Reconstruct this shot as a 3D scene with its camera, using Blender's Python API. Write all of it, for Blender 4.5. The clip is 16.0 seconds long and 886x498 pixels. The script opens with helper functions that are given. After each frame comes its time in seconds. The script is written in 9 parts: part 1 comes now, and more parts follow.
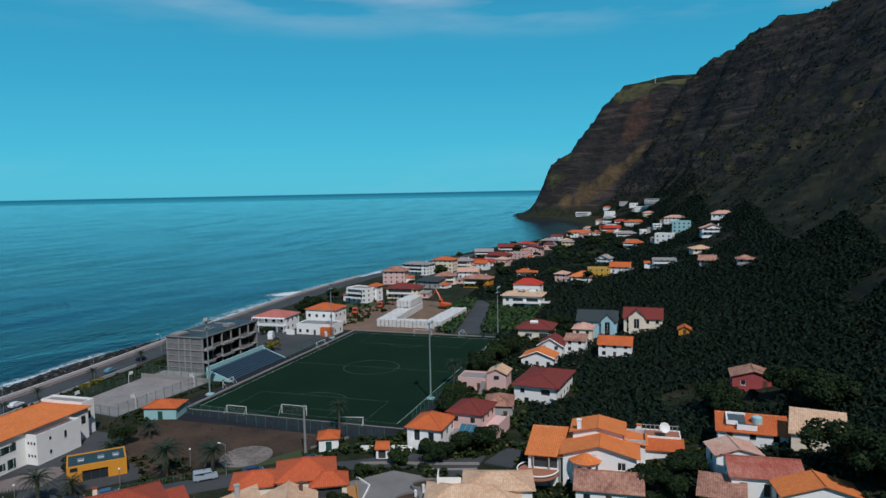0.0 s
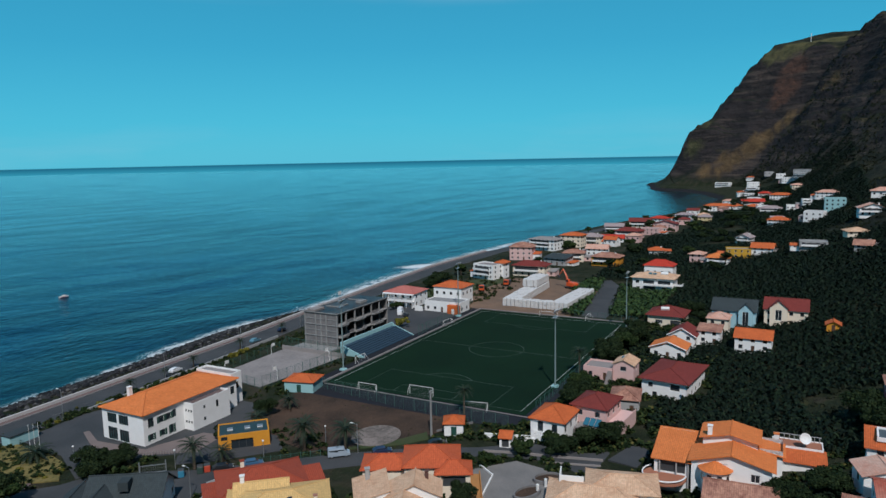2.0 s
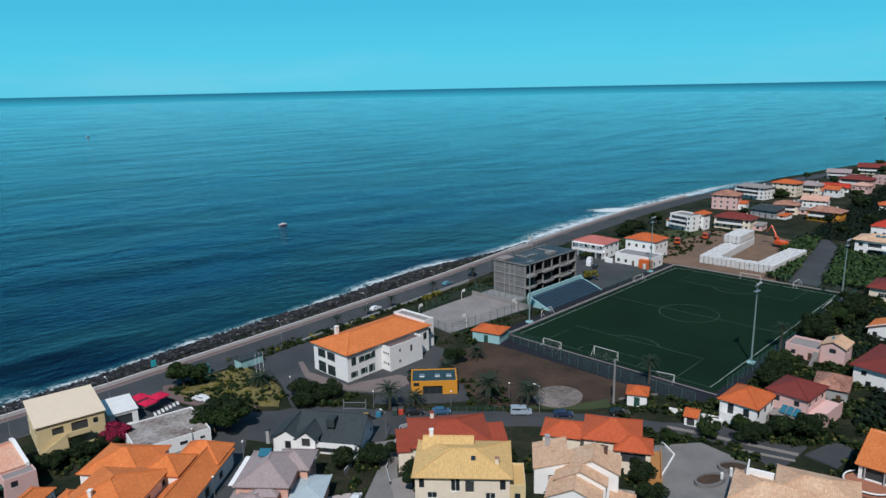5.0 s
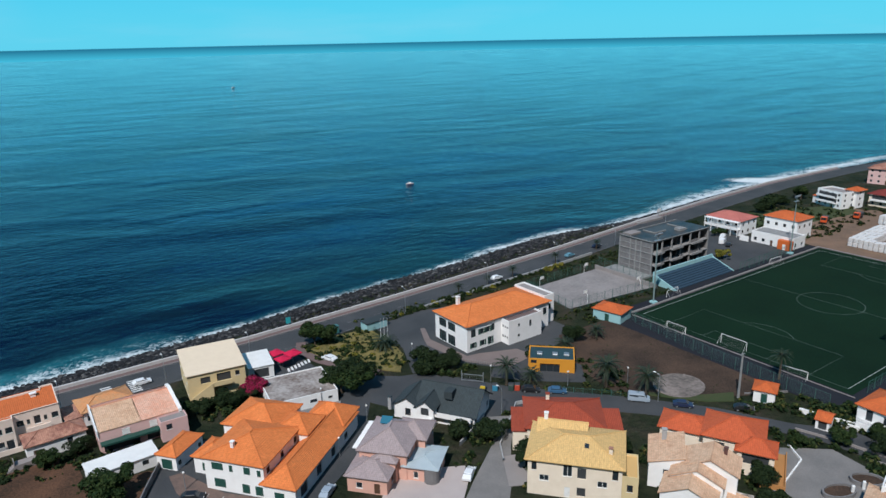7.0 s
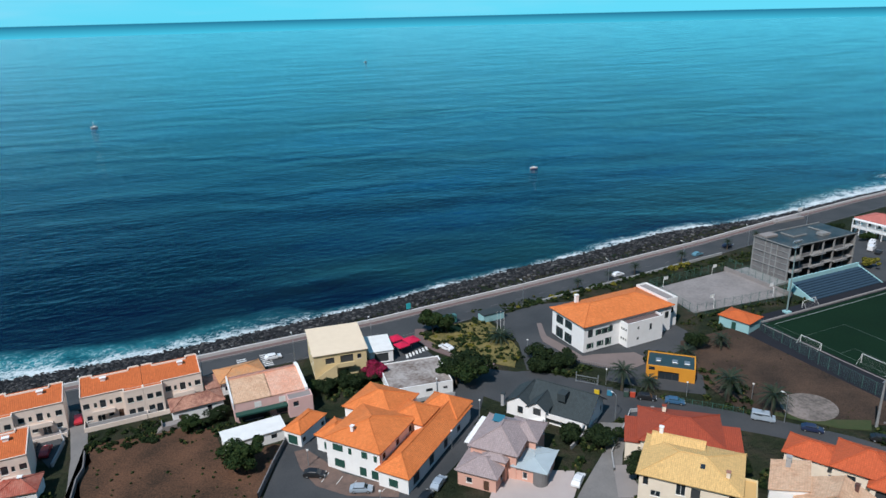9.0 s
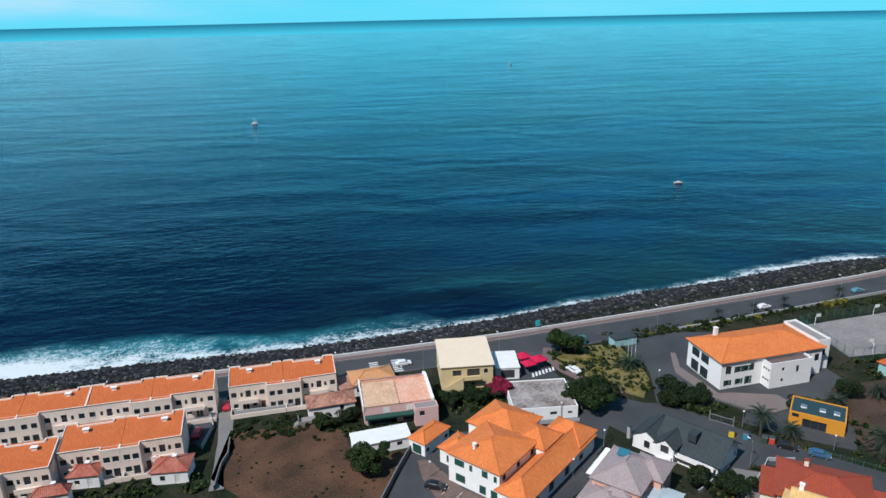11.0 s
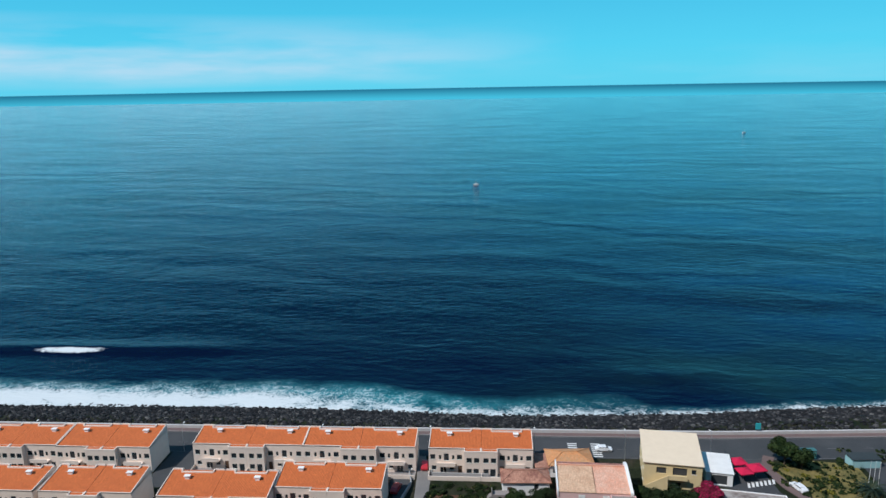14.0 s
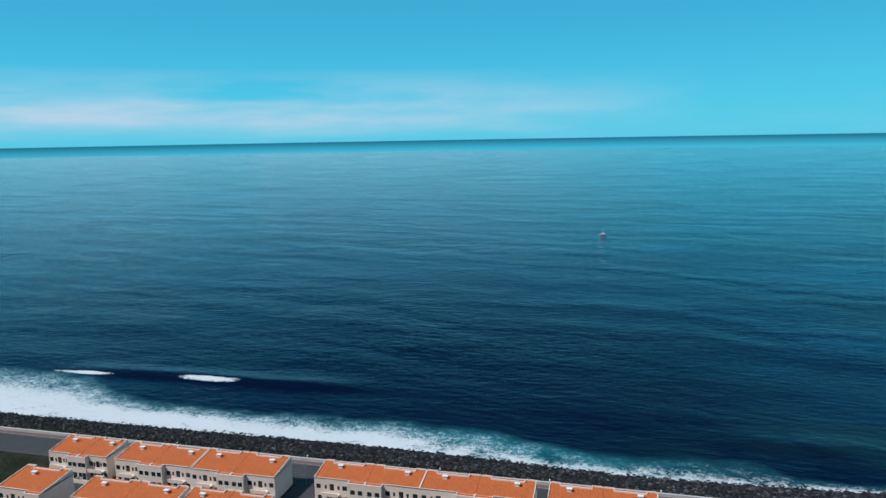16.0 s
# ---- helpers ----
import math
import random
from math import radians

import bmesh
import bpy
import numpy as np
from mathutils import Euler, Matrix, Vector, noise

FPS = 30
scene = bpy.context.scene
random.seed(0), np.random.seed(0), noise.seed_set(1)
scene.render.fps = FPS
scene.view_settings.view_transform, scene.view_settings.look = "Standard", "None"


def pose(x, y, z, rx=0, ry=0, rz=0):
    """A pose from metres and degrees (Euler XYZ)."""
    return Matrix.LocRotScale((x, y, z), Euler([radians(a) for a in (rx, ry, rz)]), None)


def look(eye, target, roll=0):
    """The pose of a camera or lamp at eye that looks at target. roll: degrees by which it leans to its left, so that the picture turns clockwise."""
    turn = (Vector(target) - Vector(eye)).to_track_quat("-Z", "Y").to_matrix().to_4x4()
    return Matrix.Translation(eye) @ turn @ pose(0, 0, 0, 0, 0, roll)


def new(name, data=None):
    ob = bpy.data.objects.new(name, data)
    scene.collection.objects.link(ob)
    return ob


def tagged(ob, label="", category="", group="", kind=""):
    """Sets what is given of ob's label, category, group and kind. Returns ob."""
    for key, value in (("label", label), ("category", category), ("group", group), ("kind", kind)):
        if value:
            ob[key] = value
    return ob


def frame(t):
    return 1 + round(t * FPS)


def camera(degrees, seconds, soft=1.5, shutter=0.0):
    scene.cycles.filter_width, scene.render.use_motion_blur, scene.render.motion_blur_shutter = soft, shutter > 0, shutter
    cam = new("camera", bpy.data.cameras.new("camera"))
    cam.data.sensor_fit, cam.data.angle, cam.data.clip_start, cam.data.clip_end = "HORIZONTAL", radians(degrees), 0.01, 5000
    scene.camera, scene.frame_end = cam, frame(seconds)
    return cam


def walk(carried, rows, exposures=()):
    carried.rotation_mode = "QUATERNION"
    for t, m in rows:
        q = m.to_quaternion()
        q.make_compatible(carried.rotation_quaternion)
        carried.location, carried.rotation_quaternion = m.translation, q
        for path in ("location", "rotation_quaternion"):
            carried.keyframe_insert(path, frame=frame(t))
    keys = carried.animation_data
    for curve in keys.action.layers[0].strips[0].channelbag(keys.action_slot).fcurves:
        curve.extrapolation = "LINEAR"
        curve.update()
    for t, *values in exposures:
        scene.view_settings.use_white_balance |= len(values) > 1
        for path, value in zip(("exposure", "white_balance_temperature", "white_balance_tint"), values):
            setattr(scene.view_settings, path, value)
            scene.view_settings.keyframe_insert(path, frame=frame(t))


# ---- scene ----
cam = camera(64.7, 16.0)

# seconds, place of the camera, yaw, pitch, roll: a drone that climbs where it stands and turns to its left
PATH = [
    (0, -0.36, -0.51, 64.59, -71.99, -4.92, -1.08),
    (0.5, -0.31, -0.54, 66.02, -69.51, -5.44, -1.09),
    (1, -0.25, -0.56, 67.45, -66.84, -5.96, -1.11),
    (1.5, -0.21, -0.58, 68.88, -64.16, -6.60, -1.13),
    (2, -0.16, -0.58, 70.33, -61.49, -7.48, -1.15),
    (2.5, -0.13, -0.58, 71.79, -58.83, -8.41, -1.14),
    (3, -0.09, -0.56, 73.25, -56.19, -9.32, -1.13),
    (3.5, -0.07, -0.54, 74.72, -53.57, -10.26, -1.15),
    (4, -0.04, -0.51, 76.20, -50.93, -11.21, -1.14),
    (4.5, -0.02, -0.47, 77.68, -48.29, -12.18, -1.14),
    (5, -0.01, -0.43, 79.17, -45.66, -13.16, -1.14),
    (5.5, 0.00, -0.37, 80.65, -43.04, -14.12, -1.14),
    (6, 0.01, -0.31, 82.13, -40.43, -15.05, -1.15),
    (6.5, 0.02, -0.24, 83.59, -37.83, -15.89, -1.16),
    (7, 0.01, -0.17, 85.04, -35.24, -16.79, -1.18),
    (7.5, 0.01, -0.09, 86.47, -32.68, -17.41, -1.23),
    (8, 0.00, 0.00, 87.86, -30.12, -17.83, -1.28),
    (8.5, -0.01, 0.09, 89.22, -27.54, -18.24, -1.32),
    (9, -0.03, 0.19, 90.54, -24.95, -18.67, -1.34),
    (9.5, -0.06, 0.28, 91.80, -22.20, -18.97, -1.35),
    (10, -0.09, 0.39, 93.00, -19.40, -19.02, -1.34),
    (10.5, -0.12, 0.49, 94.12, -16.52, -18.85, -1.31),
    (11, -0.16, 0.59, 95.17, -13.56, -18.45, -1.26),
    (11.5, -0.21, 0.70, 96.11, -10.53, -17.95, -1.20),
    (12, -0.27, 0.80, 96.95, -7.52, -16.99, -1.14),
    (12.5, -0.33, 0.91, 97.68, -4.53, -16.05, -1.08),
    (13, -0.40, 1.01, 98.26, -1.58, -15.10, -1.05),
    (13.5, -0.48, 1.10, 98.71, 1.26, -14.18, -1.05),
    (14, -0.57, 1.20, 98.99, 4.00, -13.23, -1.03),
    (14.5, -0.67, 1.29, 99.09, 6.53, -12.27, -1.07),
    (15, -0.78, 1.37, 99.00, 9.09, -11.27, -1.01),
    (15.5, -0.91, 1.44, 98.71, 11.65, -10.23, -0.94),
    (16, -1.04, 1.50, 98.19, 14.16, -9.12, -1.01),
]


def aim(x, y, z, yaw, pitch, roll):
    a, b = radians(yaw), radians(pitch)
    return look((x, y, z), (x - math.sin(a) * math.cos(b), y + math.cos(a) * math.cos(b), z + math.sin(b)), roll)


walk(cam, [(row[0], aim(*row[1:])) for row in PATH], [(0, -0.36), (2.5, -0.36), (4, -0.22), (6.5, -0.04), (9, 0.12), (12, 0.17), (13.5, 0.07), (16, -0.14)])

# ---- daylight ----
SUN_EL, SUN_AZ = radians(50), radians(236)  # height, and bearing from +y clockwise
sun_dir = Vector((math.sin(SUN_AZ) * math.cos(SUN_EL), math.cos(SUN_AZ) * math.cos(SUN_EL), math.sin(SUN_EL)))
world = bpy.data.worlds.new("sky")
scene.world = world
world.use_nodes = True
wn, wl = world.node_tree.nodes, world.node_tree.links
wn.clear()


def wnode(kind, **sets):
    n = wn.new(kind)
    for k, v in sets.items():
        setattr(n, k, v)
    return n


def wrange(src, a, b, lo=0.0, hi=1.0):
    n = wnode("ShaderNodeMapRange")
    for k, v in zip(("From Min", "From Max", "To Min", "To Max"), (a, b, lo, hi)):
        n.inputs[k].default_value = v
    wl.new(src, n.inputs[0])
    return n.outputs[0]


def wmath(op, a, b):
    n = wnode("ShaderNodeMath", operation=op)
    for i, v in enumerate((a, b)):
        if isinstance(v, float):
            n.inputs[i].default_value = v
        else:
            wl.new(v, n.inputs[i])
    return n.outputs[0]


def wmix(fac, a, b, blend="MIX"):
    n = wnode("ShaderNodeMix", data_type="RGBA", blend_type=blend)
    for i, v in ((0, fac), (6, a), (7, b)):
        if isinstance(v, (tuple, float)):
            n.inputs[i].default_value = v
        else:
            wl.new(v, n.inputs[i])
    return n.outputs[2]


w_out = wnode("ShaderNodeOutputWorld")
w_bg = wnode("ShaderNodeBackground")
w_sky = wnode("ShaderNodeTexSky", sky_type="NISHITA", sun_disc=False, sun_elevation=SUN_EL, sun_rotation=SUN_AZ, altitude=50, air_density=1.0, dust_density=0.6, ozone_density=3.0)
w_dir = wnode("ShaderNodeTexCoord")
w_sep = wnode("ShaderNodeSeparateXYZ")
wl.new(w_dir.outputs["Generated"], w_sep.inputs[0])
w_high = w_sep.outputs[2]
# the blue-green of this sky from the horizon to overhead, laid over the sky's own light
w_ramp = wnode("ShaderNodeValToRGB")
wl.new(wrange(w_high, 0.0, 1.0), w_ramp.inputs[0])
SKY_STOPS = [(0.0, (1.1, 6.9, 9.6)), (0.05, (0.72, 6.4, 9.4)), (0.15, (0.46, 5.0, 8.1)), (0.24, (0.40, 4.3, 7.2)), (0.32, (0.24, 2.2, 4.4)), (0.44, (0.16, 0.95, 2.4)), (0.62, (0.35, 1.4, 3.0)), (1.0, (0.85, 3.0, 5.6))]
while len(w_ramp.color_ramp.elements) < len(SKY_STOPS):
    w_ramp.color_ramp.elements.new(0.5)
for e, (p, c) in zip(w_ramp.color_ramp.elements, SKY_STOPS):
    e.position, e.color = p, (*c, 1)
w_own = wmix(1.0, w_sky.outputs[0], (0.4, 0.95, 1.0, 1), "MULTIPLY")
w_air = wmix(0.85, w_own, w_ramp.outputs[0])
# thin cloud: a pale bank low over the open sea, wisps higher up
w_map = wnode("ShaderNodeMapping")
w_map.inputs["Scale"].default_value = (2.4, 2.4, 16)
wl.new(w_dir.outputs["Generated"], w_map.inputs[0])
w_noise = wnode("ShaderNodeTexNoise")
w_noise.inputs["Scale"].default_value, w_noise.inputs["Detail"].default_value, w_noise.inputs["Roughness"].default_value = 1.5, 5, 0.5
wl.new(w_map.outputs[0], w_noise.inputs["Vector"])
w_low = wmath("MULTIPLY", wmath("MULTIPLY", wrange(w_high, 0.0, 0.025), wrange(w_high, 0.095, 0.04)), wrange(w_sep.outputs[0], 0.12, -0.35))
w_up = wmath("MULTIPLY", wrange(w_high, 0.20, 0.27), wrange(w_sep.outputs[0], 0.55, 0.85))
w_any = wmath("ADD", wmath("MULTIPLY", w_low, wrange(w_noise.outputs[0], 0.32, 0.60, 0.0, 0.75)), wmath("MULTIPLY", w_up, wrange(w_noise.outputs[0], 0.44, 0.64, 0.0, 0.6)))
w_any = wmath("ADD", w_any, wmath("MULTIPLY", wrange(w_high, 0.07, 0.0), wrange(w_noise.outputs[0], 0.5, 0.7, 0.0, 0.12)))
w_cloud = wmix(w_any, w_air, (6.0, 7.4, 8.9, 1))
# below the horizon the far sea goes on
w_sea = wmix(wrange(w_high, -0.018, -0.0045), (0.6, 5.2, 7.4, 1), (0.16, 1.6, 2.8, 1))
w_all = wmix(wrange(w_high, -0.0052, -0.0042), w_sea, w_cloud)
wl.new(w_all, w_bg.inputs[0])
w_bg.inputs[1].default_value = 0.10
wl.new(w_bg.outputs[0], w_out.inputs[0])

sun = new("sun", bpy.data.lights.new("sun", "SUN"))
sun.data.energy, sun.data.angle, sun.data.color = 4.1, radians(0.5), (1.0, 0.965, 0.95)
sun.matrix_world = look(tuple(sun_dir * 900), (0, 0, 0))

# ---- materials ----
MATS = {}


def mat(name, base, rough=0.8, second=None, scale=0.6, fine=8.0, amount=0.5, bump=0.3, metal=0.0, depth=0.05, vary=0.0, spec=0.3):
    """A surface of two tones: broad stains and fine grain, with relief. scale and fine: per metre. vary: how far each piece differs."""
    if name in MATS:
        return MATS[name]
    m = bpy.data.materials.new(name)
    m.use_nodes = True
    n, l = m.node_tree.nodes, m.node_tree.links
    b = n["Principled BSDF"]
    b.inputs["Roughness"].default_value, b.inputs["Metallic"].default_value = rough, metal
    b.inputs["Specular IOR Level"].default_value = spec
    co = n.new("ShaderNodeNewGeometry")
    big, small = n.new("ShaderNodeTexNoise"), n.new("ShaderNodeTexNoise")
    for t, s, d in ((big, scale, 4), (small, fine, 3)):
        t.inputs["Scale"].default_value, t.inputs["Detail"].default_value = s, d
        l.new(co.outputs["Position"], t.inputs["Vector"])
    mix, rng = n.new("ShaderNodeMix"), n.new("ShaderNodeMapRange")
    mix.data_type = "RGBA"
    second = second or [c * 0.72 for c in base]
    mix.inputs[6].default_value, mix.inputs[7].default_value = (*base, 1), (*second, 1)
    rng.inputs["From Min"].default_value, rng.inputs["From Max"].default_value, rng.inputs["To Max"].default_value = 0.38, 0.68, amount
    add = n.new("ShaderNodeMath")
    add.operation = "MULTIPLY_ADD"
    add.inputs[1].default_value = 0.45
    l.new(small.outputs[0], add.inputs[0])
    half = n.new("ShaderNodeMath")
    half.operation, half.inputs[1].default_value = "MULTIPLY", 0.55
    l.new(big.outputs[0], half.inputs[0])
    l.new(half.outputs[0], add.inputs[2])
    l.new(add.outputs[0], rng.inputs[0])
    l.new(rng.outputs[0], mix.inputs[0])
    last = mix.outputs[2]
    if vary:
        info, hsv, vr = n.new("ShaderNodeObjectInfo"), n.new("ShaderNodeHueSaturation"), n.new("ShaderNodeMapRange")
        vr.inputs["To Min"].default_value, vr.inputs["To Max"].default_value = 1 - vary, 1 + vary
        l.new(info.outputs["Random"], vr.inputs[0])
        l.new(vr.outputs[0], hsv.inputs["Value"])
        l.new(last, hsv.inputs["Color"])
        last = hsv.outputs[0]
    l.new(last, b.inputs["Base Color"])
    if bump:
        bp = n.new("ShaderNodeBump")
        bp.inputs["Strength"].default_value, bp.inputs["Distance"].default_value = bump, depth
        l.new(small.outputs[0], bp.inputs["Height"])
        l.new(bp.outputs[0], b.inputs["Normal"])
    MATS[name] = m
    return m


def tile_mat(name, base, second, amount=0.6, pale=None):
    """Clay roof tiles: channels up the slope and courses across it, by the roof's own metres (UV), with odd tiles and weathering."""
    if name in MATS:
        return MATS[name]
    m = mat(name, base, 0.85, second, scale=0.3, fine=1.6, amount=amount, bump=0)
    n, l = m.node_tree.nodes, m.node_tree.links
    b = n["Principled BSDF"]
    src = b.inputs["Base Color"].links[0].from_socket
    uv = n.new("ShaderNodeUVMap")
    uv.uv_map = "metres"
    br = n.new("ShaderNodeTexBrick")
    br.offset, br.inputs["Scale"].default_value = 0.0, 1.0
    br.inputs["Brick Width"].default_value, br.inputs["Row Height"].default_value, br.inputs["Mortar Size"].default_value = 0.36, 0.42, 0.05
    br.inputs["Color1"].default_value, br.inputs["Color2"].default_value, br.inputs["Mortar"].default_value = (1.12, 1.1, 1.06, 1), (0.55, 0.53, 0.52, 1), (0.48, 0.45, 0.45, 1)
    br.inputs["Bias"].default_value = -0.25
    l.new(uv.outputs[0], br.inputs["Vector"])
    mul = n.new("ShaderNodeMix")
    mul.data_type, mul.blend_type = "RGBA", "MULTIPLY"
    mul.inputs[0].default_value = 0.30
    # single tiles and short runs that have weathered paler or darker
    mot, rm = n.new("ShaderNodeTexNoise"), n.new("ShaderNodeMapRange")
    mot.inputs["Scale"].default_value, mot.inputs["Detail"].default_value, mot.inputs["Roughness"].default_value = 1.1, 6, 0.75
    stretch = n.new("ShaderNodeMapping")
    stretch.inputs["Scale"].default_value = (2.2, 0.9, 1)
    l.new(uv.outputs[0], stretch.inputs[0])
    l.new(stretch.outputs[0], mot.inputs["Vector"])
    for k, v in zip(("From Min", "From Max", "To Min", "To Max"), (0.3, 0.7, 0.78, 1.2)):
        rm.inputs[k].default_value = v
    l.new(mot.outputs[0], rm.inputs[0])
    tone = n.new("ShaderNodeHueSaturation")
    l.new(rm.outputs[0], tone.inputs["Value"])
    l.new(src, tone.inputs["Color"])
    src = tone.outputs[0]
    l.new(src, mul.inputs[6])
    l.new(br.outputs[0], mul.inputs[7])
    l.new(mul.outputs[2], b.inputs["Base Color"])
    wv = n.new("ShaderNodeTexWave")
    wv.bands_direction, wv.inputs["Scale"].default_value = "X", 0.873
    l.new(uv.outputs[0], wv.inputs["Vector"])
    bp = n.new("ShaderNodeBump")
    bp.inputs["Strength"].default_value, bp.inputs["Distance"].default_value = 0.6, 0.08
    l.new(wv.outputs[1], bp.inputs["Height"])
    l.new(bp.outputs[0], b.inputs["Normal"])
    return m


def glass(name, tint, rough=0.08):
    if name in MATS:
        return MATS[name]
    m = bpy.data.materials.new(name)
    m.use_nodes = True
    b = m.node_tree.nodes["Principled BSDF"]
    b.inputs["Base Color"].default_value, b.inputs["Roughness"].default_value, b.inputs["Specular IOR Level"].default_value = (*tint, 1), rough, 0.6
    MATS[name] = m
    return m


WHITE = mat("white_render", (0.82, 0.82, 0.81), 0.85, (0.66, 0.65, 0.63), amount=0.45)
CREAM = mat("cream_render", (0.79, 0.69, 0.56), 0.85, (0.60, 0.50, 0.38), amount=0.45)
BEIGE = mat("beige_render", (0.78, 0.665, 0.58), 0.85, (0.62, 0.52, 0.44), amount=0.45)
PINK = mat("pink_render", (0.68, 0.45, 0.42), 0.85, (0.54, 0.35, 0.33), amount=0.45)
YELLOW = mat("pale_yellow_render", (0.66, 0.53, 0.30), 0.85, (0.5, 0.4, 0.22), amount=0.45)
BLUE = mat("pale_blue_render", (0.34, 0.55, 0.62), 0.85, (0.26, 0.43, 0.5), amount=0.4)
RED_WALL = mat("dark_red_render", (0.36, 0.07, 0.07), 0.85, (0.27, 0.05, 0.05))
ORANGE_WALL = mat("orange_render", (0.62, 0.27, 0.03), 0.8, (0.5, 0.2, 0.02))
GREY_WALL = mat("grey_render", (0.36, 0.36, 0.36), 0.9, (0.26, 0.26, 0.26))
TEAL_WALL = mat("teal_render", (0.30, 0.52, 0.54), 0.85, (0.22, 0.4, 0.42))
CONCRETE = mat("bare_concrete", (0.27, 0.27, 0.265), 0.92, (0.17, 0.17, 0.17), amount=0.8)
BLOCK = mat("grey_blockwork", (0.19, 0.185, 0.185), 0.95, (0.12, 0.115, 0.115), fine=5, amount=0.8)
TILE_ORANGE = tile_mat("orange_clay_tiles", (0.72, 0.215, 0.062), (0.56, 0.145, 0.036))
TILE_DEEP = tile_mat("deep_orange_clay_tiles", (0.60, 0.138, 0.040), (0.40, 0.085, 0.026))
TILE_TERRACE = tile_mat("terrace_orange_tiles", (0.58, 0.150, 0.045), (0.44, 0.105, 0.032), amount=0.5)
TILE_CORAL = tile_mat("coral_red_tiles", (0.55, 0.112, 0.042), (0.40, 0.08, 0.032), amount=0.5)
TILE_RED = tile_mat("brown_red_tiles", (0.21, 0.038, 0.031), (0.15, 0.03, 0.027))
TILE_ROSE = tile_mat("dusty_rose_tiles", (0.52, 0.17, 0.14), (0.40, 0.12, 0.10), amount=0.6)
TILE_BRICK = tile_mat("brick_red_tiles", (0.36, 0.068, 0.034), (0.25, 0.05, 0.03))
TILE_TAN = tile_mat("pale_tan_clay_tiles", (0.72, 0.49, 0.33), (0.50, 0.27, 0.16), amount=0.8)
TILE_SALMON = tile_mat("salmon_clay_tiles", (0.74, 0.36, 0.24), (0.76, 0.50, 0.38), amount=0.8)
TILE_WEATHERED = tile_mat("weathered_orange_tiles", (0.62, 0.27, 0.11), (0.50, 0.31, 0.17), amount=1.0)
TILE_PINK = tile_mat("pink_clay_tiles", (0.60, 0.30, 0.22), (0.66, 0.46, 0.37), amount=0.9)
TILE_OLD = tile_mat("mottled_old_clay_tiles", (0.24, 0.105, 0.078), (0.56, 0.30, 0.21), amount=1.0)
TILE_YELLOW = tile_mat("yellow_tiles", (0.70, 0.46, 0.19), (0.60, 0.38, 0.15), amount=0.4)
TILE_GREY = tile_mat("grey_tiles", (0.36, 0.295, 0.295), (0.30, 0.245, 0.25), amount=0.5)
TILE_DARK = tile_mat("dark_slate_tiles", (0.045, 0.06, 0.065), (0.03, 0.04, 0.045))
TILE_CREAM = mat("cream_roof_sheet", (0.72, 0.60, 0.45), 0.8, (0.62, 0.5, 0.37))
DARK_GLASS = glass("window_glass", (0.02, 0.028, 0.035))
GREEN_FRAME = mat("dark_green_paint", (0.02, 0.075, 0.06), 0.5, bump=0)
WHITE_FRAME = mat("white_paint", (0.75, 0.75, 0.73), 0.5, bump=0)
BROWN_FRAME = mat("brown_paint", (0.10, 0.055, 0.035), 0.6, bump=0)
# also on the sheets that stand for shade in bays and galleries
DARK_FRAME = mat("dark_metal_and_shade", (0.05, 0.055, 0.06), 0.5, bump=0)
ASPHALT = mat("asphalt", (0.040, 0.044, 0.048), 0.9, (0.075, 0.077, 0.080), scale=0.12, fine=6, amount=0.8)
ASPHALT_OLD = mat("worn_asphalt", (0.15, 0.145, 0.14), 0.95, (0.24, 0.225, 0.215), scale=0.25, fine=5, amount=0.8)
PAVE_PINK = mat("pinkish_paving", (0.16, 0.11, 0.105), 0.9, (0.10, 0.08, 0.078), scale=0.4)
PAVING = mat("pale_paving", (0.27, 0.245, 0.235), 0.9, (0.19, 0.175, 0.17), scale=0.3)
COURT = mat("court_concrete", (0.27, 0.245, 0.235), 0.9, (0.17, 0.155, 0.15), scale=0.12, fine=1.2, amount=0.9)
SOIL = mat("brown_soil", (0.092, 0.060, 0.044), 1.0, (0.028, 0.024, 0.021), scale=0.11, fine=3, amount=1.0, bump=0.8, depth=0.2, spec=0.05)
DRY = mat("dry_grass_ground", (0.21, 0.165, 0.065), 1.0, (0.06, 0.07, 0.03), scale=0.3, fine=2, amount=1.0, bump=0.8, depth=0.2, spec=0.05)
PAINT_LINE = mat("white_line_paint", (0.7, 0.7, 0.68), 0.8, (0.5, 0.5, 0.5))
METAL = mat("galvanised_steel", (0.42, 0.45, 0.47), 0.45, metal=0.7, bump=0)
MESH_GREEN = mat("green_fence_wire", (0.05, 0.13, 0.11), 0.6, bump=0)
LEAF_DARK = mat("dark_green_leaves", (0.022, 0.042, 0.016), 0.7, (0.012, 0.024, 0.01), scale=0.5, fine=1.5, amount=1.0, bump=0)
PALM_LEAF = mat("palm_fronds", (0.02, 0.034, 0.017), 0.6, (0.011, 0.019, 0.011), bump=0)
BARK = mat("grey_brown_bark", (0.10, 0.075, 0.055), 0.95)

# ---- building tools ----
def smooth(a, b, x):
    k = min(1.0, max(0.0, (x - a) / (b - a)))
    return k * k * (3 - 2 * k)


def lerp_table(table, x):
    if x <= table[0][0]:
        return table[0][1:]
    for p, q in zip(table, table[1:]):
        if x <= q[0]:
            k = smooth(p[0], q[0], x) * 0.5 + 0.5 * (x - p[0]) / (q[0] - p[0])
            return [a + (b - a) * k for a, b in zip(p[1:], q[1:])]
    return table[-1][1:]


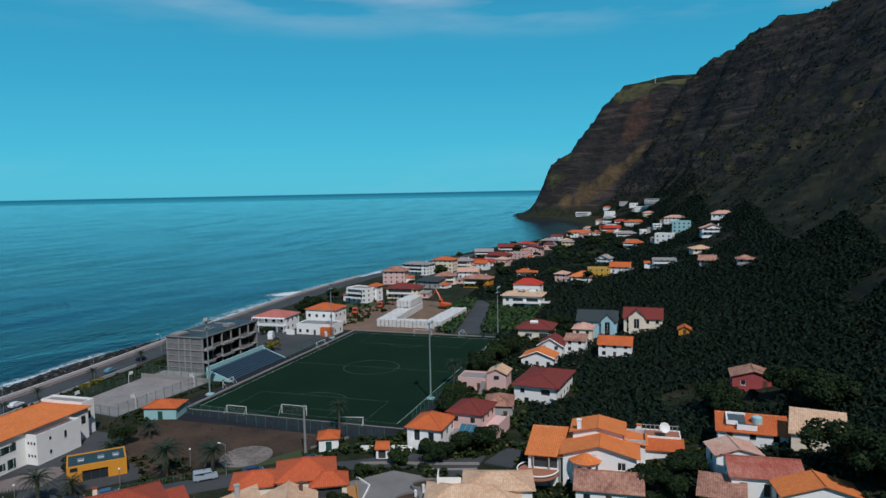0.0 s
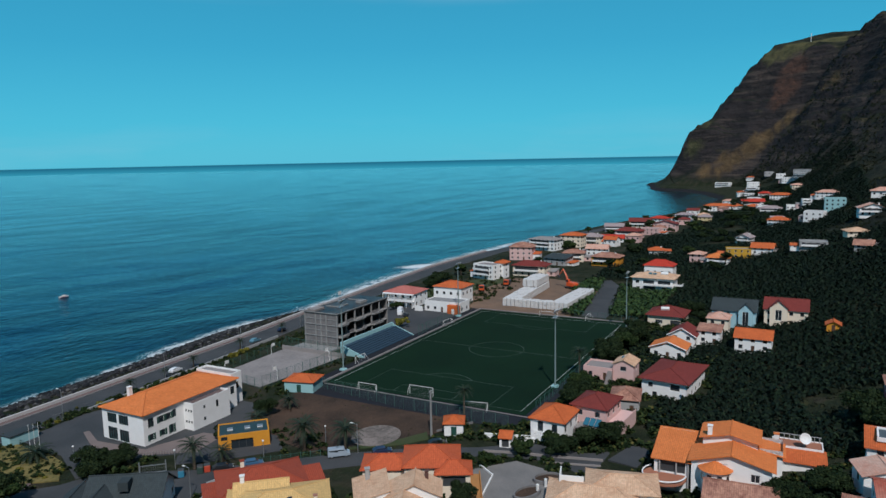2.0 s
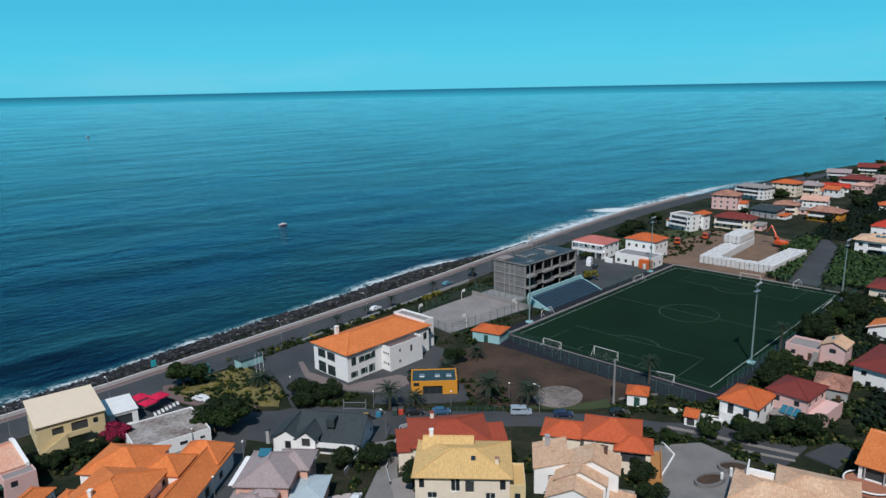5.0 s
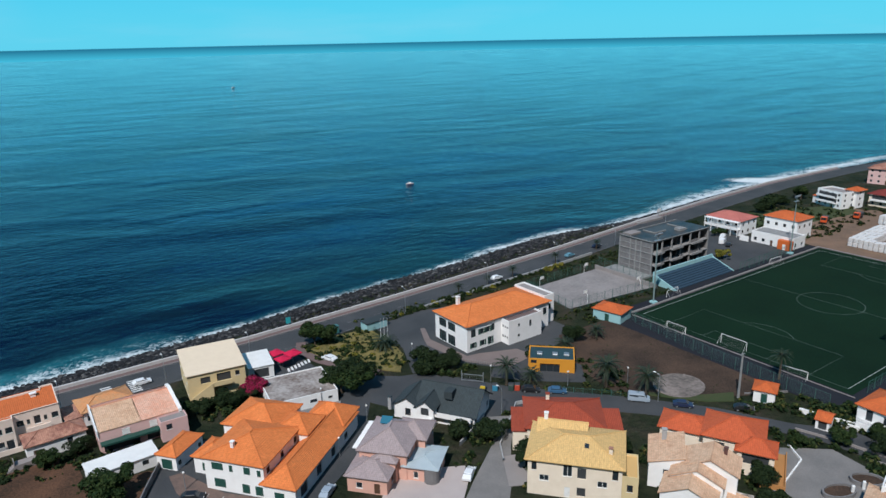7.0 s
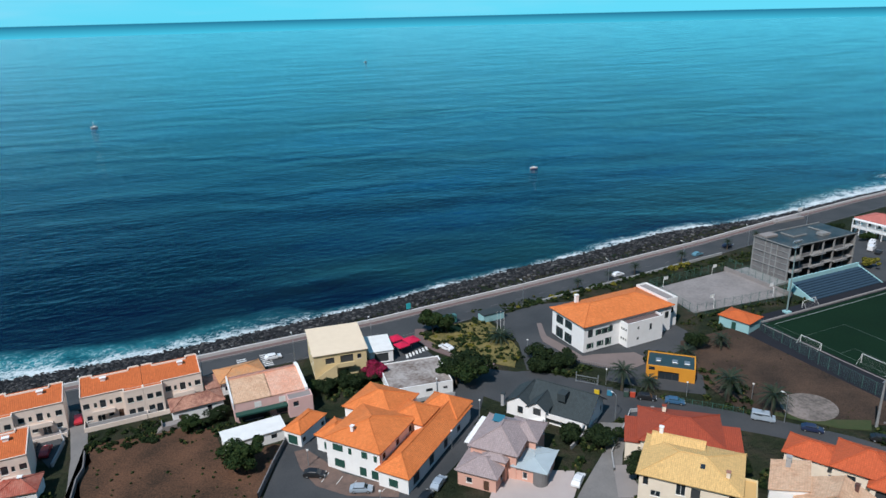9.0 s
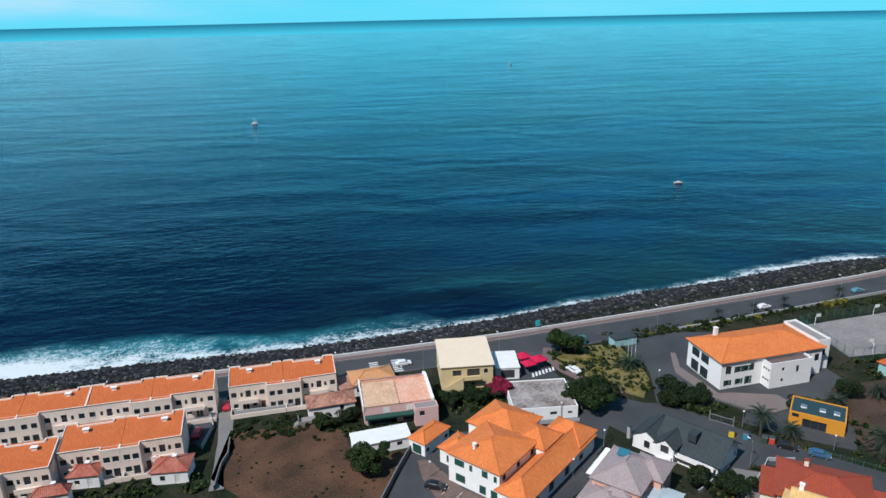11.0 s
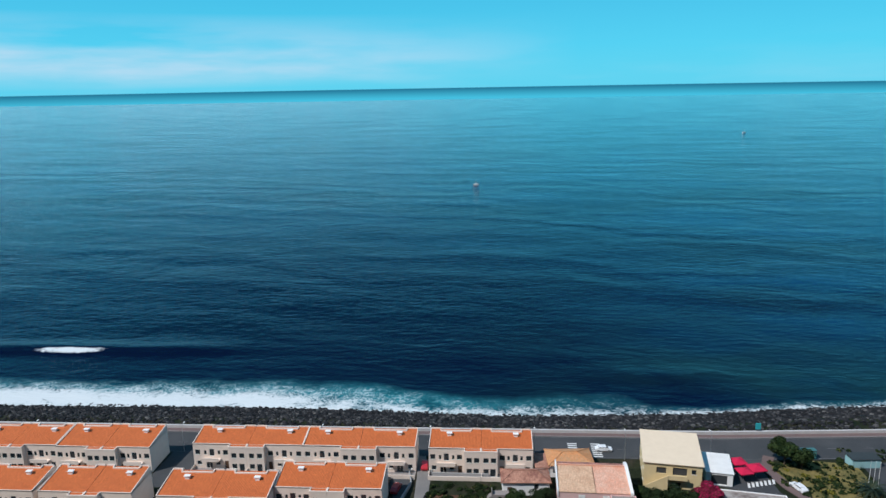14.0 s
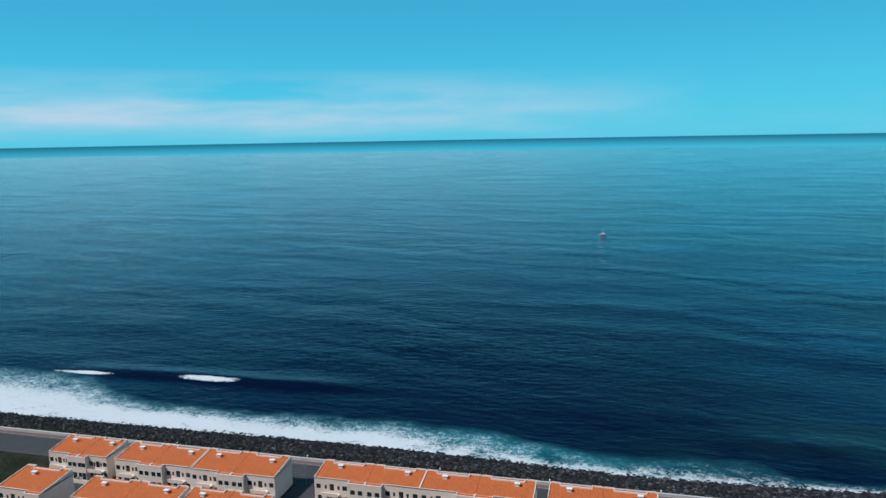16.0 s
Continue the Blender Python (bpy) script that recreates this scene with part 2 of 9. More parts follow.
def mesh_of(name, bm, material):
    me = bpy.data.meshes.new(name)
    bm.to_mesh(me)
    bm.free()
    me.materials.append(material)
    return me


def part(name, bm, material, parent=None, label="", at=None):
    """Links a bmesh (or a mesh made before) as one object under a thing, a part or, with no parent, as a thing."""
    me = bm if isinstance(bm, bpy.types.Mesh) else mesh_of(name, bm, material)
    ob = new(name, me)
    if parent is not None:
        ob.parent = parent
    if at is not None:
        ob.matrix_basis = at
    if label:
        ob["label"] = label
    return ob


def thing(name, label, category, at, group="", kind=""):
    ob = new(name)
    ob.empty_display_size = 0.3
    ob.matrix_basis = at
    return tagged(ob, label, category, group, kind)


def box(bm, x0, x1, y0, y1, z0, z1, bevel=0.0):
    v = [bm.verts.new(p) for p in ((x0, y0, z0), (x1, y0, z0), (x1, y1, z0), (x0, y1, z0), (x0, y0, z1), (x1, y0, z1), (x1, y1, z1), (x0, y1, z1))]
    f = [bm.faces.new([v[i] for i in q]) for q in ((0, 3, 2, 1), (4, 5, 6, 7), (0, 1, 5, 4), (1, 2, 6, 5), (2, 3, 7, 6), (3, 0, 4, 7))]
    if bevel:
        bmesh.ops.bevel(bm, geom=list({e for g in f for e in g.edges}), offset=bevel, segments=1, affect="EDGES")
    return bm


def boxes(*rows, bevel=0.0):
    bm = bmesh.new()
    for r in rows:
        box(bm, *r, bevel=bevel)
    return bm


def tube(bm, path, radius, sides=8, cap=True):
    """A tube along points; radius: one, or one for each point."""
    rings = []
    pts = [Vector(p) for p in path]
    for i, p in enumerate(pts):
        d = (pts[min(i + 1, len(pts) - 1)] - pts[max(i - 1, 0)]).normalized()
        q = d.to_track_quat("Z", "Y")
        r = radius[i] if isinstance(radius, (list, tuple)) else radius
        rings.append([bm.verts.new(p + q @ Vector((r * math.cos(a), r * math.sin(a), 0))) for a in (2 * math.pi * k / sides for k in range(sides))])
    for a, b in zip(rings, rings[1:]):
        for k in range(sides):
            bm.faces.new((a[k], a[(k + 1) % sides], b[(k + 1) % sides], b[k]))
    if cap:
        bm.faces.new(rings[0][::-1])
        bm.faces.new(rings[-1])
    return bm


def sheet(bm, pts, z=None, thick=0.0):
    """A flat plate from a ring of points, anticlockwise; thick: it goes that far down."""
    top = [bm.verts.new((p[0], p[1], p[2] if len(p) > 2 else z)) for p in pts]
    bm.faces.new(top)
    if thick:
        low = [bm.verts.new(v.co - Vector((0, 0, thick))) for v in top]
        for i in range(len(top)):
            j = (i + 1) % len(top)
            bm.faces.new((top[i], low[i], low[j], top[j]))
    return bm


def strip(bm, pts, width, z=0.0, thick=0.0):
    """A band of one width along points (x, y) or (x, y, z)."""
    P = [Vector((p[0], p[1], (p[2] if len(p) > 2 else 0) + z)) for p in pts]
    left, right = [], []
    for i, p in enumerate(P):
        d = P[min(i + 1, len(P) - 1)] - P[max(i - 1, 0)]
        nrm = Vector((-d.y, d.x, 0)).normalized() * width / 2
        left.append(bm.verts.new(p + nrm))
        right.append(bm.verts.new(p - nrm))
    for i in range(len(P) - 1):
        bm.faces.new((right[i], right[i + 1], left[i + 1], left[i]))
    if thick:
        ll, rr = ([bm.verts.new(v.co - Vector((0, 0, thick))) for v in side] for side in (left, right))
        for i in range(len(P) - 1):
            bm.faces.new((left[i], left[i + 1], ll[i + 1], ll[i]))
            bm.faces.new((right[i + 1], right[i], rr[i], rr[i + 1]))
    return bm

# ---- houses ----
CACHE = {}
FOOT = []  # ground taken by houses: x, y, reach


def roof_mesh(name, faces, edges_down, material, thick=0.16):
    """Roof slopes as faces of corner points, with UVs in metres, and boards down from the eaves."""
    bm = bmesh.new()
    uv = bm.loops.layers.uv.new("metres")
    for pts in faces:
        f = bm.faces.new([bm.verts.new(p) for p in pts])
        f.normal_update()
        n = f.normal
        if n.z < 0:
            f.normal_flip()
            n = f.normal
        u = Vector((0, 0, 1)).cross(n)
        u = u.normalized() if u.length > 0.02 else Vector((1, 0, 0))
        v = n.cross(u)
        for lp in f.loops:
            lp[uv].uv = (lp.vert.co.dot(u), lp.vert.co.dot(v))
    for a, b in edges_down:
        a, b = Vector(a), Vector(b)
        dn = Vector((0, 0, -thick))
        bm.faces.new([bm.verts.new(p) for p in (a, b, b + dn, a + dn)])
    return mesh_of(name, bm, material)


def ridge_caps(lines, material):
    bm = bmesh.new()
    for a, b in lines:
        a, b = Vector(a), Vector(b)
        tube(bm, [a + Vector((0, 0, 0.02)), b + Vector((0, 0, 0.02))], 0.13, 6)
    return mesh_of("ridge_cap", bm, material)


def roof_hip(w, d, h, o, rise):
    X, Y = w / 2 + o, d / 2 + o
    c = [(-X, -Y, h), (X, -Y, h), (X, Y, h), (-X, Y, h)]
    if w >= d:
        k = X - Y
        r0, r1 = (-k, 0, h + rise), (k, 0, h + rise)
        faces = [[c[0], c[1], r1, r0], [c[2], c[3], r0, r1], [c[1], c[2], r1], [c[3], c[0], r0]]
        caps = [(r0, r1), (c[0], r0), (c[3], r0), (c[1], r1), (c[2], r1)]
    else:
        k = Y - X
        r0, r1 = (0, -k, h + rise), (0, k, h + rise)
        faces = [[c[0], c[1], r0], [c[1], c[2], r1, r0], [c[2], c[3], r1], [c[3], c[0], r0, r1]]
        caps = [(r0, r1), (c[0], r0), (c[1], r0), (c[2], r1), (c[3], r1)]
    if abs(X - Y) < 0.05:
        caps = caps[1:]
    return faces, [(c[i], c[(i + 1) % 4]) for i in range(4)], caps, []


def roof_gable(w, d, h, o, rise, along="x"):
    X, Y = w / 2 + o, d / 2 + o
    if along == "x":
        drop = rise * o / (d / 2)
        e, t = h - drop, h + rise
        c = [(-X, -Y, e), (X, -Y, e), (X, Y, e), (-X, Y, e)]
        r0, r1 = (-X, 0, t), (X, 0, t)
        faces = [[c[0], c[1], r1, r0], [c[2], c[3], r0, r1]]
        down = [(c[0], c[1]), (c[2], c[3]), (c[1], r1), (r1, c[2]), (c[3], r0), (r0, c[0])]
        gables = [[(-w / 2, -d / 2, h), (-w / 2, d / 2, h), (-w / 2, 0, t - 0.03)], [(w / 2, d / 2, h), (w / 2, -d / 2, h), (w / 2, 0, t - 0.03)]]
    else:
        drop = rise * o / (w / 2)
        e, t = h - drop, h + rise
        c = [(-X, -Y, e), (X, -Y, e), (X, Y, e), (-X, Y, e)]
        r0, r1 = (0, -Y, t), (0, Y, t)
        faces = [[c[1], c[2], r1, r0], [c[3], c[0], r0, r1]]
        down = [(c[1], c[2]), (c[3], c[0]), (c[0], r0), (r0, c[1]), (c[2], r1), (r1, c[3])]
        gables = [[(w / 2, -d / 2, h), (-w / 2, -d / 2, h), (0, -d / 2, t - 0.03)], [(-w / 2, d / 2, h), (w / 2, d / 2, h), (0, d / 2, t - 0.03)]]
    return faces, down, [(r0, r1)], gables


def roof_mono(w, d, h, o, rise, along="y"):
    X, Y = w / 2 + o, d / 2 + o
    if along == "y":  # low at the front
        c = [(-X, -Y, h), (X, -Y, h), (X, Y, h + rise), (-X, Y, h + rise)]
        gables = [[(-w / 2, d / 2, h), (-w / 2, -d / 2, h), (-w / 2, d / 2, h + rise - 0.05)], [(w / 2, -d / 2, h), (w / 2, d / 2, h), (w / 2, d / 2, h + rise - 0.05)], [(-w / 2, d / 2, h), (-w / 2, d / 2, h + rise - 0.05), (w / 2, d / 2, h + rise - 0.05), (w / 2, d / 2, h)]]
    else:  # low at the local left
        c = [(-X, -Y, h), (X, -Y, h + rise), (X, Y, h + rise), (-X, Y, h)]
        gables = [[(-w / 2, -d / 2, h), (w / 2, -d / 2, h), (w / 2, -d / 2, h + rise - 0.05)], [(w / 2, d / 2, h), (-w / 2, d / 2, h), (w / 2, d / 2, h + rise - 0.05)], [(w / 2, -d / 2, h), (w / 2, d / 2, h), (w / 2, d / 2, h + rise - 0.05), (w / 2, -d / 2, h + rise - 0.05)]]
    return [c], [(c[i], c[(i + 1) % 4]) for i in range(4)], [], gables


SIDES = {"f": ((-1, -1), (1, 0), (0, -1)), "r": ((1, -1), (0, 1), (1, 0)), "b": ((1, 1), (-1, 0), (0, 1)), "l": ((-1, 1), (0, -1), (-1, 0))}
FRAMES = {"g": GREEN_FRAME, "w": WHITE_FRAME, "b": BROWN_FRAME, "d": DARK_FRAME}


def window_meshes(w, h, style):
    key = (round(w, 2), round(h, 2), style)
    if key in CACHE:
        return CACHE[key]
    colour = FRAMES[style[0]]
    t = 0.07
    rows = [(-w / 2, -w / 2 + t, 0.06, 0.16, 0, h), (w / 2 - t, w / 2, 0.06, 0.16, 0, h), (-w / 2 + t, w / 2 - t, 0.06, 0.16, 0, t), (-w / 2 + t, w / 2 - t, 0.06, 0.16, h - t, h)]
    bars = max(1, int(w / 0.75))
    for k in range(1, bars):
        x = -w / 2 + w * k / bars
        rows.append((x - 0.035, x + 0.035, 0.07, 0.15, t, h - t))
    frame_me = mesh_of("window_frame", boxes(*rows), colour)
    pane_me = mesh_of("pane", boxes((-w / 2 + t * 0.6, w / 2 - t * 0.6, 0.11, 0.13, t * 0.6, h - t * 0.6)), DARK_GLASS)
    sill_me = mesh_of("sill", boxes((-w / 2 - 0.08, w / 2 + 0.08, -0.07, 0.08, -0.09, -0.005)), WHITE_FRAME)
    shut_me = None
    if "s" in style:
        sw = w / 2 - 0.02
        srows = [(0, sw, -0.06, -0.02, 0, h)]
        srows += [(0.06, sw - 0.06, -0.075, -0.06, z, z + 0.05) for z in np.arange(0.1, h - 0.1, 0.14)]
        shut_me = mesh_of("shutter", boxes(*srows), colour)
    CACHE[key] = (frame_me, pane_me, sill_me, shut_me)
    return CACHE[key]


def door_mesh(w, h, style):
    key = ("door", round(w, 2), round(h, 2), style)
    if key not in CACHE:
        rows = [(-w / 2, w / 2, 0.1, 0.15, 0, h), (-w / 2 + 0.1, w / 2 - 0.1, 0.08, 0.1, 0.15, h * 0.45), (-w / 2 + 0.1, w / 2 - 0.1, 0.08, 0.1, h * 0.52, h - 0.12)]
        CACHE[key] = mesh_of("door", boxes(*rows), FRAMES[style[0]])
        CACHE[key + ("h",)] = mesh_of("handle", boxes((w / 2 - 0.16, w / 2 - 0.1, 0.03, 0.08, h * 0.46, h * 0.54)), METAL)
    return CACHE[key], CACHE[key + ("h",)]


def walls(parent, x, y, w, d, h, wall, wins, z0=0.0, name="wall", foot=1.2):
    """Four walls with openings cut through them, a window or door in each."""
    bm = bmesh.new()
    base = Vector((x, y, z0))
    for side, ((sx, sy), (dx, dy), (ox, oy)) in SIDES.items():
        org = base + Vector((sx * w / 2, sy * d / 2, 0))
        along, out = Vector((dx, dy, 0)), Vector((ox, oy, 0))
        length = w if dx else d
        holes = []
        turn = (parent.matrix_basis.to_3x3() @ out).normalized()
        faces_away = turn.dot((parent.matrix_basis @ org).normalized()) > 0.15  # faces away from the origin, where the camera stays: every third opening
        for u, z, ww, hh, style in list(wins.get(side, ()))[::3 if faces_away else 1]:
            ww = min(ww, length * 0.9)
            c = min(max(u * length, ww / 2 + 0.05), length - ww / 2 - 0.05)
            holes.append((c - ww / 2, c + ww / 2, z, min(z + hh, h - 0.1), style))
        us = sorted({0.0, length, *(v for q in holes for v in q[:2])})
        zs = sorted({-foot, h, *(v for q in holes for v in q[2:4])})
        for a, b in zip(us, us[1:]):
            for e, t in zip(zs, zs[1:]):
                mu, mz = (a + b) / 2, (e + t) / 2
                if any(q[0] < mu < q[1] and q[2] < mz < q[3] for q in holes):
                    continue
                bm.faces.new([bm.verts.new(org + along * p + Vector((0, 0, q))) for p, q in ((a, e), (b, e), (b, t), (a, t))])
        for a, b, e, t, style in holes:
            ring = [(a, e), (b, e), (b, t), (a, t)]
            for i in range(4):
                p, q = ring[i], ring[(i + 1) % 4]
                P, Q = (org + along * v[0] + Vector((0, 0, v[1])) for v in (p, q))
                bm.faces.new([bm.verts.new(v) for v in (P, Q, Q - out * 0.25, P - out * 0.25)])
            m = Matrix((along, -out, (0, 0, 1))).transposed().to_4x4()
            m.translation = org + along * (a + b) / 2 + Vector((0, 0, e))
            if "o" in style:  # an open bay: a dark sheet inside stands for its shade
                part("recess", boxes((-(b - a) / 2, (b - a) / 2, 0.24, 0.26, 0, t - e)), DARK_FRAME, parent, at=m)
            elif "D" in style:
                dm, hm = door_mesh(b - a, t - e, style)
                door = part("door", dm, None, parent, at=m)
                part("handle", hm, None, door)
            else:
                fm, pm, sm, shm = window_meshes(b - a, t - e, style)
                win = part("window", fm, None, parent, at=m)
                part("pane", pm, None, win)
                if "n" not in style:
                    part("sill", sm, None, win)
                if shm:
                    part("shutter", shm, None, win, at=pose(-(b - a) + 0.02, 0, 0) if "S" not in style else pose(-(b - a) / 2, 0, 0))
                    part("shutter", shm, None, win, at=pose((b - a) / 2, 0, 0) if "S" not in style else pose(0.02, 0, 0))
    return part(name, bm, wall, parent)


def block(parent, x, y, w, d, h, wall, roof, wins=None, z0=0.0, o=0.45, caps=None):
    """A body of a house: its walls, and a roof: (kind, rise, material)."""
    wins = wins or {}
    c = parent.matrix_basis @ Vector((x, y, 0))
    FOOT.append((c.x, c.y, max(w, d) / 2 + 1.5))
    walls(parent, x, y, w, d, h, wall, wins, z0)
    kind, rise, rmat = roof
    at = pose(x, y, z0)
    if kind == "flat":
        part("roof", boxes((-w / 2 + 0.2, w / 2 - 0.2, -d / 2 + 0.2, d / 2 - 0.2, h - 0.15, h)), rmat, parent, at=at)
        t, p = 0.2, max(rise, 0.1)
        part("parapet", boxes((-w / 2, w / 2, -d / 2, -d / 2 + t, h, h + p), (-w / 2, w / 2, d / 2 - t, d / 2, h, h + p), (-w / 2, -w / 2 + t, -d / 2 + t, d / 2 - t, h, h + p), (w / 2 - t, w / 2, -d / 2 + t, d / 2 - t, h, h + p)), wall, parent, at=at)
        return
    make = {"hip": roof_hip, "gx": lambda *a: roof_gable(*a, "x"), "gy": lambda *a: roof_gable(*a, "y"), "mono": roof_mono, "monox": lambda *a: roof_mono(*a, "x")}[kind]
    faces, down, lines, gables = make(w, d, h, o, rise)
    roof_ob = part("roof", roof_mesh("roof", faces, down, rmat), None, parent, at=at)
    soffit = boxes((-w / 2 - o + 0.05, w / 2 + o - 0.05, -d / 2 - o + 0.05, d / 2 + o - 0.05, h - 0.14, h - 0.04)) if kind == "hip" and o > 0.1 else None
    if soffit:
        part("soffit", soffit, WHITE, roof_ob)
    if lines:
        part("ridge_cap", ridge_caps(lines, caps or rmat), None, roof_ob)
    if gables:
        for g in gables:
            bm = bmesh.new()
            bm.faces.new([bm.verts.new(p) for p in g])
            part("gable", bm, wall, parent, at=at)


def house(name, label, x, y, rot, z=6.0, category="house", group=""):
    return thing(name, label, category, pose(x, y, z, 0, 0, rot), group)


def chimney(parent, x, y, z, h=1.3, w=0.6, wall=WHITE, cap=None):
    ch = part("chimney", boxes((-w / 2, w / 2, -w / 2, w / 2, -1.0, h)), wall, parent, at=pose(x, y, z))
    part("chimney_cap", boxes((-w / 2 - 0.1, w / 2 + 0.1, -w / 2 - 0.1, w / 2 + 0.1, h + 0.12, h + 0.24), (-w / 2, -w / 2 + 0.12, -w / 2, -w / 2 + 0.12, h, h + 0.12), (w / 2 - 0.12, w / 2, w / 2 - 0.12, w / 2, h, h + 0.12)), cap or wall, ch)


def row_of(n, z, w=1.1, h=1.3, style="w", a=0.12, b=0.88):
    return [(a + (b - a) * (k / (n - 1) if n > 1 else 0.5), z, w, h, style) for k in range(n)]


def plain_wins(w, d, storeys, style="w", door=True, h=2.8):
    """Windows for the sides of an ordinary house, by its size."""
    wins = {}
    for side in "frbl":
        length = w if side in "fb" else d
        n = max(1, int(length / 3.2))
        rows = []
        for s in range(storeys):
            for k, q in enumerate(row_of(n, 0.95 + s * h, 1.15, 1.25, style, 0.5 / n, 1 - 0.5 / n)):
                if s == 0 and side == "f" and door and k == n // 2:
                    q = (q[0], 0.05, 1.0, 2.1, "bD")
                rows.append(q)
        wins[side] = rows
    return wins

# ---- land and sea ----
# along the coast: x, then waterline y, edge of the flat y, its z, mid slope y, z, clifftop y, z
SECTIONS = [
    (-900, 201, 40, 7, -100, 60, -260, 300),
    (-60, 201, 42, 6, -120, 62, -300, 310),
    (10, 198, 42, 6, -120, 62, -300, 310),
    (60, 201, 36, 6.1, -120, 63, -306, 310),
    (100, 206.5, 31, 6.3, -120, 64, -312, 310),
    (150, 210, 26, 6.5, -120, 66, -320, 310),
    (205, 216.5, 25.4, 7, -120, 71, -325, 310),
    (255, 211.5, 25, 7.4, -120, 76, -330, 310),
    (370, 219, 30, 9, -116, 86, -340, 310),
    (500, 211, 40, 10, -110, 92, -340, 310),
    (620, 190, 40, 11, -100, 98, -336, 318),
    (800, 150, 40, 12, -90, 108, -330, 330),
    (1000, 130, 50, 14, -60, 116, -250, 304),
    (1115, 136, 64, 14, -30, 110, -180, 298),
    (1200, 164, 86, 14, 0, 104, -115, 292),
    (1310, 214, 142, 10, 70, 92, -30, 232),
    (1370, 284, 264, 7, 147, 97, 15, 244),
    (1430, 302, 288, 6, 230, 102, 78, 256),
    (1520, 320, 308, 5, 256, 66, 90, 254),
    (1600, 348, 334, 3, 262, 50, 60, 245),
    (1720, 250, 240, 3, 200, 80, 40, 245),
]


def land_z(x, y, rough=False):
    yc, yf, zf, ym, zm, yr, zr = lerp_table(SECTIONS, x)
    if y > yf:
        beach = yc - 20 if x < 560 else yc - 14
        if y < beach:
            return 6.0 + (zf - 6.0) * smooth(yf + 9 + 51 * smooth(200, 420, x), yf, y)
        k = (y - beach) / (yc - beach)
        return 6.0 - 6.0 * min(k, 1.0) - 3.0 * max(0.0, k - 1.0)
    if y > ym:
        k = (yf - y) / (yf - ym)
        c = 0.18 + 0.27 * smooth(190, 330, x)
        z = zf + (zm - zf) * (c * k + (1 - c) * k * k)
    elif y > yr:
        k = (ym - y) / (ym - yr)
        z = zm + (zr - zm) * (0.5 * k + 0.5 * smooth(0.0, 1.0, k))
    else:
        z = zr + 0.09 * (yr - y)
    if rough:
        p = Vector((x, y, z))
        a = smooth(zf + 10, zf + 90, z)
        gully = noise.fractal(Vector((x / 130, y / 260, z / 400)), 0.8, 2.1, 6)
        z += a * (20 * gully + 6 * noise.fractal(p / 28, 0.9, 2.0, 4))
        ledge = 17.0
        z += a * 1.5 * math.sin((z + 8 * noise.noise(p / 90)) * 2 * math.pi / ledge) * smooth(90, 140, z)
        # old field terraces on the lower slope
        tall = 5.0 + 1.5 * noise.noise(Vector((x / 140, y / 140, 9)))
        k = z / tall - math.floor(z / tall)
        z += (tall * (math.floor(z / tall) + smooth(0.55, 1.0, k)) - z) * 0.75 * smooth(44, 60, z) * smooth(150, 110, z) * smooth(1150, 950, x)
    return z


def build_ground():
    xs = list(np.arange(-900, -260, 40)) + list(np.arange(-260, 420, 8)) + list(np.arange(420, 1720, 7))
    rows = []
    for x in xs:
        yc, yf, zf, ym, zm, yr, zr = lerp_table(SECTIONS, x)
        ys = list(np.linspace(yc + 14, yc - 34, 14)) + list(np.linspace(yc - 38, yf, 12))[0:] + list(np.linspace(yf, ym, 46))[1:] + list(np.linspace(ym, yr, 84))[1:] + list(np.linspace(yr, yr - 260, 10))[1:]
        rows.append([(x, y, land_z(x, y, True)) for y in ys])
    bm = bmesh.new()
    grid = [[bm.verts.new(p) for p in row] for row in rows]
    for a, b in zip(grid, grid[1:]):
        for i in range(len(a) - 1):
            f = bm.faces.new((a[i], a[i + 1], b[i + 1], b[i]))
            f.smooth = True
    return bm


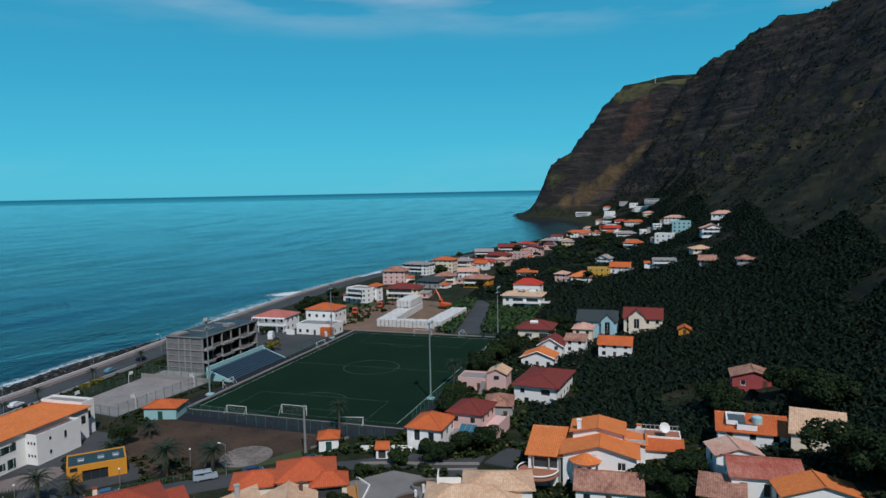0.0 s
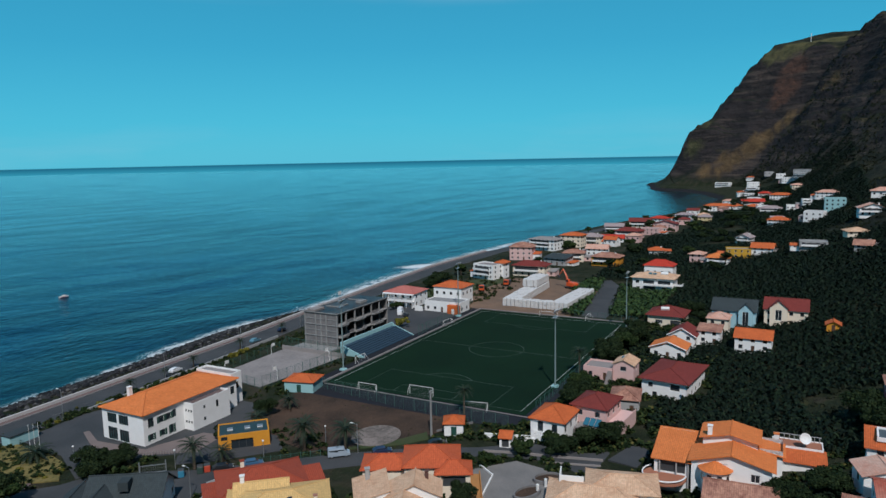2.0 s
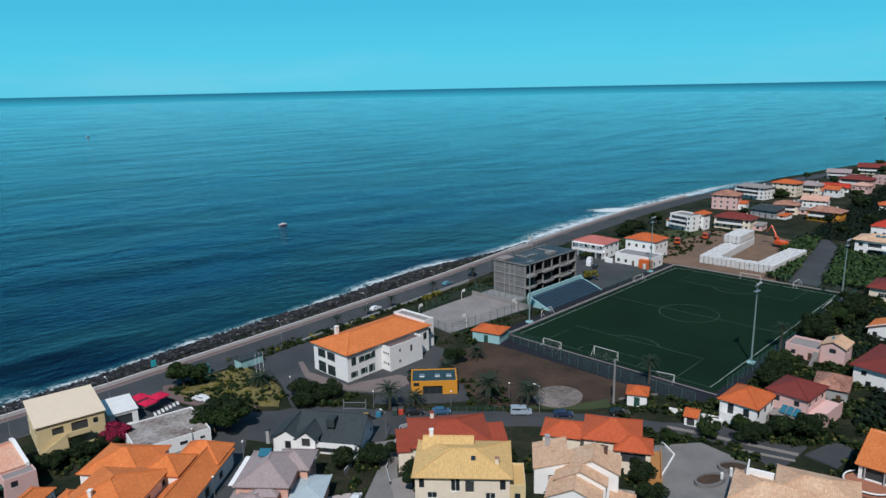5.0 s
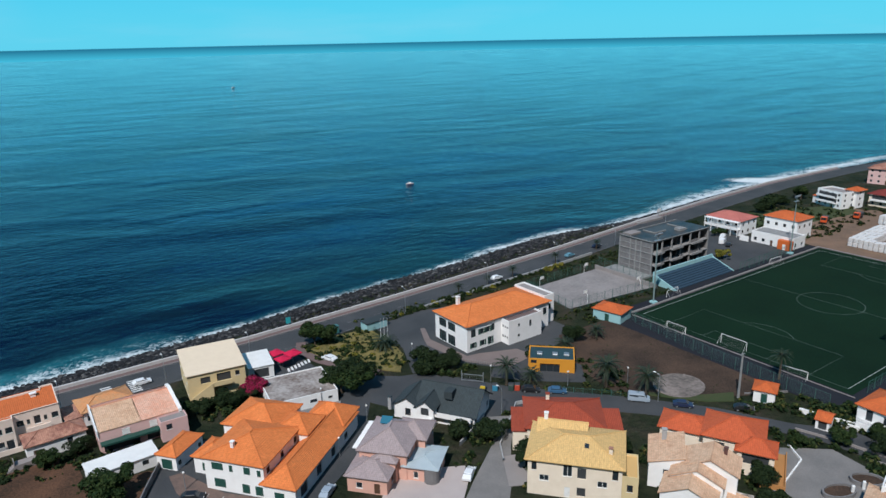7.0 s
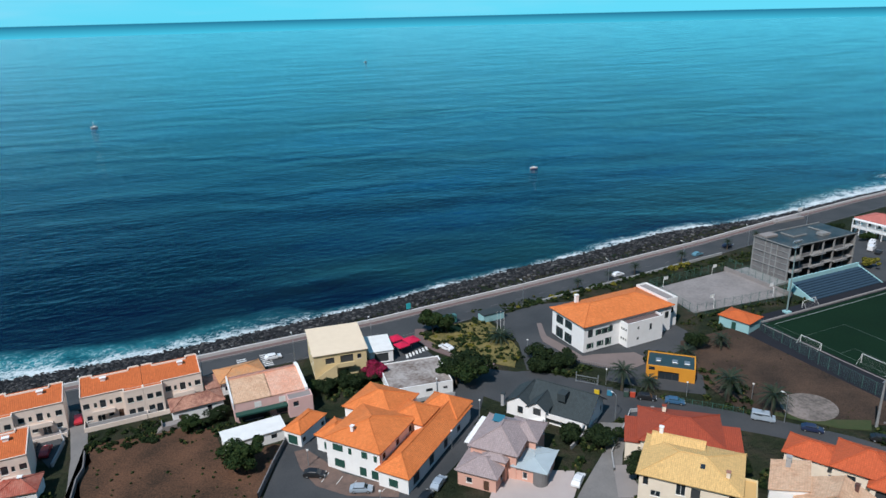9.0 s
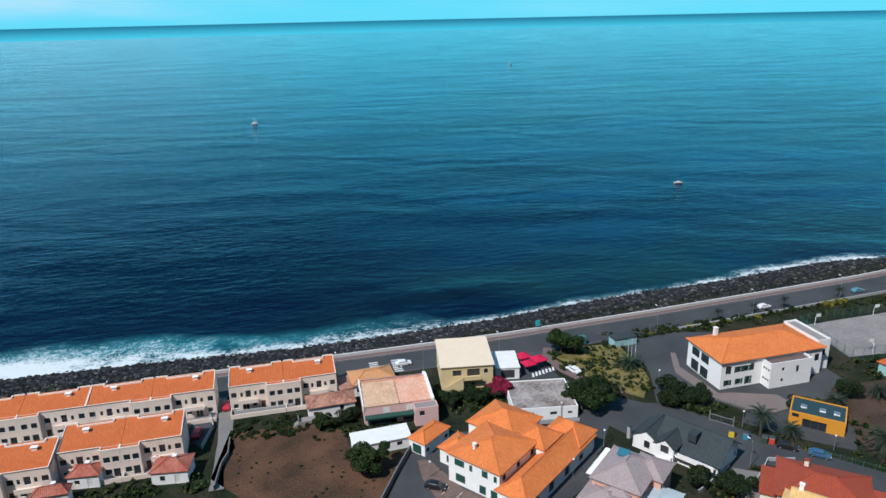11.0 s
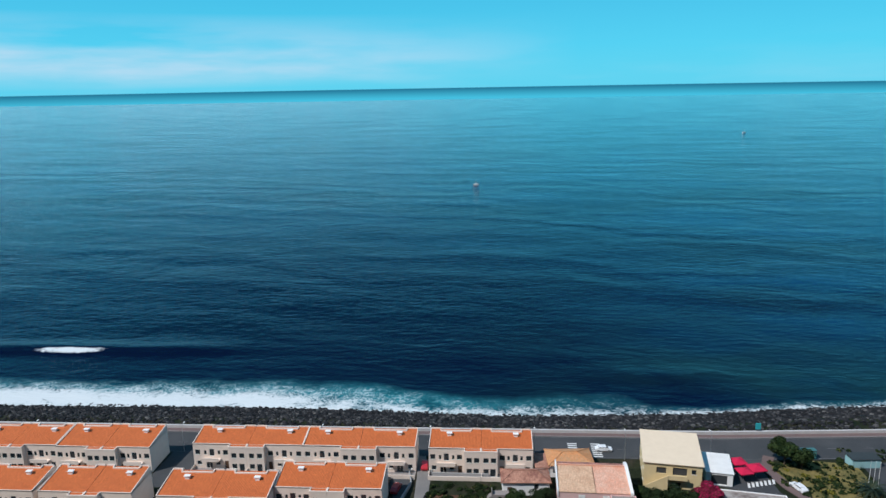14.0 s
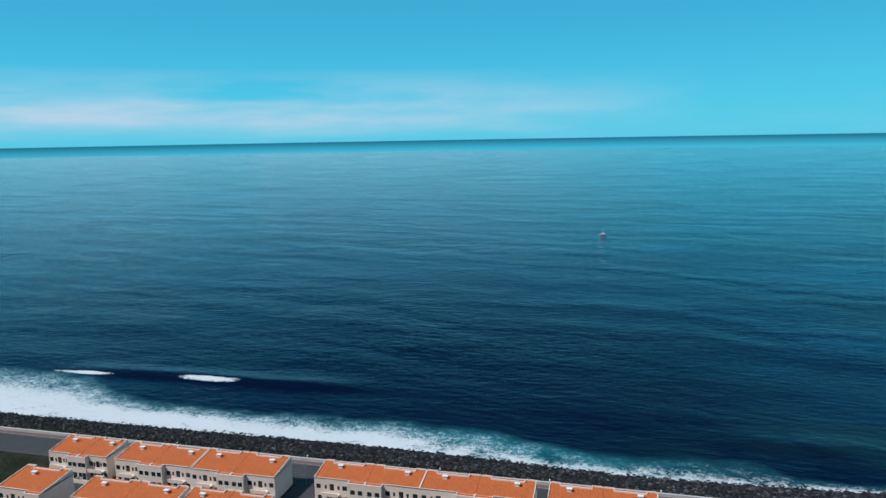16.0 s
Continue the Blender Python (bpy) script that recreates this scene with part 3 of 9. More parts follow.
def cliff_mat():
    """Scrub on the flatter ground, bare brown and ochre rock in beds where it is steep."""
    m = bpy.data.materials.new("cliff_and_scrub")
    m.use_nodes = True
    n, l = m.node_tree.nodes, m.node_tree.links
    b = n["Principled BSDF"]
    b.inputs["Roughness"].default_value, b.inputs["Specular IOR Level"].default_value = 0.95, 0.1
    geo = n.new("ShaderNodeNewGeometry")
    sep, sepn = n.new("ShaderNodeSeparateXYZ"), n.new("ShaderNodeSeparateXYZ")
    l.new(geo.outputs["Position"], sep.inputs[0])
    l.new(geo.outputs["Normal"], sepn.inputs[0])

    def noise_tex(scale, detail, src=None, stretch=(1, 1, 1)):
        mp = n.new("ShaderNodeMapping")
        mp.inputs["Scale"].default_value = stretch
        l.new(geo.outputs["Position"], mp.inputs[0])
        t = n.new("ShaderNodeTexNoise")
        t.inputs["Scale"].default_value, t.inputs["Detail"].default_value, t.inputs["Roughness"].default_value = scale, detail, 0.65
        l.new(mp.outputs[0], t.inputs["Vector"])
        return t.outputs[0]

    def ramp(src, stops):
        r = n.new("ShaderNodeValToRGB")
        l.new(src, r.inputs[0])
        while len(r.color_ramp.elements) < len(stops):
            r.color_ramp.elements.new(0.5)
        for e, (p, c) in zip(r.color_ramp.elements, stops):
            e.position, e.color = p, (*c, 1)
        return r.outputs[0]

    def blend(fac, a, c):
        x = n.new("ShaderNodeMix")
        x.data_type = "RGBA"
        l.new(fac, x.inputs[0])
        l.new(a, x.inputs[6])
        l.new(c, x.inputs[7])
        return x.outputs[2]

    # paler beds and darker scrub also carry sun and cloud shade in their colour
    beds = ramp(noise_tex(0.02, 9, stretch=(0.25, 0.25, 3.0)), [(0.3, (0.018, 0.017, 0.018)), (0.44, (0.045, 0.037, 0.036)), (0.50, (0.024, 0.022, 0.022)), (0.60, (0.085, 0.064, 0.054)), (0.66, (0.035, 0.031, 0.030)), (0.75, (0.06, 0.047, 0.042))])
    scrub = ramp(noise_tex(0.045, 10), [(0.35, (0.008, 0.011, 0.009)), (0.5, (0.016, 0.020, 0.014)), (0.62, (0.034, 0.034, 0.021)), (0.72, (0.013, 0.017, 0.012))])
    # pale dry walls and grass edges that follow the terraces
    lines = ramp(noise_tex(0.03, 9, stretch=(0.35, 0.35, 5.5)), [(0.50, (0, 0, 0)), (0.58, (1, 1, 1)), (0.64, (0.1, 0.1, 0.1))])
    spots = ramp(noise_tex(0.011, 4), [(0.46, (0, 0, 0)), (0.62, (0.8, 0.8, 0.8))])
    both = n.new("ShaderNodeMath")
    both.operation = "MULTIPLY"
    l.new(lines, both.inputs[0])
    l.new(spots, both.inputs[1])
    dry = ramp(noise_tex(0.2, 5), [(0.4, (0.055, 0.046, 0.028)), (0.6, (0.12, 0.095, 0.055))])
    scrub = blend(both.outputs[0], scrub, dry)
    steep = n.new("ShaderNodeMapRange")
    steep.inputs["From Min"].default_value, steep.inputs["From Max"].default_value = 0.78, 0.55
    l.new(sepn.outputs[2], steep.inputs[0])
    rock = blend(steep.outputs[0], scrub, beds)
    # bare places on the headland: dry ochre talus with its sunlight painted in, a rust-red scar, the grassy top
    ragged = noise_tex(0.03, 7)

    def place(balls, soft=0.9):
        last = None
        for bx, by, bz, r in balls:
            d = n.new("ShaderNodeVectorMath")
            d.operation = "DISTANCE"
            d.inputs[1].default_value = (bx, by, bz)
            l.new(geo.outputs["Position"], d.inputs[0])
            w = n.new("ShaderNodeMath")
            w.operation, w.inputs[1].default_value = "MULTIPLY_ADD", 60.0
            l.new(ragged, w.inputs[0])
            l.new(d.outputs["Value"], w.inputs[2])
            g = n.new("ShaderNodeMapRange")
            g.inputs["From Min"].default_value, g.inputs["From Max"].default_value, g.inputs["To Max"].default_value = r + 36, r + 22, soft
            l.new(w.outputs[0], g.inputs[0])
            if last is None:
                last = g.outputs[0]
            else:
                x = n.new("ShaderNodeMath")
                x.operation = "MAXIMUM"
                l.new(last, x.inputs[0])
                l.new(g.outputs[0], x.inputs[1])
                last = x.outputs[0]
        return last

    ochre = ramp(noise_tex(0.05, 6), [(0.35, (0.075, 0.050, 0.028)), (0.6, (0.15, 0.096, 0.048))])
    rust = ramp(noise_tex(0.05, 6, stretch=(0.4, 0.4, 2.0)), [(0.35, (0.055, 0.036, 0.029)), (0.6, (0.12, 0.060, 0.042))])
    grass = ramp(noise_tex(0.05, 6), [(0.35, (0.04, 0.044, 0.022)), (0.6, (0.11, 0.10, 0.045))])
    rock = blend(place([(1371, 183, 26, 24), (1354, 149, 43, 24), (1347, 132, 56, 20), (1341, 116, 69, 18), (1338, 100, 82, 16), (1335, 85, 94, 14), (1330, 69, 109, 12), (1325, 54, 124, 11), (1306, 37, 137, 9), (1287, 20, 150, 8), (1274, 4, 165, 7), (1261, -12, 180, 7)]), rock, ochre)
    rock = blend(place([(1368, 50, 210, 26), (1364, 57, 185, 26), (1359, 68, 165, 22), (1360, 76, 150, 16)], 0.8), rock, rust)
    rock = blend(place([(1401, 61, 246, 24), (1398, -10, 256, 26), (1400, 28, 254, 26), (1420, 90, 240, 20), (1412, 216, 77, 18), (1425, 190, 110, 16)], 0.8), rock, grass)
    flat = n.new("ShaderNodeMapRange")
    flat.inputs["From Min"].default_value, flat.inputs["From Max"].default_value = 14, 30
    l.new(sep.outputs[2], flat.inputs[0])
    soil = ramp(noise_tex(0.12, 8), [(0.35, (0.012, 0.019, 0.010)), (0.5, (0.024, 0.030, 0.016)), (0.65, (0.046, 0.040, 0.028))])
    low = blend(flat.outputs[0], soil, rock)
    beach = n.new("ShaderNodeMapRange")
    beach.inputs["From Min"].default_value, beach.inputs["From Max"].default_value = 3.6, 4.8
    l.new(sep.outputs[2], beach.inputs[0])
    peb = ramp(noise_tex(1.2, 6), [(0.35, (0.010, 0.011, 0.013)), (0.65, (0.034, 0.034, 0.037))])
    l.new(blend(beach.outputs[0], peb, low), b.inputs["Base Color"])
    bp = n.new("ShaderNodeBump")
    bp.inputs["Strength"].default_value, bp.inputs["Distance"].default_value = 1.0, 3.0
    l.new(noise_tex(0.12, 8), bp.inputs["Height"])
    l.new(bp.outputs[0], b.inputs["Normal"])
    return m


ground = tagged(part("ground", build_ground(), cliff_mat()), "dark volcanic hillside and cliff rising behind the coastal flat", "ground", kind="structure")


def sea_mat():
    m = bpy.data.materials.new("sea_water")
    m.use_nodes = True
    n, l = m.node_tree.nodes, m.node_tree.links
    b = n["Principled BSDF"]
    geo, sep = n.new("ShaderNodeNewGeometry"), n.new("ShaderNodeSeparateXYZ")
    l.new(geo.outputs["Position"], sep.inputs[0])

    def tex(scale, detail, stretch=(1, 1, 1), rough=0.55, turn=0.0):
        mp = n.new("ShaderNodeMapping")
        mp.inputs["Scale"].default_value, mp.inputs["Rotation"].default_value = stretch, (0, 0, turn)
        l.new(geo.outputs["Position"], mp.inputs[0])
        t = n.new("ShaderNodeTexNoise")
        t.inputs["Scale"].default_value, t.inputs["Detail"].default_value, t.inputs["Roughness"].default_value = scale, detail, rough
        l.new(mp.outputs[0], t.inputs["Vector"])
        return t.outputs[0]

    def math2(op, a, c, clamp=False):
        x = n.new("ShaderNodeMath")
        x.operation, x.use_clamp = op, clamp
        for i, v in enumerate((a, c)):
            if isinstance(v, (int, float)):
                x.inputs[i].default_value = v
            else:
                l.new(v, x.inputs[i])
        return x.outputs[0]

    def rng(src, a, c, lo=0.0, hi=1.0):
        r = n.new("ShaderNodeMapRange")
        for k, v in zip(("From Min", "From Max", "To Min", "To Max"), (a, c, lo, hi)):
            r.inputs[k].default_value = v
        l.new(src, r.inputs[0])
        return r.outputs[0]

    def blend(fac, a, c):
        x = n.new("ShaderNodeMix")
        x.data_type = "RGBA"
        l.new(fac, x.inputs[0])
        for i, v in ((6, a), (7, c)):
            if isinstance(v, tuple):
                x.inputs[i].default_value = (*v, 1)
            else:
                l.new(v, x.inputs[i])
        return x.outputs[2]

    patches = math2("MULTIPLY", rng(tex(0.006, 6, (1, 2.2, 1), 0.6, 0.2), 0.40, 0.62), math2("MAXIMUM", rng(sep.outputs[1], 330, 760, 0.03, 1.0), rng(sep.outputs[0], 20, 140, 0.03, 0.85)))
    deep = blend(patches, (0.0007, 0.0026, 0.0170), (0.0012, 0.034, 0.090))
    # sky reflected far out, painted into the water as a paler, greener tone
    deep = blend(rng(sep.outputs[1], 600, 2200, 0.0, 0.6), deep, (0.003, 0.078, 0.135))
    # the shelf near the shore is greener
    shelf = math2("MULTIPLY", rng(sep.outputs[1], 310, 225), rng(sep.outputs[0], -10, 60, 0.05, 1.0))
    sandy = rng(tex(0.012, 4, (1, 1.5, 1)), 0.38, 0.58)
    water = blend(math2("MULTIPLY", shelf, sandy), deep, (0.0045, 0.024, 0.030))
    # surf: a torn band along the stones, wide and white where the swell breaks, and three crests further out
    x, y = sep.outputs[0], sep.outputs[1]

    def curve(src, pts):
        """y over x, from a short table of (x, y) with x from -400 to 700."""
        c = n.new("ShaderNodeFloatCurve")
        cv = c.mapping.curves[0]
        for i, (px, py) in enumerate(pts):
            q = ((px + 400) / 1100, py)
            if i < 2:
                cv.points[i].location = q
            else:
                cv.points.new(*q)
        c.mapping.update()
        l.new(rng(src, -400, 700), c.inputs["Value"])
        return c.outputs[0]

    edge = math2("ADD", math2("MULTIPLY", curve(x, [(-400, 0.17), (700, 0.0), (-60, 0.17), (10, 0.12), (60, 0.175), (100, 0.265), (150, 0.325), (205, 0.435), (255, 0.35), (310, 0.46), (370, 0.49), (500, 0.46), (600, 0.2)]), 60.0), 190.5)
    wide = math2("MULTIPLY", curve(x, [(-400, 0.8), (700, 0.06), (-262, 0.88), (-222, 0.82), (-186, 0.46), (-140, 0.38), (-100, 0.42), (-60, 0.46), (-36, 0.40), (-16, 0.32), (0, 0.30), (34, 0.34), (52, 0.14), (75, 0.11), (100, 0.12), (140, 0.11), (200, 0.13), (250, 0.15), (330, 0.26), (420, 0.26), (560, 0.12)]), 50.0)
    wob = math2("MULTIPLY", math2("SUBTRACT", tex(0.06, 5), 0.5), 9.0)
    torn = tex(0.55, 10, (1, 1.3, 1), 0.8)
    lace = tex(0.11, 9, (0.8, 1.3, 1), 0.7)
    # a net of foam threads
    stir, moved, net = n.new("ShaderNodeTexNoise"), n.new("ShaderNodeVectorMath"), n.new("ShaderNodeTexVoronoi")
    stir.inputs["Scale"].default_value, stir.inputs["Detail"].default_value = 0.25, 5
    l.new(geo.outputs["Position"], stir.inputs["Vector"])
    moved.operation, moved.inputs[1].default_value = "MULTIPLY_ADD", (7, 7, 0)
    l.new(stir.outputs["Color"], moved.inputs[0])
    l.new(geo.outputs["Position"], moved.inputs[2])
    net.feature, net.inputs["Scale"].default_value = "DISTANCE_TO_EDGE", 0.75
    l.new(moved.outputs[0], net.inputs["Vector"])
    threads = rng(net.outputs["Distance"], 0.2, 0.0, -0.14, 0.3)
    off = math2("DIVIDE", math2("SUBTRACT", math2("ADD", y, wob), edge), wide)
    inshore = math2("SUBTRACT", math2("ADD", y, wob), edge)
    band = math2("MULTIPLY", rng(off, 1.0, 0.0), rng(inshore, -9, -3))
    swell = math2("ADD", rng(x, -50, -120, 0.0, 0.18), math2("MULTIPLY", rng(x, -60, -10), rng(x, 130, 60, 0.0, -0.2)))
    lip = math2("MULTIPLY", math2("MULTIPLY", rng(off, 0.42, 0.2), rng(off, -0.15, 0.05)), rng(lace, 0.36, 0.5))
    solid = math2("MULTIPLY", rng(x, -48, -80), rng(math2("ADD", off, math2("MULTIPLY", math2("SUBTRACT", lace, 0.5), 0.7)), 0.62, 0.40))
    lip = math2("ADD", lip, math2("MULTIPLY", solid, math2("MULTIPLY", math2("MULTIPLY", rng(off, 0.0, 0.18), rng(torn, 0.3, 0.6, 0.35, 1.0)), 1.9)))
    body = math2("ADD", math2("ADD", math2("ADD", math2("MULTIPLY", band, 0.62), math2("MULTIPLY", lip, 0.34)), swell), math2("ADD", math2("MULTIPLY", math2("ADD", math2("SUBTRACT", torn, 0.52), math2("MULTIPLY", threads, 0.7)), 1.5), math2("MULTIPLY", math2("SUBTRACT", lace, 0.5), 1.9)))
    foam = math2("MULTIPLY", math2("MULTIPLY", rng(body, 0.22, 0.92), rng(band, 0.0, 0.3)), rng(x, 590, 500))

    def crest(cx, cy, rx, ry, lean=0.0):
        u = math2("DIVIDE", math2("SUBTRACT", x, cx), rx)
        v = math2("DIVIDE", math2("SUBTRACT", math2("ADD", y, math2("MULTIPLY", math2("SUBTRACT", x, cx), lean)), cy), ry)
        r = math2("ADD", math2("MULTIPLY", u, u), math2("MULTIPLY", v, v))
        return rng(math2("ADD", r, math2("MULTIPLY", math2("SUBTRACT", math2("ADD", math2("MULTIPLY", torn, 0.5), math2("MULTIPLY", lace, 0.5)), 0.5), 5.0)), 1.0, 0.5)

    for c in ((-164, 247.0, 14, 2.0), (-224, 245.5, 14, 1.4), (392, 226, 17, 9, 0.6), (34, 199, 5, 1.3, -0.2), (118, 208, 9, 0.9, 0.0), (2, 199, 4, 1.1)):
        foam = math2("MAXIMUM", foam, crest(*c))
    murk = math2("MULTIPLY", math2("MULTIPLY", rng(off, 1.05, 0.6), rng(x, 40, -30, 0.3, 1.0)), math2("MULTIPLY", rng(math2("ADD", math2("MULTIPLY", lace, 0.6), math2("MULTIPLY", torn, 0.4)), 0.34, 0.54), 0.9))
    water = blend(murk, water, (0.028, 0.23, 0.27))
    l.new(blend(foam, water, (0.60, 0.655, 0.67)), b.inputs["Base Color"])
    ruffled = rng(tex(0.009, 8, (0.55, 2.4, 1), 0.62, 0.15), 0.40, 0.62, 0.03, 0.12)
    l.new(math2("ADD", math2("MULTIPLY", foam, 0.7), ruffled, True), b.inputs["Roughness"])
    b.inputs["IOR"].default_value, b.inputs["Specular IOR Level"].default_value = 1.33, 0.125
    bp = n.new("ShaderNodeBump")
    bp.inputs["Strength"].default_value, bp.inputs["Distance"].default_value = 0.27, 1.0
    chop = math2("ADD", math2("MULTIPLY", tex(0.26, 6, (0.55, 1.2, 1), 0.60, 0.35), 1.5), math2("MULTIPLY", tex(0.035, 5, (0.7, 1.3, 1), 0.55, -0.2), 1.1))

    def waves(length, turn, bend, detail=3.0):
        """Long-crested swell of one wavelength in metres, its crests bent by noise."""
        mp = n.new("ShaderNodeMapping")
        mp.inputs["Rotation"].default_value = (0, 0, turn)
        l.new(geo.outputs["Position"], mp.inputs[0])
        t = n.new("ShaderNodeTexWave")
        t.bands_direction = "Y"
        for k, v in (("Scale", 0.314 / length), ("Distortion", bend), ("Detail", detail), ("Detail Scale", 1.6), ("Detail Roughness", 0.55)):
            t.inputs[k].default_value = v
        l.new(mp.outputs[0], t.inputs["Vector"])
        return t.outputs[1]

    gusts = rng(tex(0.007, 4, (0.6, 1.6, 1), 0.6, 0.25), 0.38, 0.64, 0.2, 1.0)
    sets = math2("ADD", math2("MULTIPLY", waves(52, 0.28, 9.0), 1.3), math2("ADD", math2("MULTIPLY", waves(23, 0.16, 10.0), 0.4), math2("MULTIPLY", waves(8.5, 0.36, 11.0, 4.0), 0.22)))
    l.new(math2("ADD", chop, math2("MULTIPLY", sets, gusts)), bp.inputs["Height"])
    l.new(bp.outputs[0], b.inputs["Normal"])
    return m


def build_sea():
    bm = bmesh.new()
    xs = list(np.linspace(-4800, -700, 12)) + list(np.arange(-660, 900, 12)) + list(np.linspace(940, 4800, 30))
    ys = [-40, 60, 120] + list(np.arange(150, 270, 3.5)) + list(np.arange(272, 420, 5)) + list(np.arange(426, 900, 16)) + list(np.linspace(950, 4850, 22))
    grid = []
    for x in xs:
        row = []
        for y in ys:
            near = smooth(900, 500, y) * smooth(1100, 700, x) * smooth(-900, -600, x)
            z = 0.32 * near * noise.noise(Vector((x / 60, (y + 0.2 * x) / 26, 0))) + 0.5 * near * max(0, noise.noise(Vector((x / 120, (y - 0.15 * x) / 48, 7)))) if near else 0
            for cx, cy, reach, high in ((-165, 249, 85, 1.5), (58, 231.5, 30, 0.7)):  # swells rearing up before they break
                u = (y - cy - 4 * noise.noise(Vector((x / 60, cy, 0)))) / (3.5 if y < cy else 8)
                z += high * math.exp(-u * u) * smooth(reach, reach * 0.5, abs(x - cx))
            row.append(bm.verts.new((x, y, z)))
        grid.append(row)
    for a, b in zip(grid, grid[1:]):
        for i in range(len(ys) - 1):
            f = bm.faces.new((a[i], b[i], b[i + 1], a[i + 1]))
            f.smooth = True
    return bm


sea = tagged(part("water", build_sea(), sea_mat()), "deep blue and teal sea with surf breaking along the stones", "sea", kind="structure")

# ---- roads and open ground ----
PAVED = []  # outlines of hard ground, kept free of plants


def flat(name, label, category, pts, z, material, thick=0.25):
    if name not in ("garden", "lot", "lawn"):
        PAVED.append(pts)
    return tagged(part(name, sheet(bmesh.new(), pts, z, thick), material), label, category, kind="structure")


def painted(pts, width, parent, z=6.13, material=PAINT_LINE):
    return part("road_marking", strip(bmesh.new(), pts, width, z), material, parent)


WORN_PAINT = mat("worn_road_paint", (0.22, 0.22, 0.22), 0.9, (0.08, 0.08, 0.085), scale=0.5, fine=3, amount=1.0, bump=0)
COAST = [(-420, 168.4), (-60, 168.2), (60, 169.0), (110, 171.8), (150, 174.8), (190, 178.0), (240, 184.0), (300, 190.0), (360, 194.0), (430, 192.0), (500, 183.0), (560, 170.0), (610, 160.0)]


def shifted(pts, by):
    P = [Vector((p[0], p[1], 0)) for p in pts]
    out = []
    for i, p in enumerate(P):
        d = (P[min(i + 1, len(P) - 1)] - P[max(i - 1, 0)]).normalized()
        out.append((p.x - d.y * by, p.y + d.x * by))
    return out


road = tagged(part("road", strip(bmesh.new(), shifted(COAST, 0.4), 11.0, 6.10, 0.3), ASPHALT), "worn grey asphalt coast road along the sea wall", "road", kind="structure")
for k in range(46):
    x = -130 + 9 * k
    if x < 40 or x > 74:
        y = 168.3 if x < 60 else 169.0 + (x - 60) * 0.062
        painted([(x, y), (x + 2.5, y + 0.1)], 0.11, road, material=WORN_PAINT)
for side in (-4.7, 5.4):
    painted(shifted(COAST, side)[:-3], 0.1, road, material=WORN_PAINT)
for x0 in (19.5, 25.5):
    for k in range(7):
        painted([(x0, 164.6 + k * 1.05), (x0 + 2.4, 164.6 + k * 1.05)], 0.5, road, 6.135)
promenade = tagged(part("pavement", strip(bmesh.new(), shifted(COAST, 6.95)[:-3], 1.7, 6.22, 0.4), PAVE_PINK), "pinkish paved promenade beside the sea wall", "pavement", kind="structure")
kerb = tagged(part("kerb", strip(bmesh.new(), shifted(COAST, 6.0)[:-3], 0.2, 6.25, 0.4), PAVING), "pale concrete kerb of the promenade", "kerb", kind="structure")
sea_wall = tagged(part("sea_wall", strip(bmesh.new(), shifted(COAST, 8.1)[:-3], 0.6, 7.05, 5.0), mat("pale_wall_concrete", (0.52, 0.50, 0.49), 0.9, (0.36, 0.35, 0.34))), "pale concrete sea wall above the boulders", "sea wall", kind="structure")
verge = tagged(part("verge_wall", strip(bmesh.new(), [(p[0], p[1]) for p in shifted(COAST, -5.4) if 84 < p[0] < 200], 0.35, 6.9, 1.2), GREY_WALL), "low grey wall between road and gardens", "wall", kind="structure")

side_street = flat("road", "dark asphalt side street through the village", "road", [(48, 164.4), (50, 153), (57.5, 150.5), (61.5, 145), (66, 134), (57.5, 131.5), (57.8, 115.2), (62, 117.5), (68, 126), (72, 118), (84, 103.5), (92, 104), (100, 99), (112, 86), (125, 70.5), (132, 58), (134, 46), (127, 34), (133.5, 30.5), (147, 33.5), (141, 42), (141, 55), (134, 64), (127.5, 77), (117, 91), (106, 103.5), (97.5, 113), (93, 121), (85, 131), (80.5, 132.5), (75, 137), (70.5, 142), (66, 150), (65.2, 161), (68.5, 164.4)], 6.09, ASPHALT)
lane = flat("road", "pale worn concrete lane between houses", "road", [(85, 104.8), (80, 96.5), (68.5, 88.5), (60, 82), (66, 76), (73, 83), (82, 93.5), (90.6, 101.5)], 6.11, ASPHALT_OLD)
plaza = flat("road", "pale worn turning place at the end of the street", "road", [(123.5, 60.5), (109, 54.3), (104, 44), (112, 40), (124.6, 39.9), (130, 47.5), (131, 54)], 6.13, ASPHALT_OLD)
yard = flat("yard", "dark asphalt yard round the orange-roofed building", "yard", [(14, 112), (34, 98), (40.5, 99), (61, 112.3), (60.5, 116.5), (52, 128), (30, 134), (22.5, 129)], 6.08, ASPHALT)
school_yard = flat("yard", "asphalt forecourt in front of the school", "yard", [(83.5, 132), (96.5, 129.5), (104, 119.5), (113.5, 121), (134, 124), (134, 158), (108, 165.5), (104, 165), (90.5, 163.5), (89.5, 146)], 6.08, ASPHALT)
paving = flat("pavement", "pale paving round the school with an edge of bollards", "pavement", [(95.6, 143.4), (97.2, 130), (104.5, 120), (114, 121.4), (113, 127), (103, 131), (100, 131.5), (98.4, 146), (101.6, 153.4), (100.4, 154), (97.0, 147)], 6.16, mat("pinkish_grey_paving", (0.19, 0.15, 0.14), 0.9, (0.12, 0.10, 0.095), scale=0.3))
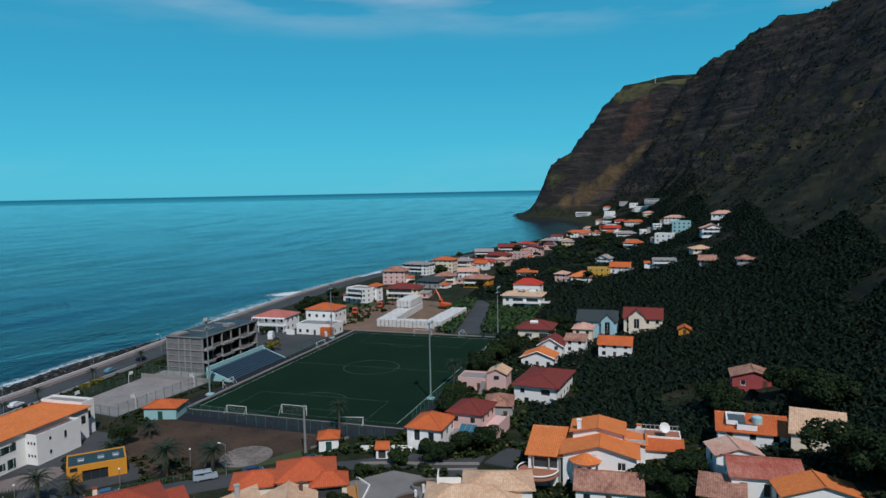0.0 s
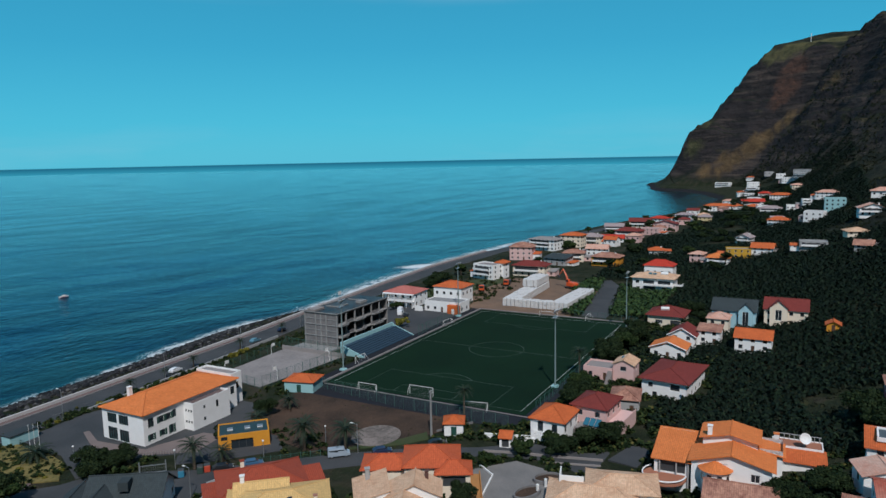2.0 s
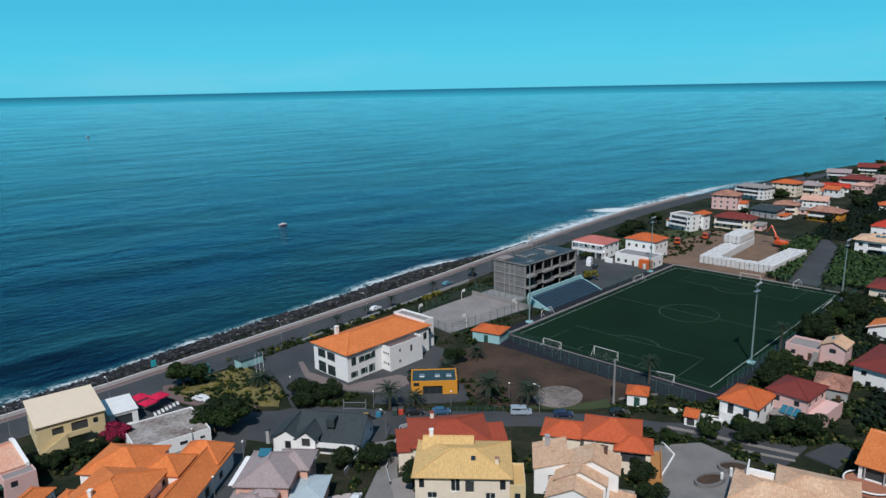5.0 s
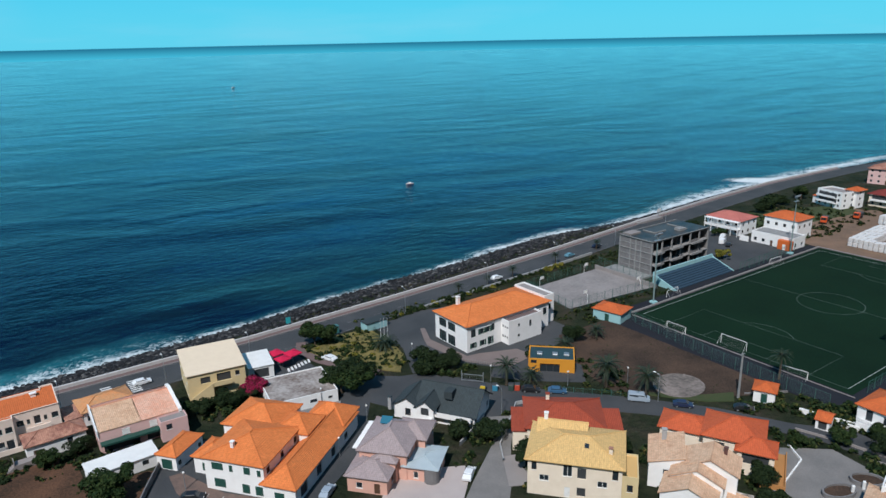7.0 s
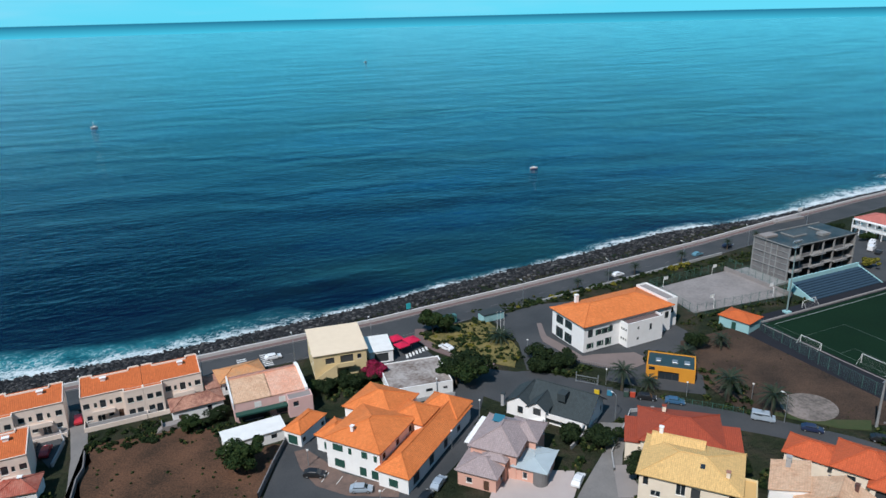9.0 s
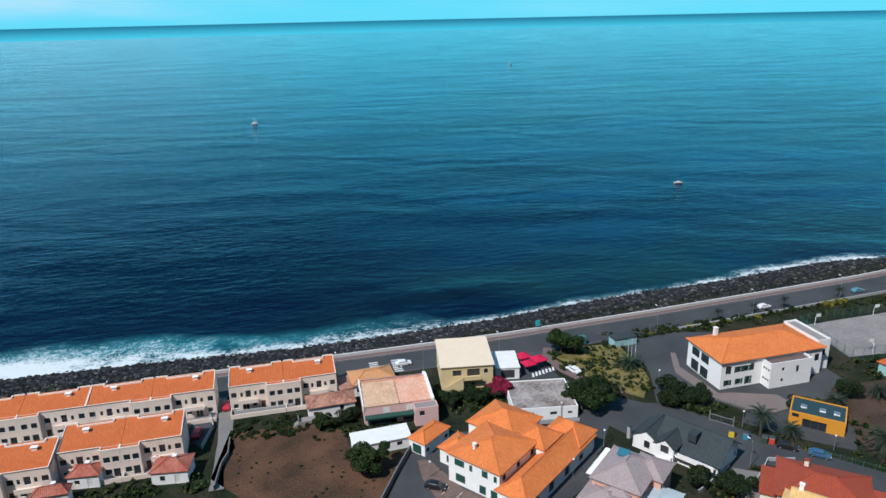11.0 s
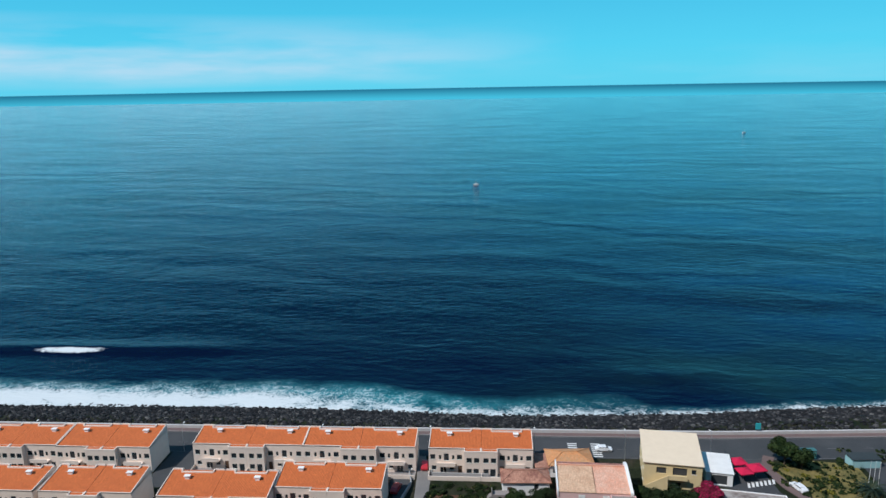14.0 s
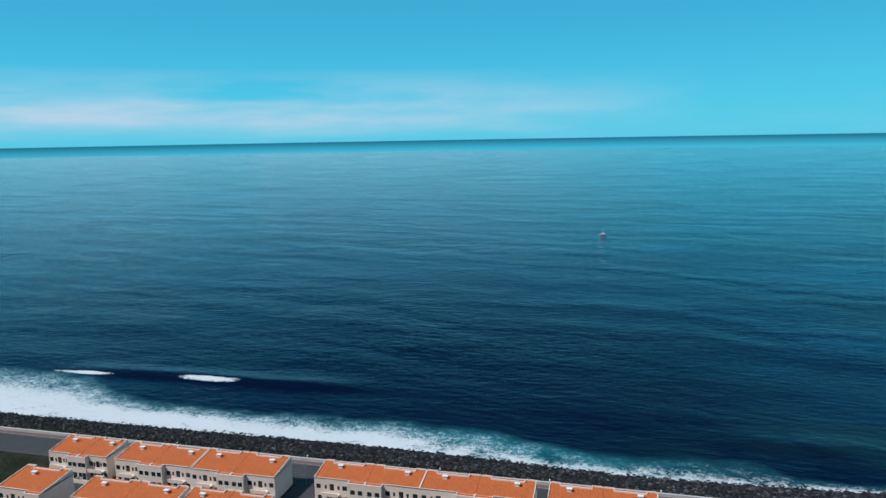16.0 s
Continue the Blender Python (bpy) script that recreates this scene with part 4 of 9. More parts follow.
garden = flat("garden", "dry yellowish garden with scrub in the bend of the road", "garden", [(67.5, 161), (71, 148.5), (75.5, 143.5), (79, 137.5), (81.5, 134.5), (87.5, 142.5), (88.8, 149.5), (88.8, 162.8), (79.5, 164.2)], 6.2, DRY)
red_path = tagged(part("pavement", strip(bmesh.new(), [(69.3, 166.0), (66.6, 160.6), (68.6, 152.5), (72, 145.5), (77, 137.6)], 2.6, 6.24, 0.3), PAVE_PINK), "curved pinkish pavement round the garden", "pavement", kind="structure")
for k in range(7):
    painted([(59.6 + 1.05 * k, 151.6 + 0.3 * k), (60.1 + 1.05 * k, 153.6 + 0.3 * k)], 0.55, side_street, 6.12)
soil_lot = flat("lot", "bare brown earth lot below the pitch", "lot", [(115.5, 96), (129, 81.5), (137.5, 76.5), (146, 72), (150.5, 122), (146, 126), (128, 126.5), (118.5, 116)], 6.1, SOIL)
brown_lot = flat("lot", "bare brown earth plot among the houses", "lot", [(-19, 130), (-5, 112), (13, 111), (22, 128), (20, 129.2), (10, 129.2), (9.5, 146), (-16, 146)], 6.1, mat("red_brown_soil", (0.125, 0.066, 0.042), 1.0, (0.038, 0.028, 0.021), scale=0.14, fine=2.5, amount=1.0, bump=0.8, depth=0.2, spec=0.05))
disc = flat("slab", "round pale concrete slab in the earth lot", "slab", [(129.5 + 6.3 * math.cos(a), 88.6 + 5.6 * math.sin(a)) for a in np.linspace(0, 2 * math.pi, 28)[:-1]], 6.2, mat("stained_slab", (0.24, 0.20, 0.18), 0.95, (0.085, 0.075, 0.065), scale=0.25, fine=1.5, amount=1.0))
grass_strip = flat("lawn", "strip of rough grass along the street", "lawn", [(117.5, 93), (128, 80), (133, 76.5), (136.5, 79), (129, 83.2), (121.5, 90.5)], 6.14, mat("rough_grass", (0.035, 0.055, 0.02), 1.0, (0.055, 0.06, 0.025), scale=0.4, fine=3, amount=1.0, bump=0.6))
court = flat("sports_court", "pale worn concrete sports court behind wire fences", "sports court", [(144.5, 138.5), (178.6, 135.4), (179.8, 159.6), (147.2, 158.8)], 6.14, COURT)
car_park = flat("car_park", "dark asphalt car park beside the stand", "car park", [(214, 127.5), (250, 127.5), (250, 134), (257, 148), (262, 164), (226, 166), (222, 158), (222, 142)], 6.09, ASPHALT)
farm_track = flat("road", "dark track between the banana plots", "road", [(266, 72), (274, 72.5), (336, 84.5), (350, 92), (346, 97), (330, 92), (267, 82)], 6.3, ASPHALT)
works = flat("lot", "reddish bare earth of the works yard", "lot", [(263, 86), (263, 126), (268, 150), (330, 152), (345, 128), (338, 98), (320, 90)], 6.12, mat("reddish_earth", (0.20, 0.125, 0.085), 1.0, (0.12, 0.085, 0.06), scale=0.15, fine=2, amount=1.0, bump=0.6, depth=0.2))
bank = flat("lawn", "rough green bank behind the works yard", "lawn", [(268, 150), (330, 140), (338, 152), (300, 170), (272, 172)], 6.16, MATS["rough_grass"])


terrace_lane = flat("road", "narrow pale concrete lane between the terraces and the plot", "road", [(-19.8, 164.0), (-18.6, 153.5), (-18.3, 143), (-18.5, 139), (-18.6, 134), (-19.2, 126), (-16.2, 126), (-16.6, 134), (-15.9, 137.4), (-14.4, 140), (-15.2, 144), (-15.2, 153), (-17.4, 164.0)], 6.10, ASPHALT_OLD)
terrace_yard = flat("yard", "dark asphalt yard behind the terrace", "yard", [(-33, 154.5), (-33, 147), (-24.3, 147), (-22, 141.5), (-20, 150), (-20.9, 154.5)], 6.09, ASPHALT)
row_street = flat("road", "dark asphalt street between the terraced rows", "road", [(-160, 146.5), (-50, 146.8), (-33, 147.5), (-33, 151.5), (-50, 151), (-160, 151)], 6.07, ASPHALT)
forecourt = flat("forecourt", "pale pinkish paved forecourt of the salmon house", "forecourt", [(55, 97.6), (51.6, 93.6), (58, 88), (64, 85.5), (69.2, 90.4), (70.2, 93.4), (64, 97.0)], 6.13, mat("pale_pink_paving", (0.44, 0.38, 0.36), 0.9, (0.34, 0.29, 0.28), scale=0.3))
patio = flat("patio", "grey paved patio beside the yellow-roofed house", "patio", [(77.9, 91.3), (72.7, 83.3), (76.2, 81.5), (81.9, 89.7)], 6.14, PAVING)
parking = flat("yard", "dark asphalt parking place below the villa", "yard", [(139.2, 36.6), (138, 30.3), (147, 29.2), (150, 33.6)], 6.5, ASPHALT, 0.8)

store_front = flat("forecourt", "brown paved parking place in front of the white building", "forecourt", [(23.2, 124.6), (22.9, 118.6), (24.2, 111.8), (28.6, 106.4), (37.0, 101.6), (38.2, 104.0), (30.0, 113.2), (25.6, 124.4)], 6.13, mat("brown_setts", (0.17, 0.115, 0.095), 0.9, (0.10, 0.075, 0.065), scale=0.5, fine=4, amount=1.0))
for k in range(5):
    painted([(25.4 + 2.3 * k, 112.4 - 2.0 * k), (27.6 + 2.0 * k, 114.6 - 2.4 * k)], 0.1, store_front, 6.146)

cross_street = flat("road", "dark asphalt street down between the terraced blocks", "road", [(-84.0, 163.4), (-84.6, 151.2), (-79.4, 146.4), (-79.4, 126), (-74.4, 126), (-74.2, 146.7), (-75.6, 151.2), (-75.6, 163.4)], 6.085, ASPHALT)
kiosk_yard = flat("yard", "dark asphalt yard round the orange kiosk", "yard", [(97.5, 118.9), (101.0, 122.2), (104.6, 119.8), (112.3, 122.6), (118.4, 115.6), (119.4, 110.0), (113.6, 102.8), (103.5, 111.7)], 6.12, ASPHALT)


def yard_wall(label, pts, high, material, wide=0.25):
    return tagged(part("garden_wall", strip(bmesh.new(), pts, wide, 6.0 + high, high + 0.6), material), label, "wall", kind="structure")


yard_wall("white garden wall along the lane by the pitch", [(139.6, 65.4), (141.3, 59.5), (142.6, 55.2), (144, 50)], 1.2, WHITE)
yard_wall("low pale wall along the street", [(132.2, 62.2), (134.8, 54.1), (135.4, 50.1), (138.7, 37.5)], 0.6, PAVING)
yard_wall("low pale kerb wall across the street", [(132.4, 49.1), (136, 37.2)], 0.45, PAVING)
yard_wall("grey garden wall round the corner plot", [(76.9, 89.8), (79.9, 94.4), (90.3, 102.4), (93.4, 105.0), (98.6, 103.4)], 0.9, GREY_WALL)
yard_wall("dark wall of the yard beside the store", [(23.4, 130.2), (18.4, 121.8), (13.6, 113.0)], 1.4, BLOCK)
yard_wall("dark stone wall beside the lane", [(-15.6, 143), (-15.8, 137.2), (-17.0, 133.6), (-18.0, 126)], 1.2, BLOCK)
yard_wall("pale wall round the terrace yard", [(-20.6, 154.6), (-19.6, 150), (-21.6, 141.5)], 1.0, GREY_WALL)
yard_wall("pale concrete wall above the sunken garden", [(-15.2, 155.6), (-15.0, 154.2), (-1.0, 154.0)], 1.0, GREY_WALL)
yard_wall("white terrace wall of the plaza", [(125.6, 60.0), (122.4, 55.6), (112.6, 53.6)], 0.5, WHITE)
yard_wall("grey wall below the dark-roofed house", [(84.6, 105.4), (79.5, 102.4), (73.5, 99.4)], 1.0, GREY_WALL)
yard_wall("low wall between pitch and gardens", [(158, 57.4), (200, 57.2), (264, 57.0)], 0.7, GREY_WALL)
yard_wall("dark wall between the lot and the pitch apron", [(137.6, 77), (146.2, 71.6)], 0.5, BLOCK)
# ---- football pitch ----
PX0, PX1, PY0, PY1, PZ = 158.3, 259.0, 64.0, 122.3, 6.16
TURF = mat("artificial_turf", (0.008, 0.025, 0.013), 0.95, (0.005, 0.015, 0.009), scale=0.05, fine=2.0, amount=0.8, bump=0.3, spec=0.05)
RUBBER = mat("dark_rubber_surround", (0.018, 0.020, 0.026), 0.95, (0.028, 0.03, 0.036), scale=0.2, spec=0.1)


def build_pitch():
    flat("apron", "dark asphalt surround of the football pitch", "surround", [(146.5, 62), (157, 58), (264, 58), (264, 128.6), (146.5, 128.6)], 6.11, RUBBER)
    pitch = tagged(part("football_pitch", sheet(bmesh.new(), [(PX0 - 2.2, PY0 - 2.0), (PX1 + 3.6, PY0 - 2.0), (PX1 + 3.6, PY1 + 1.6), (PX0 - 2.2, PY1 + 1.6)], PZ, 0.3), TURF), "dark green artificial football pitch with white lines", "football pitch", kind="structure")
    z, w = PZ + 0.012, 0.16
    cx, cy = (PX0 + PX1) / 2, (PY0 + PY1) / 2
    lines = [[(PX0, PY0), (PX1, PY0)], [(PX0, PY1), (PX1, PY1)], [(PX0, PY0), (PX0, PY1)], [(PX1, PY0), (PX1, PY1)], [(cx, PY0), (cx, PY1)]]
    for e, s in ((PX0, 1), (PX1, -1)):
        for half, deep in ((20.16, 16.5), (9.16, 5.5)):
            lines.append([(e, cy - half), (e + s * deep, cy - half), (e + s * deep, cy + half), (e, cy + half)])
        a = math.acos(5.5 / 9.15)
        lines.append([(e + s * (11 + 9.15 * math.cos(k)), cy + 9.15 * math.sin(k)) for k in np.linspace(-a, a, 20)])
    lines.append([(cx + 9.15 * math.cos(k), cy + 9.15 * math.sin(k)) for k in np.linspace(0, 2 * math.pi, 49)])
    faint = mat("worn_line_paint", (0.10, 0.14, 0.12), 0.9, (0.03, 0.05, 0.04), scale=0.6, fine=2, amount=0.9)
    bright = mat("pitch_line_paint", (0.42, 0.46, 0.43), 0.9, (0.2, 0.24, 0.21), scale=0.6, fine=2, amount=0.9)
    for n, pts in enumerate(lines):
        part("pitch_line", strip(bmesh.new(), pts, w, z), faint if n > 3 or n == 2 else bright, pitch)
    edge = tagged(part("kerb", boxes((PX0 - 3, PX1 + 4, PY1 + 2.2, PY1 + 2.7, 5.9, 6.5), (PX1 + 3.8, PX1 + 4.3, PY0 - 3, PY1 + 2.2, 5.9, 6.4), (PX0 - 3.2, PX0 - 3.0, PY0 - 3, PY1 + 2.2, 5.9, 6.26)), PAVING), "pale concrete edging round the pitch", "kerb", kind="structure")


build_pitch()


def goal(x, y, rot, w=7.32, h=2.44, d=1.8, label="white football goal with a net", group="goals"):
    ob = thing("goal", label, "goal", pose(x, y, PZ, 0, 0, rot), group)
    r = 0.07
    for s in (-1, 1):
        part("post", tube(bmesh.new(), [(s * w / 2, 0, 0), (s * w / 2, 0, h)], r, 8), WHITE_FRAME, ob)
        part("stay", tube(bmesh.new(), [(s * w / 2, 0, h), (s * w / 2, d, 0)], r * 0.5, 6), WHITE_FRAME, ob)
    part("crossbar", tube(bmesh.new(), [(-w / 2, 0, h), (w / 2, 0, h)], r, 8), WHITE_FRAME, ob)
    bm = bmesh.new()
    for k in range(13):
        x0 = -w / 2 + w * k / 12
        tube(bm, [(x0, 0, h), (x0, d, 0)], 0.006, 3, False)
    for k in range(1, 6):
        tube(bm, [(-w / 2, d * k / 5, h * (1 - k / 5)), (w / 2, d * k / 5, h * (1 - k / 5))], 0.006, 3, False)
    part("net", bm, GREY_WALL, ob)


goal(PX0, 93.1, 90)
goal(PX1, 93.1, -90)
for gx, gy, gr in ((155.2, 108.6, 90), (154.6, 74.8, 100), (177.6, 126.9, 185), (232.5, 124.5, 175), (242.5, 61.6, 0), (262.3, 78.0, 180)):
    goal(gx, gy, gr, 6.0, 2.0, 1.4, "small white training goal beside the pitch", "training goals")


def mast(x, y, h=21.4):
    ob = thing("floodlight_mast", "tall grey steel floodlight mast beside the pitch", "floodlight", pose(x, y, 6.1), "floodlight masts")
    part("base", boxes((-0.9, 0.9, -0.9, 0.9, -0.2, 0.5), bevel=0.06), TEAL_WALL, ob)
    part("pole", tube(bmesh.new(), [(0, 0, 0.4), (0, 0, h * 0.5), (0, 0, h)], [0.25, 0.2, 0.13], 10), mat("pale_teal_steel", (0.20, 0.27, 0.27), 0.6, (0.14, 0.2, 0.2), bump=0), ob)
    part("crossarm", boxes((-1.6, 1.6, -0.1, 0.1, h - 0.15, h), (-1.2, 1.2, -0.5, 0.5, h - 1.6, h - 1.5)), METAL, ob)
    for k in range(4):
        lamp = part("lamp", boxes((-0.28, 0.28, -0.22, 0.22, -0.3, 0.3), bevel=0.04), METAL, ob, at=pose(-1.3 + 0.87 * k, -0.3, h + 0.35, 25))
        part("lens", boxes((-0.24, 0.24, -0.24, -0.222, -0.26, 0.26)), WHITE_FRAME, lamp)


for p in ((168.0, 126.4), (247.2, 127.2), (180.2, 62.6), (250.0, 60.0)):
    mast(*p)


def plain_pole(x, y, h):
    ob = thing("concrete_pole", "grey concrete pole in the earth lot", "pole", pose(x, y, 6.0))
    part("shaft", tube(bmesh.new(), [(0, 0, -0.3), (0, 0, h)], [0.32, 0.18], 8), CONCRETE, ob)
    part("bracket", boxes((-0.7, 0.7, -0.06, 0.06, h - 0.3, h - 0.18)), METAL, ob)


plain_pole(135.2, 77.0, 11.0)


def wire_fence(pts, h, label, z=6.1, gap=3.0):
    ob = thing("wire_fence", label, "fence", pose(0, 0, 0), "wire fences", "structure")
    post = bmesh.new()
    tube(post, [(0, 0, 0), (0, 0, h)], 0.06, 5)
    pm = mesh_of("post", post, MESH_GREEN)
    for a, b in zip(pts, pts[1:]):
        A, B = Vector((*a, z)), Vector((*b, z))
        n = max(1, int((B - A).length / gap))
        for k in range(n + 1):
            part("post", pm, None, ob, at=Matrix.Translation(A.lerp(B, k / n)))
        bm = bmesh.new()
        m = int((B - A).length / 0.45)
        for k in range(m + 1):
            p = A.lerp(B, k / m)
            tube(bm, [p, p + Vector((0, 0, h))], 0.012, 3, False)
        for k in range(int(h / 0.45) + 1):
            u = Vector((0, 0, min(h, k * 0.45)))
            tube(bm, [A + u, B + u], 0.012 if k * 0.45 < h - 0.45 else 0.035, 3, False)
        part("wire", bm, MESH_GREEN, ob)


wire_fence([(146.6, 62.5), (147.2, 92), (151.6, 122.5)], 3.2, "tall green wire fence at the end of the pitch")
wire_fence([(143.5, 136.6), (178.6, 133.6), (181.2, 160.6)], 4.0, "tall green wire fence round the sports court")
wire_fence([(143.5, 136.6), (146.4, 160.0), (181.2, 160.6)], 3.0, "green wire fence round the sports court")
wire_fence([(214, 126.6), (250, 127.2)], 3.6, "green wire fence along the car park")
wire_fence([(160, 60.6), (262, 58.6)], 3.0, "green wire fence along the pitch")
wire_fence([(262, 58.6), (264.5, 84)], 3.0, "green wire fence behind the pitch")
wire_fence([(104.5, 104.0), (114.6, 93.2)], 1.6, "dark low fence along the street", gap=2.0)
tagged(part("wall_court", boxes((178.9, 179.3, 133.8, 160.4, 5.8, 7.4)), PAVING), "pale low wall between court and stand", "wall", kind="structure")


def hoop(x, y, rot):
    ob = thing("basketball_stand", "white basketball stand at the edge of the court", "basketball stand", pose(x, y, 6.14, 0, 0, rot), "basketball stands")
    part("post", tube(bmesh.new(), [(0, 0, 0), (0, 0, 2.6), (0.9, 0, 3.4)], 0.09, 6), WHITE_FRAME, ob)
    part("backboard", boxes((0.9, 0.96, -0.8, 0.8, 2.9, 3.9)), WHITE_FRAME, ob)
    part("ring", tube(bmesh.new(), [(1.25 + 0.25 * math.cos(a), 0.25 * math.sin(a), 3.05) for a in np.linspace(0, 2 * math.pi, 13)], 0.015, 4, False), DARK_FRAME, ob)


hoop(150.5, 158.2, -90)
hoop(172.0, 159.0, -90)
hoop(152.0, 138.6, 90)
hoop(174.5, 136.8, 90)


def grandstand():
    ob = thing("grandstand", "small concrete grandstand with blue steps and a teal back wall", "grandstand", pose(0, 0, 6.1))
    steel = mat("blue_step_paint", (0.028, 0.06, 0.095), 0.8, (0.018, 0.04, 0.065), scale=0.5)
    x0, x1 = 181.5, 213.5
    for k in range(8):
        part("step", boxes((x0 + 0.4, x1 - 0.4, 128.6 + k * 0.95, 137.0, 0.02 + 0.35 * k, 0.35 + 0.35 * k)), steel, ob)
    part("back_wall", boxes((x0, x1, 137.0, 137.5, -0.1, 4.1)), TEAL_WALL, ob)
    for x in (x0, x1 - 0.4):
        bm = bmesh.new()
        v = [bm.verts.new(p) for xx in (x, x + 0.4) for p in ((xx, 128.3, -0.1), (xx, 137.0, -0.1), (xx, 137.0, 3.6), (xx, 136.4, 3.1), (xx, 128.3, 0.3))]
        bm.faces.new(v[:5])
        bm.faces.new(v[5:][::-1])
        for i in range(5):
            bm.faces.new((v[i], v[(i + 1) % 5], v[5 + (i + 1) % 5], v[5 + i]))
        bmesh.ops.recalc_face_normals(bm, faces=bm.faces)
        part("side_wall", bm, TEAL_WALL, ob)


grandstand()


def shell_building():
    """The unfinished concrete frame: slabs and columns, block walls at one end."""
    ob = thing("unfinished_building", "unfinished three-storey grey concrete frame with block walls", "building", pose(0, 0, 6.0))
    x0, x1, y0, y1, s = 187.0, 218.6, 142.6, 157.0, 3.95
    wet = mat("puddled_roof_concrete", (0.018, 0.030, 0.036), 0.45, (0.085, 0.085, 0.08), scale=0.16, fine=1.0, amount=1.0, bump=0.1)
    for k in range(4):
        z = s * k
        part("slab", boxes((x0, x1, y0, y1, z - 0.22, z + 0.05), bevel=0.02), wet if k == 3 else CONCRETE, ob)
        if 0 < k < 3:  # balcony edges that stand out in front of the columns
            for a, b, out in ((0.0, 4.6, 1.6), (9.6, 15.4, 1.2), (20.6, 26.6, 1.2)):
                part("balcony", boxes((x0 + a, x0 + b, y0 - out, y0 - 0.004, z - 0.2, z + 0.04), (x0 + a, x0 + b, y0 - out, y0 - out + 0.14, z + 0.04, z + 0.5), bevel=0.02), CONCRETE, ob)
    for k in range(3):
        z = s * k
        for i in range(7):
            for j in range(3):
                x, y = x0 + 0.3 + i * (x1 - x0 - 0.6) / 6, y0 + 0.3 + j * (y1 - y0 - 0.6) / 2
                part("column", boxes((x - 0.22, x + 0.22, y - 0.22, y + 0.22, z + 0.05, z + s - 0.22)), CONCRETE, ob)
        for j in range(3):
            ya, yb = y0 + 0.6 + j * (y1 - y0 - 0.6) / 3, y0 + 0.3 + (j + 1) * (y1 - y0 - 0.6) / 3
            part("block_wall", boxes((x0 + 0.25, x0 + 0.45, ya, yb, z + 0.05, z + s - 0.22)), BLOCK, ob)
        part("block_wall", boxes((x0 + 0.4, x1 - 0.4, y1 - 0.4, y1 - 0.2, z + 0.05, z + s - 0.22)), BLOCK, ob)
        part("block_wall", boxes((x1 - 0.25, x1 - 0.05, y0 + 0.6, y1 - 0.6, z + 0.05, z + s - 0.22)), BLOCK, ob)
        for i, (a, b) in enumerate(((1.0, 8.4), (11.5, 19.0), (22.5, 29.8))):  # rooms begun behind the open front
            part("inner_wall", boxes((x0 + a, x0 + b, y0 + 5.6 + i, y0 + 5.8 + i, z + 0.05, z + s - 0.22)), BLOCK, ob)
        for a in (5.1, 15.6, 25.9):
            part("inner_wall", boxes((x0 + a - 0.1, x0 + a + 0.1, y0 + 1.6, y1 - 0.5, z + 0.05, z + s - 0.22)), BLOCK, ob)
        for a in (5.5, 21.2):
            part("half_wall", boxes((x0 + a, x0 + a + 4.2, y0 + 0.2, y0 + 0.36, z + 0.05, z + 1.0)), BLOCK, ob)
    for x in (x0 + 0.06,):  # frame lines over the block wall at the end
        for j in range(4):
            y = y0 + 0.35 + j * (y1 - y0 - 0.7) / 3
            part("pilaster", boxes((x, x + 0.18, y - 0.2, y + 0.2, 0.05, 3 * s - 0.22)), CONCRETE, ob)
        for k in range(6):
            z = s * (k + 1) / 2
            part("band_course", boxes((x + 0.03, x + 0.18, y0 + 0.4, y1 - 0.4, z - 0.16, z + 0.06)), CONCRETE, ob)
    part("roof_upstand", boxes((x0, x1, y0, y0 + 0.2, 3 * s + 0.05, 3 * s + 0.3), (x0, x0 + 0.2, y0 + 0.2, y1, 3 * s + 0.05, 3 * s + 0.3), (x0 + 0.2, x1, y1 - 0.2, y1, 3 * s + 0.05, 3 * s + 0.3)), CONCRETE, ob)
    part("roof_hatch", boxes((206, 209.4, 146, 148.4, 3 * s, 3 * s + 0.9), bevel=0.05), CONCRETE, ob)
    part("roof_curb", boxes((197.0, 203.0, 149.6, 149.9, 3 * s + 0.05, 3 * s + 0.4), (197.0, 197.3, 149.9, 155, 3 * s + 0.05, 3 * s + 0.4), (210.4, 210.7, 146.4, 155, 3 * s + 0.05, 3 * s + 0.4)), CONCRETE, ob)
    part("stair_head", boxes((188.4, 193.6, 153.0, 156.4, 3 * s + 0.05, 3 * s + 0.7), bevel=0.04), PAVING, ob)
    bars = bmesh.new()
    for i in range(7):
        for dx in (-0.12, 0.12):
            x = x0 + 0.3 + i * (x1 - x0 - 0.6) / 6 + dx
            for y in (y0 + 0.3, y1 - 0.3):
                tube(bars, [(x, y, 3 * s), (x, y, 3 * s + 1.0)], 0.02, 4)
    part("starter_bars", bars, mat("rusty_steel", (0.08, 0.04, 0.025), 0.8, bump=0), ob)
    part("terrace", boxes((180.2, 186.9, 142, 158, -0.3, 0.6)), CONCRETE, ob)


shell_building()


